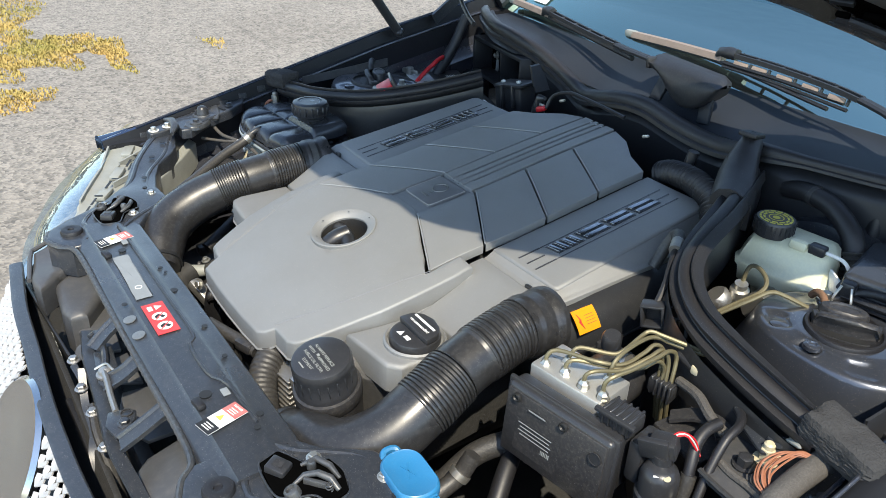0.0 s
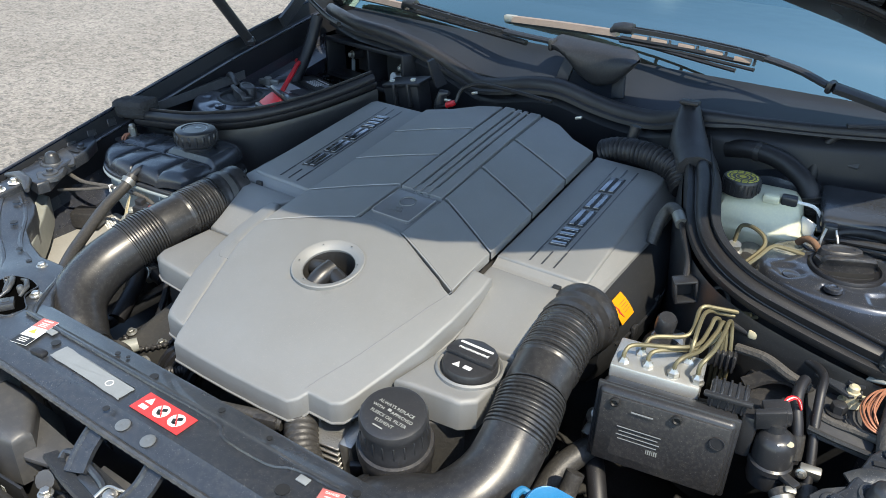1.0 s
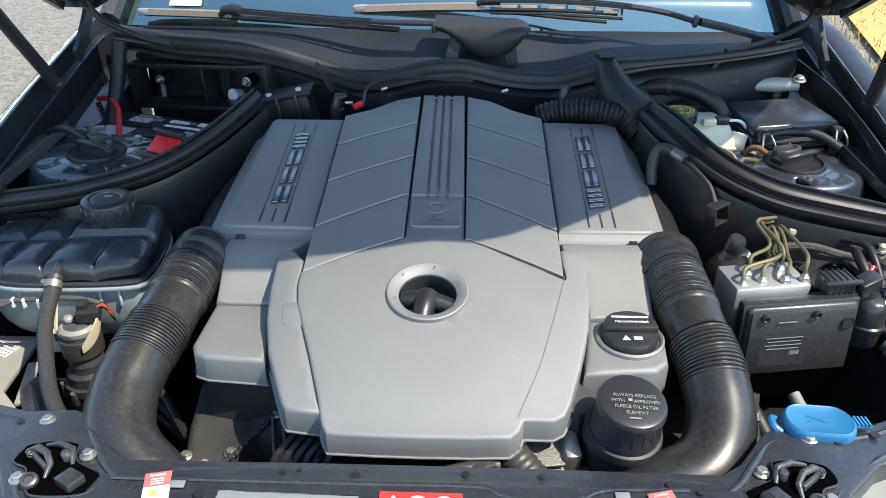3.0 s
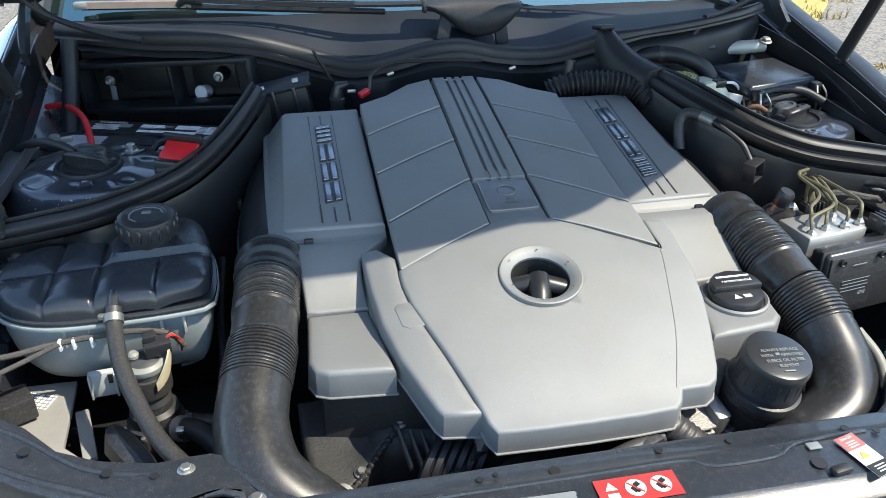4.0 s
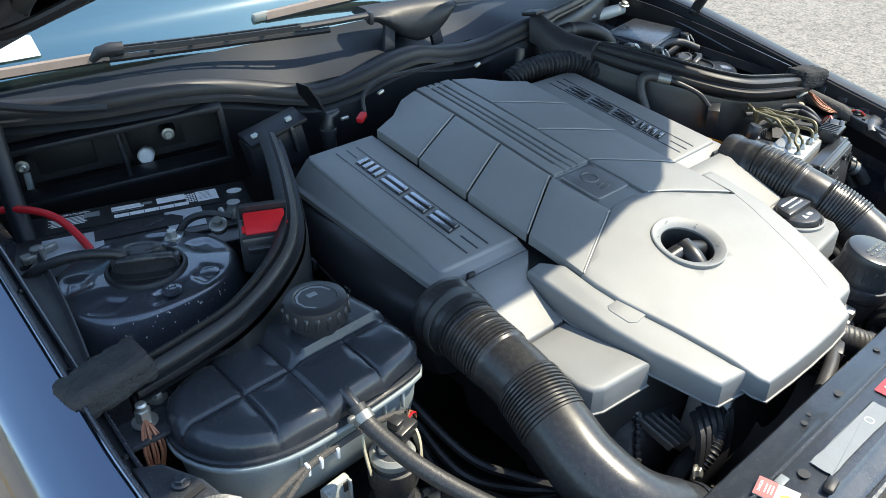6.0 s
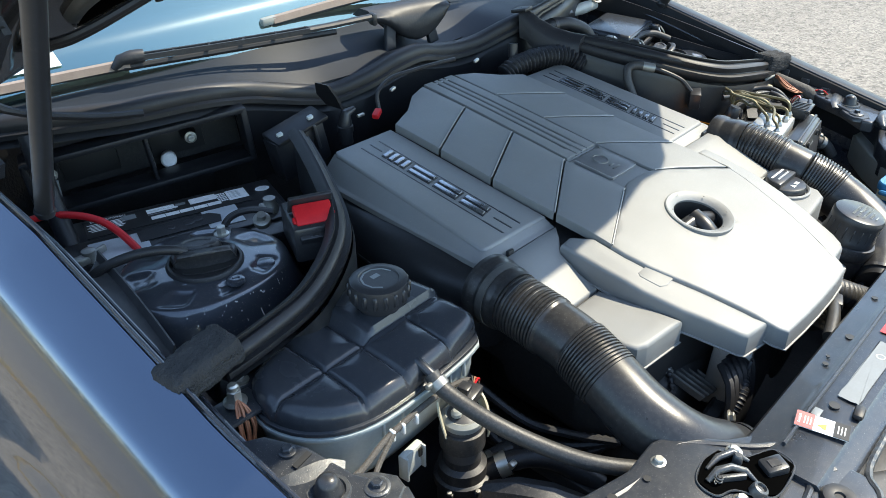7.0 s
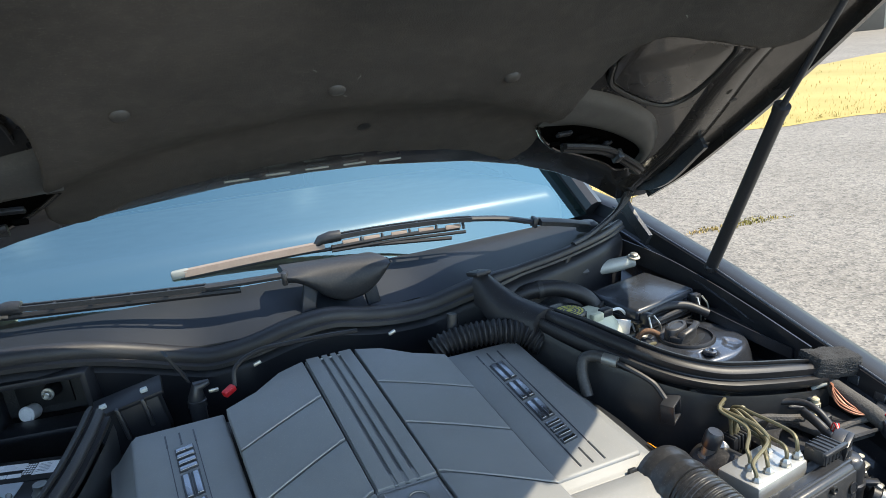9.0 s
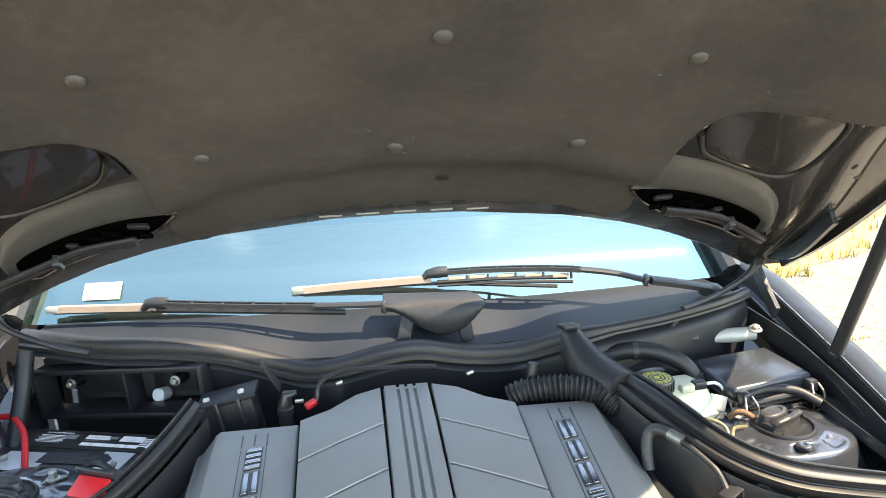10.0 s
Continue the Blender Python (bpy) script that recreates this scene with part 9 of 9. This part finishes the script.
# ---- headlamps ----
for s in (-1, 1):
    hl = thing("headlamp", "twin oval headlamp with clear lens and grey housing", "headlamp", "headlamps")
    top = smooth_path(mirror_pts([(0.435, -0.425, 0.745), (0.52, -0.385, 0.762), (0.62, -0.325, 0.772), (0.72, -0.27, 0.778), (0.80, -0.215, 0.782)], s), 16)
    midl = smooth_path(mirror_pts([(0.45, -0.50, 0.70), (0.55, -0.475, 0.705), (0.67, -0.42, 0.71), (0.78, -0.34, 0.715), (0.845, -0.25, 0.72)], s), 16)
    bot = smooth_path(mirror_pts([(0.46, -0.535, 0.62), (0.56, -0.515, 0.61), (0.69, -0.46, 0.60), (0.80, -0.37, 0.60), (0.86, -0.26, 0.61)], s), 16)
    up = top * 0.7 + midl * 0.3 + np.array([0, -0.008, 0.006])
    dn = midl * 0.6 + bot * 0.4 + np.array([s * 0.006, -0.008, 0])
    lens = part("lens", rings_mesh([[tuple(v) for v in r] for r in (top, up, midl, dn, bot)], closed=False), "lens", hl, "clear plastic lens")
    lens.visible_shadow = False
    inn = np.array([-s * 0.03, 0.035, -0.012])
    part("reflector", rings_mesh([[tuple(v + inn * k) for v in r] for r, k in ((top, 0.6), (midl, 1.3), (bot, 1.2))], closed=False), "chrome", hl, "bright reflector bowl")
    o = mirror_pts([(0.385, -0.432), (0.40, -0.441), (0.46, -0.414), (0.534, -0.379), (0.62, -0.337), (0.702, -0.303), (0.755, -0.285), (0.745, -0.21), (0.72, -0.17), (0.70, -0.14), (0.66, -0.13), (0.60, -0.18), (0.52, -0.25), (0.45, -0.30), (0.40, -0.36)], s)
    hs = part("housing", panel_mesh([o if s < 0 else o[::-1]], lambda x, y: 0.757 + 0.10 * max(0, abs(x) - 0.60) + (0.006 if y < -0.415 + 0.75 * (abs(x) - 0.45) else 0), 0.05, 0.004, 0.012), "lamp_grey", hl, "dusty grey plastic lamp housing")
    # raised webs, slots and sockets on the housing
    for x, y, w, h, rz in ((0.49, -0.36, 0.045, 0.02, -35), (0.57, -0.315, 0.05, 0.018, -30), (0.66, -0.27, 0.05, 0.02, -25), (0.73, -0.225, 0.03, 0.03, -20)):
        part("web", box_mesh(w, h, 0.008, pose(s * x, y, 0.763 + 0.10 * max(0, x - 0.60), 0, 0, s * -rz), 0.002), "lamp_grey", hs)
    for x, y, w, h, rz in ((0.455, -0.385, 0.028, 0.0035, -30), (0.475, -0.372, 0.0035, 0.014, -30), (0.515, -0.345, 0.03, 0.004, -32), (0.535, -0.325, 0.004, 0.018, -32), (0.60, -0.285, 0.035, 0.004, -28), (0.625, -0.262, 0.004, 0.022, -28), (0.69, -0.285, 0.03, 0.003, -22), (0.43, -0.40, 0.02, 0.003, -30)):
        part("slot", box_mesh(w, h, 0.001, pose(s * x, y, 0.7685 + 0.10 * max(0, x - 0.60), 0, 0, s * -rz), 0), "black_print", hs)
    for a, b0 in (((0.47, -0.405), (0.60, -0.338)), ((0.60, -0.338), (0.74, -0.275)), ((0.52, -0.335), (0.565, -0.262)), ((0.61, -0.30), (0.66, -0.215)), ((0.70, -0.265), (0.735, -0.185))):
        part("rib", tube_mesh([(s * a[0], a[1], 0.764 + 0.10 * max(0, a[0] - 0.6)), (s * (a[0] + b0[0]) / 2, (a[1] + b0[1]) / 2, 0.766 + 0.05 * max(0, a[0] + b0[0] - 1.2)), (s * b0[0], b0[1], 0.764 + 0.10 * max(0, b0[0] - 0.6))], 1.0, section=[(-0.0018, -0.006), (0.0018, -0.006), (0.0018, 0.005), (-0.0018, 0.005)]), "lamp_grey", hs)
    part("socket", prism_mesh(mirror_pts([(0.60, -0.225), (0.618, -0.252), (0.650, -0.222), (0.668, -0.186), (0.645, -0.185)], s), 0.0, 0.0012, Matrix.Translation((0, 0, 0.7665))), "black_print", hs, "dark lamp access opening")
    part("bulb_cap", revolve_mesh([(0.013, 0), (0.013, 0.006), (0.008, 0.009), (0, 0.009)], 18, pose(s * 0.632, -0.222, 0.767, 20)), "black_plastic", hs)
    bolt("bolt", s * 0.735, -0.175, 0.772, parent=hl, size=0.007)

# ---- wipers ----
ARM = [(-0.008, -0.0035), (0.008, -0.0035), (0.0085, 0.001), (0.005, 0.0042), (-0.005, 0.0042), (-0.0085, 0.001)]
SPINE = [(-0.008, -0.006), (0.008, -0.006), (0.006, 0.005), (-0.006, 0.005)]


def slotted_arm(run, first, thing_of):
    """The end of a wiper arm from point number first on: two rails with windows between them."""
    side = np.cross(np.gradient(run, axis=0), (0, 0, 1.0))
    side /= np.linalg.norm(side, axis=1)[:, None]
    part("arm", tube_mesh(run[: first + 1], 1.0, section=ARM), "wiper", thing_of)
    for d in (-0.0068, 0.0068):
        part("arm_rail", tube_mesh(run[first:] + side[first:] * d, 1.0, section=[(-0.0022, -0.004), (0.0022, -0.004), (0.0022, 0.004), (-0.0022, 0.004)]), "wiper", thing_of)
    for k in range(first, len(run), 4):
        part("arm_bridge", tube_mesh([run[k] - side[k] * 0.0068, run[k] + side[k] * 0.0068], 0.0035, 6), "wiper", thing_of)

w1 = thing("wiper", "black wiper arm with a bleached tan blade on the windscreen edge", "wiper", "wipers")
low = lerp_table([(-0.022, 1.004), (0.0, 1.0), (0.02, 0.987), (0.045, 0.966), (0.071, 0.957), (0.095, 0.960), (0.12, 0.973), (0.14, 0.995), (0.152, 1.012)])
rings = []
for x in (-0.022, -0.018, -0.005, 0.01, 0.025, 0.04, 0.055, 0.07, 0.085, 0.10, 0.115, 0.13, 0.142, 0.149, 0.152):
    e = math.sqrt(min(1.0, max(0.02, (0.154 - x) / 0.02)))
    zt, zb, yf = 1.012 + 0.013 * e, low(x), 0.527 - 0.15 * (x + 0.012)
    zm = (zt + zb) / 2
    rings.append([(x, yf + 0.055 * e, zt - 0.014 * e), (x, yf + 0.035 * e, zt), (x, yf + 0.012 * e, zt - 0.001), (x, yf - 0.004 * e, zt - 0.010 * e), (x, yf - 0.010 * e, zm), (x, yf - 0.010 * e, zb + 0.008 * e), (x, yf - 0.004 * e, zb + 0.001), (x, yf + 0.004, zb), (x, yf + 0.05 * e, zb + 0.006)])
part("pivot_cover", rings_mesh(rings), "wiper", w1, "smooth black teardrop pivot cover", 60)
for x, ry in ((0.012, 14), (0.118, -8)):
    part("cover_leg", box_mesh(0.024, 0.010, 0.055, pose(x, 0.522, 0.968, -12, ry, 0), 0.003), "cowl", w1)
part("joint", box_mesh(0.010, 0.020, 0.022, pose(-0.022, 0.528, 1.012, 0, 0, -14), 0.004), "black_plastic", w1)
aq = smooth_path([(-0.018, 0.527, 1.017), (-0.128, 0.557, 1.012), (-0.28, 0.598, 1.011), (-0.42, 0.634, 1.013)], 30)
slotted_arm(aq, 9, w1)
part("claw", tube([(-0.41, 0.632, 1.014), (-0.435, 0.638, 1.014), (-0.452, 0.643, 1.009), (-0.456, 0.645, 1.000)], [0.010, 0.011, 0.009, 0.005], 4, 12), "wiper", w1)
part("blade", tube([(-0.09, 0.552, 0.999), (-0.25, 0.597, 0.998), (-0.44, 0.645, 0.998)], 0.0055, 20, 8), "rubber", w1)
part("blade_tip", tube([(-0.43, 0.645, 1.004), (-0.53, 0.673, 1.000), (-0.62, 0.698, 0.996)], 1.0, 12, section=SPINE), "wiper_blade", w1, "bleached tan blade spine")
part("rubber_edge", tube([(-0.43, 0.642, 0.997), (-0.53, 0.669, 0.994), (-0.63, 0.698, 0.989)], 0.0035, 12, 6), "rubber", w1)
part("end_cap", box_mesh(0.03, 0.014, 0.014, pose(-0.63, 0.70, 0.994, 0, -3, -15), 0.004), "lamp_grey", w1)
w2 = thing("wiper", "black wiper arm with a slotted blade holder and tan tip", "wiper", "wipers")
part("arm", tube([(0.60, 0.578, 0.985), (0.53, 0.556, 1.006), (0.46, 0.541, 1.023)], 1.0, 14, section=[(2.0 * a, 1.7 * b) for a, b in ARM]), "wiper", w2)
part("arm_joint", box_mesh(0.010, 0.024, 0.020, pose(0.456, 0.541, 1.023, 0, 12, -10), 0.004), "black_plastic", w2)
aq = smooth_path([(0.452, 0.541, 1.024), (0.394, 0.566, 1.035), (0.30, 0.590, 1.042), (0.18, 0.602, 1.045), (0.09, 0.607, 1.044)], 30)
slotted_arm(aq, 9, w2)
part("pivot", revolve_mesh([(0.022, 0), (0.022, 0.012), (0.014, 0.018), (0, 0.018)], 24, pose(0.60, 0.578, 0.975)), "wiper", w2)
for k in range(5):
    p = aq[12 + 4 * k] if k < 4 else aq[27]
    part("holder_window", box_mesh(0.030, 0.003, 0.008, pose(p[0], p[1] - 0.008, p[2] - 0.011, -20, 0, -2), 0.001), "wiper_blade", w2)
    part("holder_post", box_mesh(0.004, 0.006, 0.012, pose(p[0] + 0.02, p[1] - 0.009, p[2] - 0.012, -20, 0, -2), 0.001), "wiper", w2)
part("holder_rail", tube([(0.08, 0.599, 1.028), (0.2, 0.592, 1.029), (0.32, 0.582, 1.026)], 0.004, 16, 8), "rubber", w2)
part("holder_rail", tube([(0.08, 0.597, 1.022), (0.2, 0.590, 1.022), (0.33, 0.577, 1.018)], 0.003, 16, 8), "rubber", w2)
part("claw", tube([(0.10, 0.606, 1.045), (0.075, 0.608, 1.044), (0.058, 0.610, 1.039), (0.053, 0.611, 1.030)], [0.010, 0.011, 0.009, 0.005], 4, 12), "wiper", w2)
part("blade_tip", tube([(0.07, 0.610, 1.033), (-0.05, 0.621, 1.028), (-0.165, 0.632, 1.021)], 1.0, 12, section=SPINE), "wiper_blade", w2, "bleached tan blade spine")
part("rubber_edge", tube([(0.30, 0.575, 1.012), (0.07, 0.606, 1.024), (-0.05, 0.617, 1.020), (-0.172, 0.630, 1.013)], 0.0035, 16, 6), "rubber", w2)
part("end_cap", box_mesh(0.03, 0.014, 0.014, pose(-0.172, 0.633, 1.020, 0, -4, -5), 0.004), "lamp_grey", w2)

# ---- bonnet details, gas struts and hinges ----
for k in range(5):
    x = -0.10 + 0.055 * k
    part("edge_strip", box_mesh(0.034, 0.003, 0.003, Matrix.Translation(on_hood(x, 0.390 + 0.30 * x * x, 0.006)) @ pose(0, 0, 0, -35), 0.001, 1), "lamp_grey", hood)
rg = random.Random(11)
for k in range(14):
    x, y, a = rg.uniform(-0.5, 0.5), rg.uniform(-0.1, 0.34), rg.uniform(0, 6.28)
    n = rg.uniform(0.0015, 0.006)
    if abs(x - 0.017) > 0.33 and y > 0.13:
        continue
    part("lint", tube([on_hood(x + math.cos(a + 0.5 * u) * n * u, y + math.sin(a + 0.5 * u) * n * u, pad_off(x + math.cos(a + 0.5 * u) * n * u, y + math.sin(a + 0.5 * u) * n * u) + 0.0004) for u in (0, 0.5, 1, 1.6)], 0.00022, 8, 4), "lamp_grey", hood)
for s in (-1, 1):
    hx = lambda x: hood_x(s, x)
    N = 26
    top = smooth_path([(0.335, 0.268, 0), (0.354, 0.275, 0), (0.406, 0.287, 0), (0.483, 0.315, 0), (0.549, 0.352, 0), (0.593, 0.395, 0), (0.618, 0.444, 0), (0.622, 0.475, 0)], N)
    bot = smooth_path([(0.340, 0.352, 0), (0.371, 0.354, 0), (0.417, 0.358, 0), (0.489, 0.382, 0), (0.554, 0.414, 0), (0.585, 0.436, 0), (0.600, 0.455, 0), (0.604, 0.478, 0)], N)
    part("grey_bar", rings_mesh([[tuple(on_hood(hx(a[0] + (b[0] - a[0]) * u), a[1] + (b[1] - a[1]) * u, o)) for u, o in ((-0.10, 0.0), (0.0, 0.003), (0.08, 0.008), (0.25, 0.011), (0.5, 0.012), (0.75, 0.013), (0.92, 0.011), (1.0, 0.007), (1.02, 0.001))] for a, b in zip(top, bot)], closed=False), "hood_bar", hood, "grey stamped steel bar", 60)
    low_edge = smooth_path([(0.346, 0.356, 0), (0.376, 0.392, 0), (0.420, 0.428, 0), (0.455, 0.442, 0), (0.544, 0.479, 0), (0.585, 0.503, 0), (0.604, 0.498, 0), (0.606, 0.478, 0)], N)
    # the slot is not cut: a near-black sheet paints its shade
    part("slot", rings_mesh([[tuple(on_hood(hx(a[0]), a[1], 0.0045)), tuple(on_hood(hx((a[0] + c[0]) / 2), (a[1] + c[1]) / 2, 0.0055)), tuple(on_hood(hx(c[0]), c[1], 0.0045))] for a, c in zip(bot, low_edge)], closed=False), "shade_black", hood, "near-black sheet painting the shade of a slot in the bonnet frame")
    part("slot_rim", tube_mesh([on_hood(hx(p[0]), p[1] + 0.002, 0.006) for p in low_edge], 0.003, 8), "hood_inner", hood)
    # every other slot part is blackened as if deep in shade
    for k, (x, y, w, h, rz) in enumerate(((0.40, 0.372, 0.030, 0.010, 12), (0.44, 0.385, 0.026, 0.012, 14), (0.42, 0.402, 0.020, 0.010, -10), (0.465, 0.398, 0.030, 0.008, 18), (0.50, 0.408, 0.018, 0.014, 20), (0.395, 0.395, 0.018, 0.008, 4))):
        part("slot_part", box_mesh(w, h, 0.007, Matrix.Translation(on_hood(hx(x), y, 0.012 + 0.002 * (k % 3))) @ pose(0, 0, 0, -35, 0, rz * s), 0.002), "shade_black" if k % 2 else "flange_black", hood)
    # sunk panel; a black tube paints the shadow in its edge groove
    edge_p = smooth_path([(0.388, 0.215, 0), (0.403, 0.247, 0), (0.421, 0.266, 0), (0.469, 0.292, 0), (0.526, 0.314, 0), (0.560, 0.313, 0), (0.578, 0.285, 0), (0.579, 0.233, 0), (0.572, 0.190, 0), (0.560, 0.172, 0)], 44)
    loop = [(p[0], p[1]) for p in edge_p] + [(0.50, 0.150), (0.42, 0.145), (0.385, 0.17)]
    sheet = panel_mesh([shrink(loop, 0.004)], lambda x, y: 0.0, 0.004, 0.003, 0.03)
    for v in sheet.verts:
        v.co = on_hood(hx(v.co.x), v.co.y, 0.006 + v.co.z)
    part("sunk_panel", sheet, "hood_inner", hood, "dark pressed bonnet panel")
    part("groove_shadow", tube_mesh([on_hood(hx(p[0]), p[1], 0.005) for p in edge_p], 0.0042, 8), "black_print", hood)
    part("pad_edge_rim", tube_mesh([on_hood(hx(p[0]), p[1], 0.006) for p in smooth_path([(0.372, 0.245, 0), (0.378, 0.210, 0), (0.392, 0.180, 0), (0.415, 0.164, 0), (0.46, 0.163, 0), (0.52, 0.171, 0), (0.59, 0.180, 0)], 40)], 0.0028, 8), "hood_inner", hood)
    part("frame_rib", rings_mesh([[tuple(on_hood(s * (p[0] + a), p[1] - 0.25 * a, o)) for a, o in ((-0.034, -0.002), (-0.022, 0.003), (-0.010, 0.007), (0.004, 0.008), (0.018, 0.005), (0.028, 0.001), (0.036, -0.004))] for p in smooth_path([(0.600, 0.10, 0), (0.606, 0.187, 0), (0.618, 0.247, 0), (0.642, 0.329, 0), (0.664, 0.42, 0), (0.668, 0.50, 0), (0.660, 0.56, 0)], 34)], closed=False), "hood_inner", hood, "pressed frame rib", 70)
    part("rim_flange", tube_mesh([on_hood(s * p[0], p[1], 0.006) for p in smooth_path([(0.713, 0.58, 0), (0.727, 0.48, 0), (0.720, 0.30, 0), (0.699, 0.12, 0), (0.668, -0.03, 0), (0.60, -0.18, 0)], 40)], 1.0, section=[(-0.006, -0.006), (0.006, -0.006), (0.006, 0.014), (-0.006, 0.014)]), "hood_inner", hood)
    for x, y in ((0.645, 0.285), (0.668, 0.58), (0.69, 0.40)):
        part("hole", revolve_mesh([(0, 0), (0.006, 0), (0.006, 0.001), (0, 0.001)], 14, Matrix.Translation(on_hood(s * x, y, 0.014)) @ pose(0, 0, 0, 180 - math.degrees(HA))), "black_print", hood)
    for dx in (0.0, 0.010):
        part("washer_line", tube([on_hood(hx(0.41), 0.392 + dx, 0.022), on_hood(hx(0.481), 0.402 + dx, 0.024), on_hood(hx(0.526), 0.420 + dx, 0.026), on_hood(s * 0.60, 0.462 + dx, 0.030), (s * (0.655 - dx), 0.505, 1.10), (s * (0.684 - dx), 0.535, 1.07), (s * (0.683 - dx), 0.55, 1.04), (s * 0.64, 0.54, 1.01), (s * 0.56, 0.505, 0.99), (s * 0.50, 0.478, 0.985)], 0.0055, 56, 8), "rubber", hood)
    part("line_clip", box_mesh(0.012, 0.024, 0.018, Matrix.Translation(on_hood(hx(0.526), 0.424, 0.028)) @ pose(0, 0, 0, -35), 0.003), "black_plastic", hood)
    part("line_clip", box_mesh(0.008, 0.018, 0.014, pose(s * 0.682, 0.535, 1.07, 30), 0.003), "black_plastic", hood)
    # hinge
    part("hinge_arm", tube([(s * 0.69, 0.50, 0.955), (s * 0.695, 0.57, 1.0), (s * 0.692, 0.61, 1.05)], 1.0, 12, section=[(-0.004, -0.014), (0.004, -0.014), (0.004, 0.014), (-0.004, 0.014)]), "satin", hood)
    part("hinge_arm", tube([tuple(on_hood(s * 0.685, 0.40, 0.012)), tuple(on_hood(s * 0.69, 0.52, 0.015)), (s * 0.692, 0.605, 1.05)], 1.0, 12, section=[(-0.004, -0.012), (0.004, -0.012), (0.004, 0.012), (-0.004, 0.012)]), "satin", hood)
    part("hinge_rod", tube([(s * 0.70, 0.60, 1.03), (s * 0.705, 0.575, 1.0), (s * 0.70, 0.53, 0.97), (s * 0.69, 0.51, 0.95)], 0.0035, 16, 8), "worn_steel", hood)
    # gas strut
    gs = thing("gas_strut", "black gas strut holding the bonnet open", "gas strut", "gas struts")
    a, j2, c = np.array([s * 0.712, 0.352, 0.935]), np.array([s * 0.652, 0.161, 1.24]), np.array(on_hood(s * 0.61, 0.025, 0.008))
    if s < 0:
        a, j2, c = np.array([-0.686, 0.395, 0.935]), np.array([-0.708, 0.175, 1.24]), np.array(on_hood(-0.675, 0.02, 0.008))
    part("cylinder", tube_mesh([a + (j2 - a) * u for u in np.linspace(0.02, 1, 8)], 0.0112, 18), "black_plastic", gs)
    part("collar", tube_mesh([j2 - (j2 - a) * 0.012, j2 + (j2 - a) * 0.02], 0.0125, 18), "black_plastic", gs)
    part("rod", tube_mesh([j2, (j2 + c) / 2, c], 0.0048, 12), "satin", gs)
    part("ball_end", revolve_mesh([(0.0, -0.012), (0.010, -0.008), (0.013, 0.0), (0.010, 0.008), (0, 0.012)], 16, Matrix.Translation(a)), "black_plastic", gs)
    part("top_end", revolve_mesh([(0.0, -0.012), (0.010, -0.008), (0.012, 0.0), (0.010, 0.008), (0, 0.012)], 16, Matrix.Translation(c)), "black_plastic", gs)
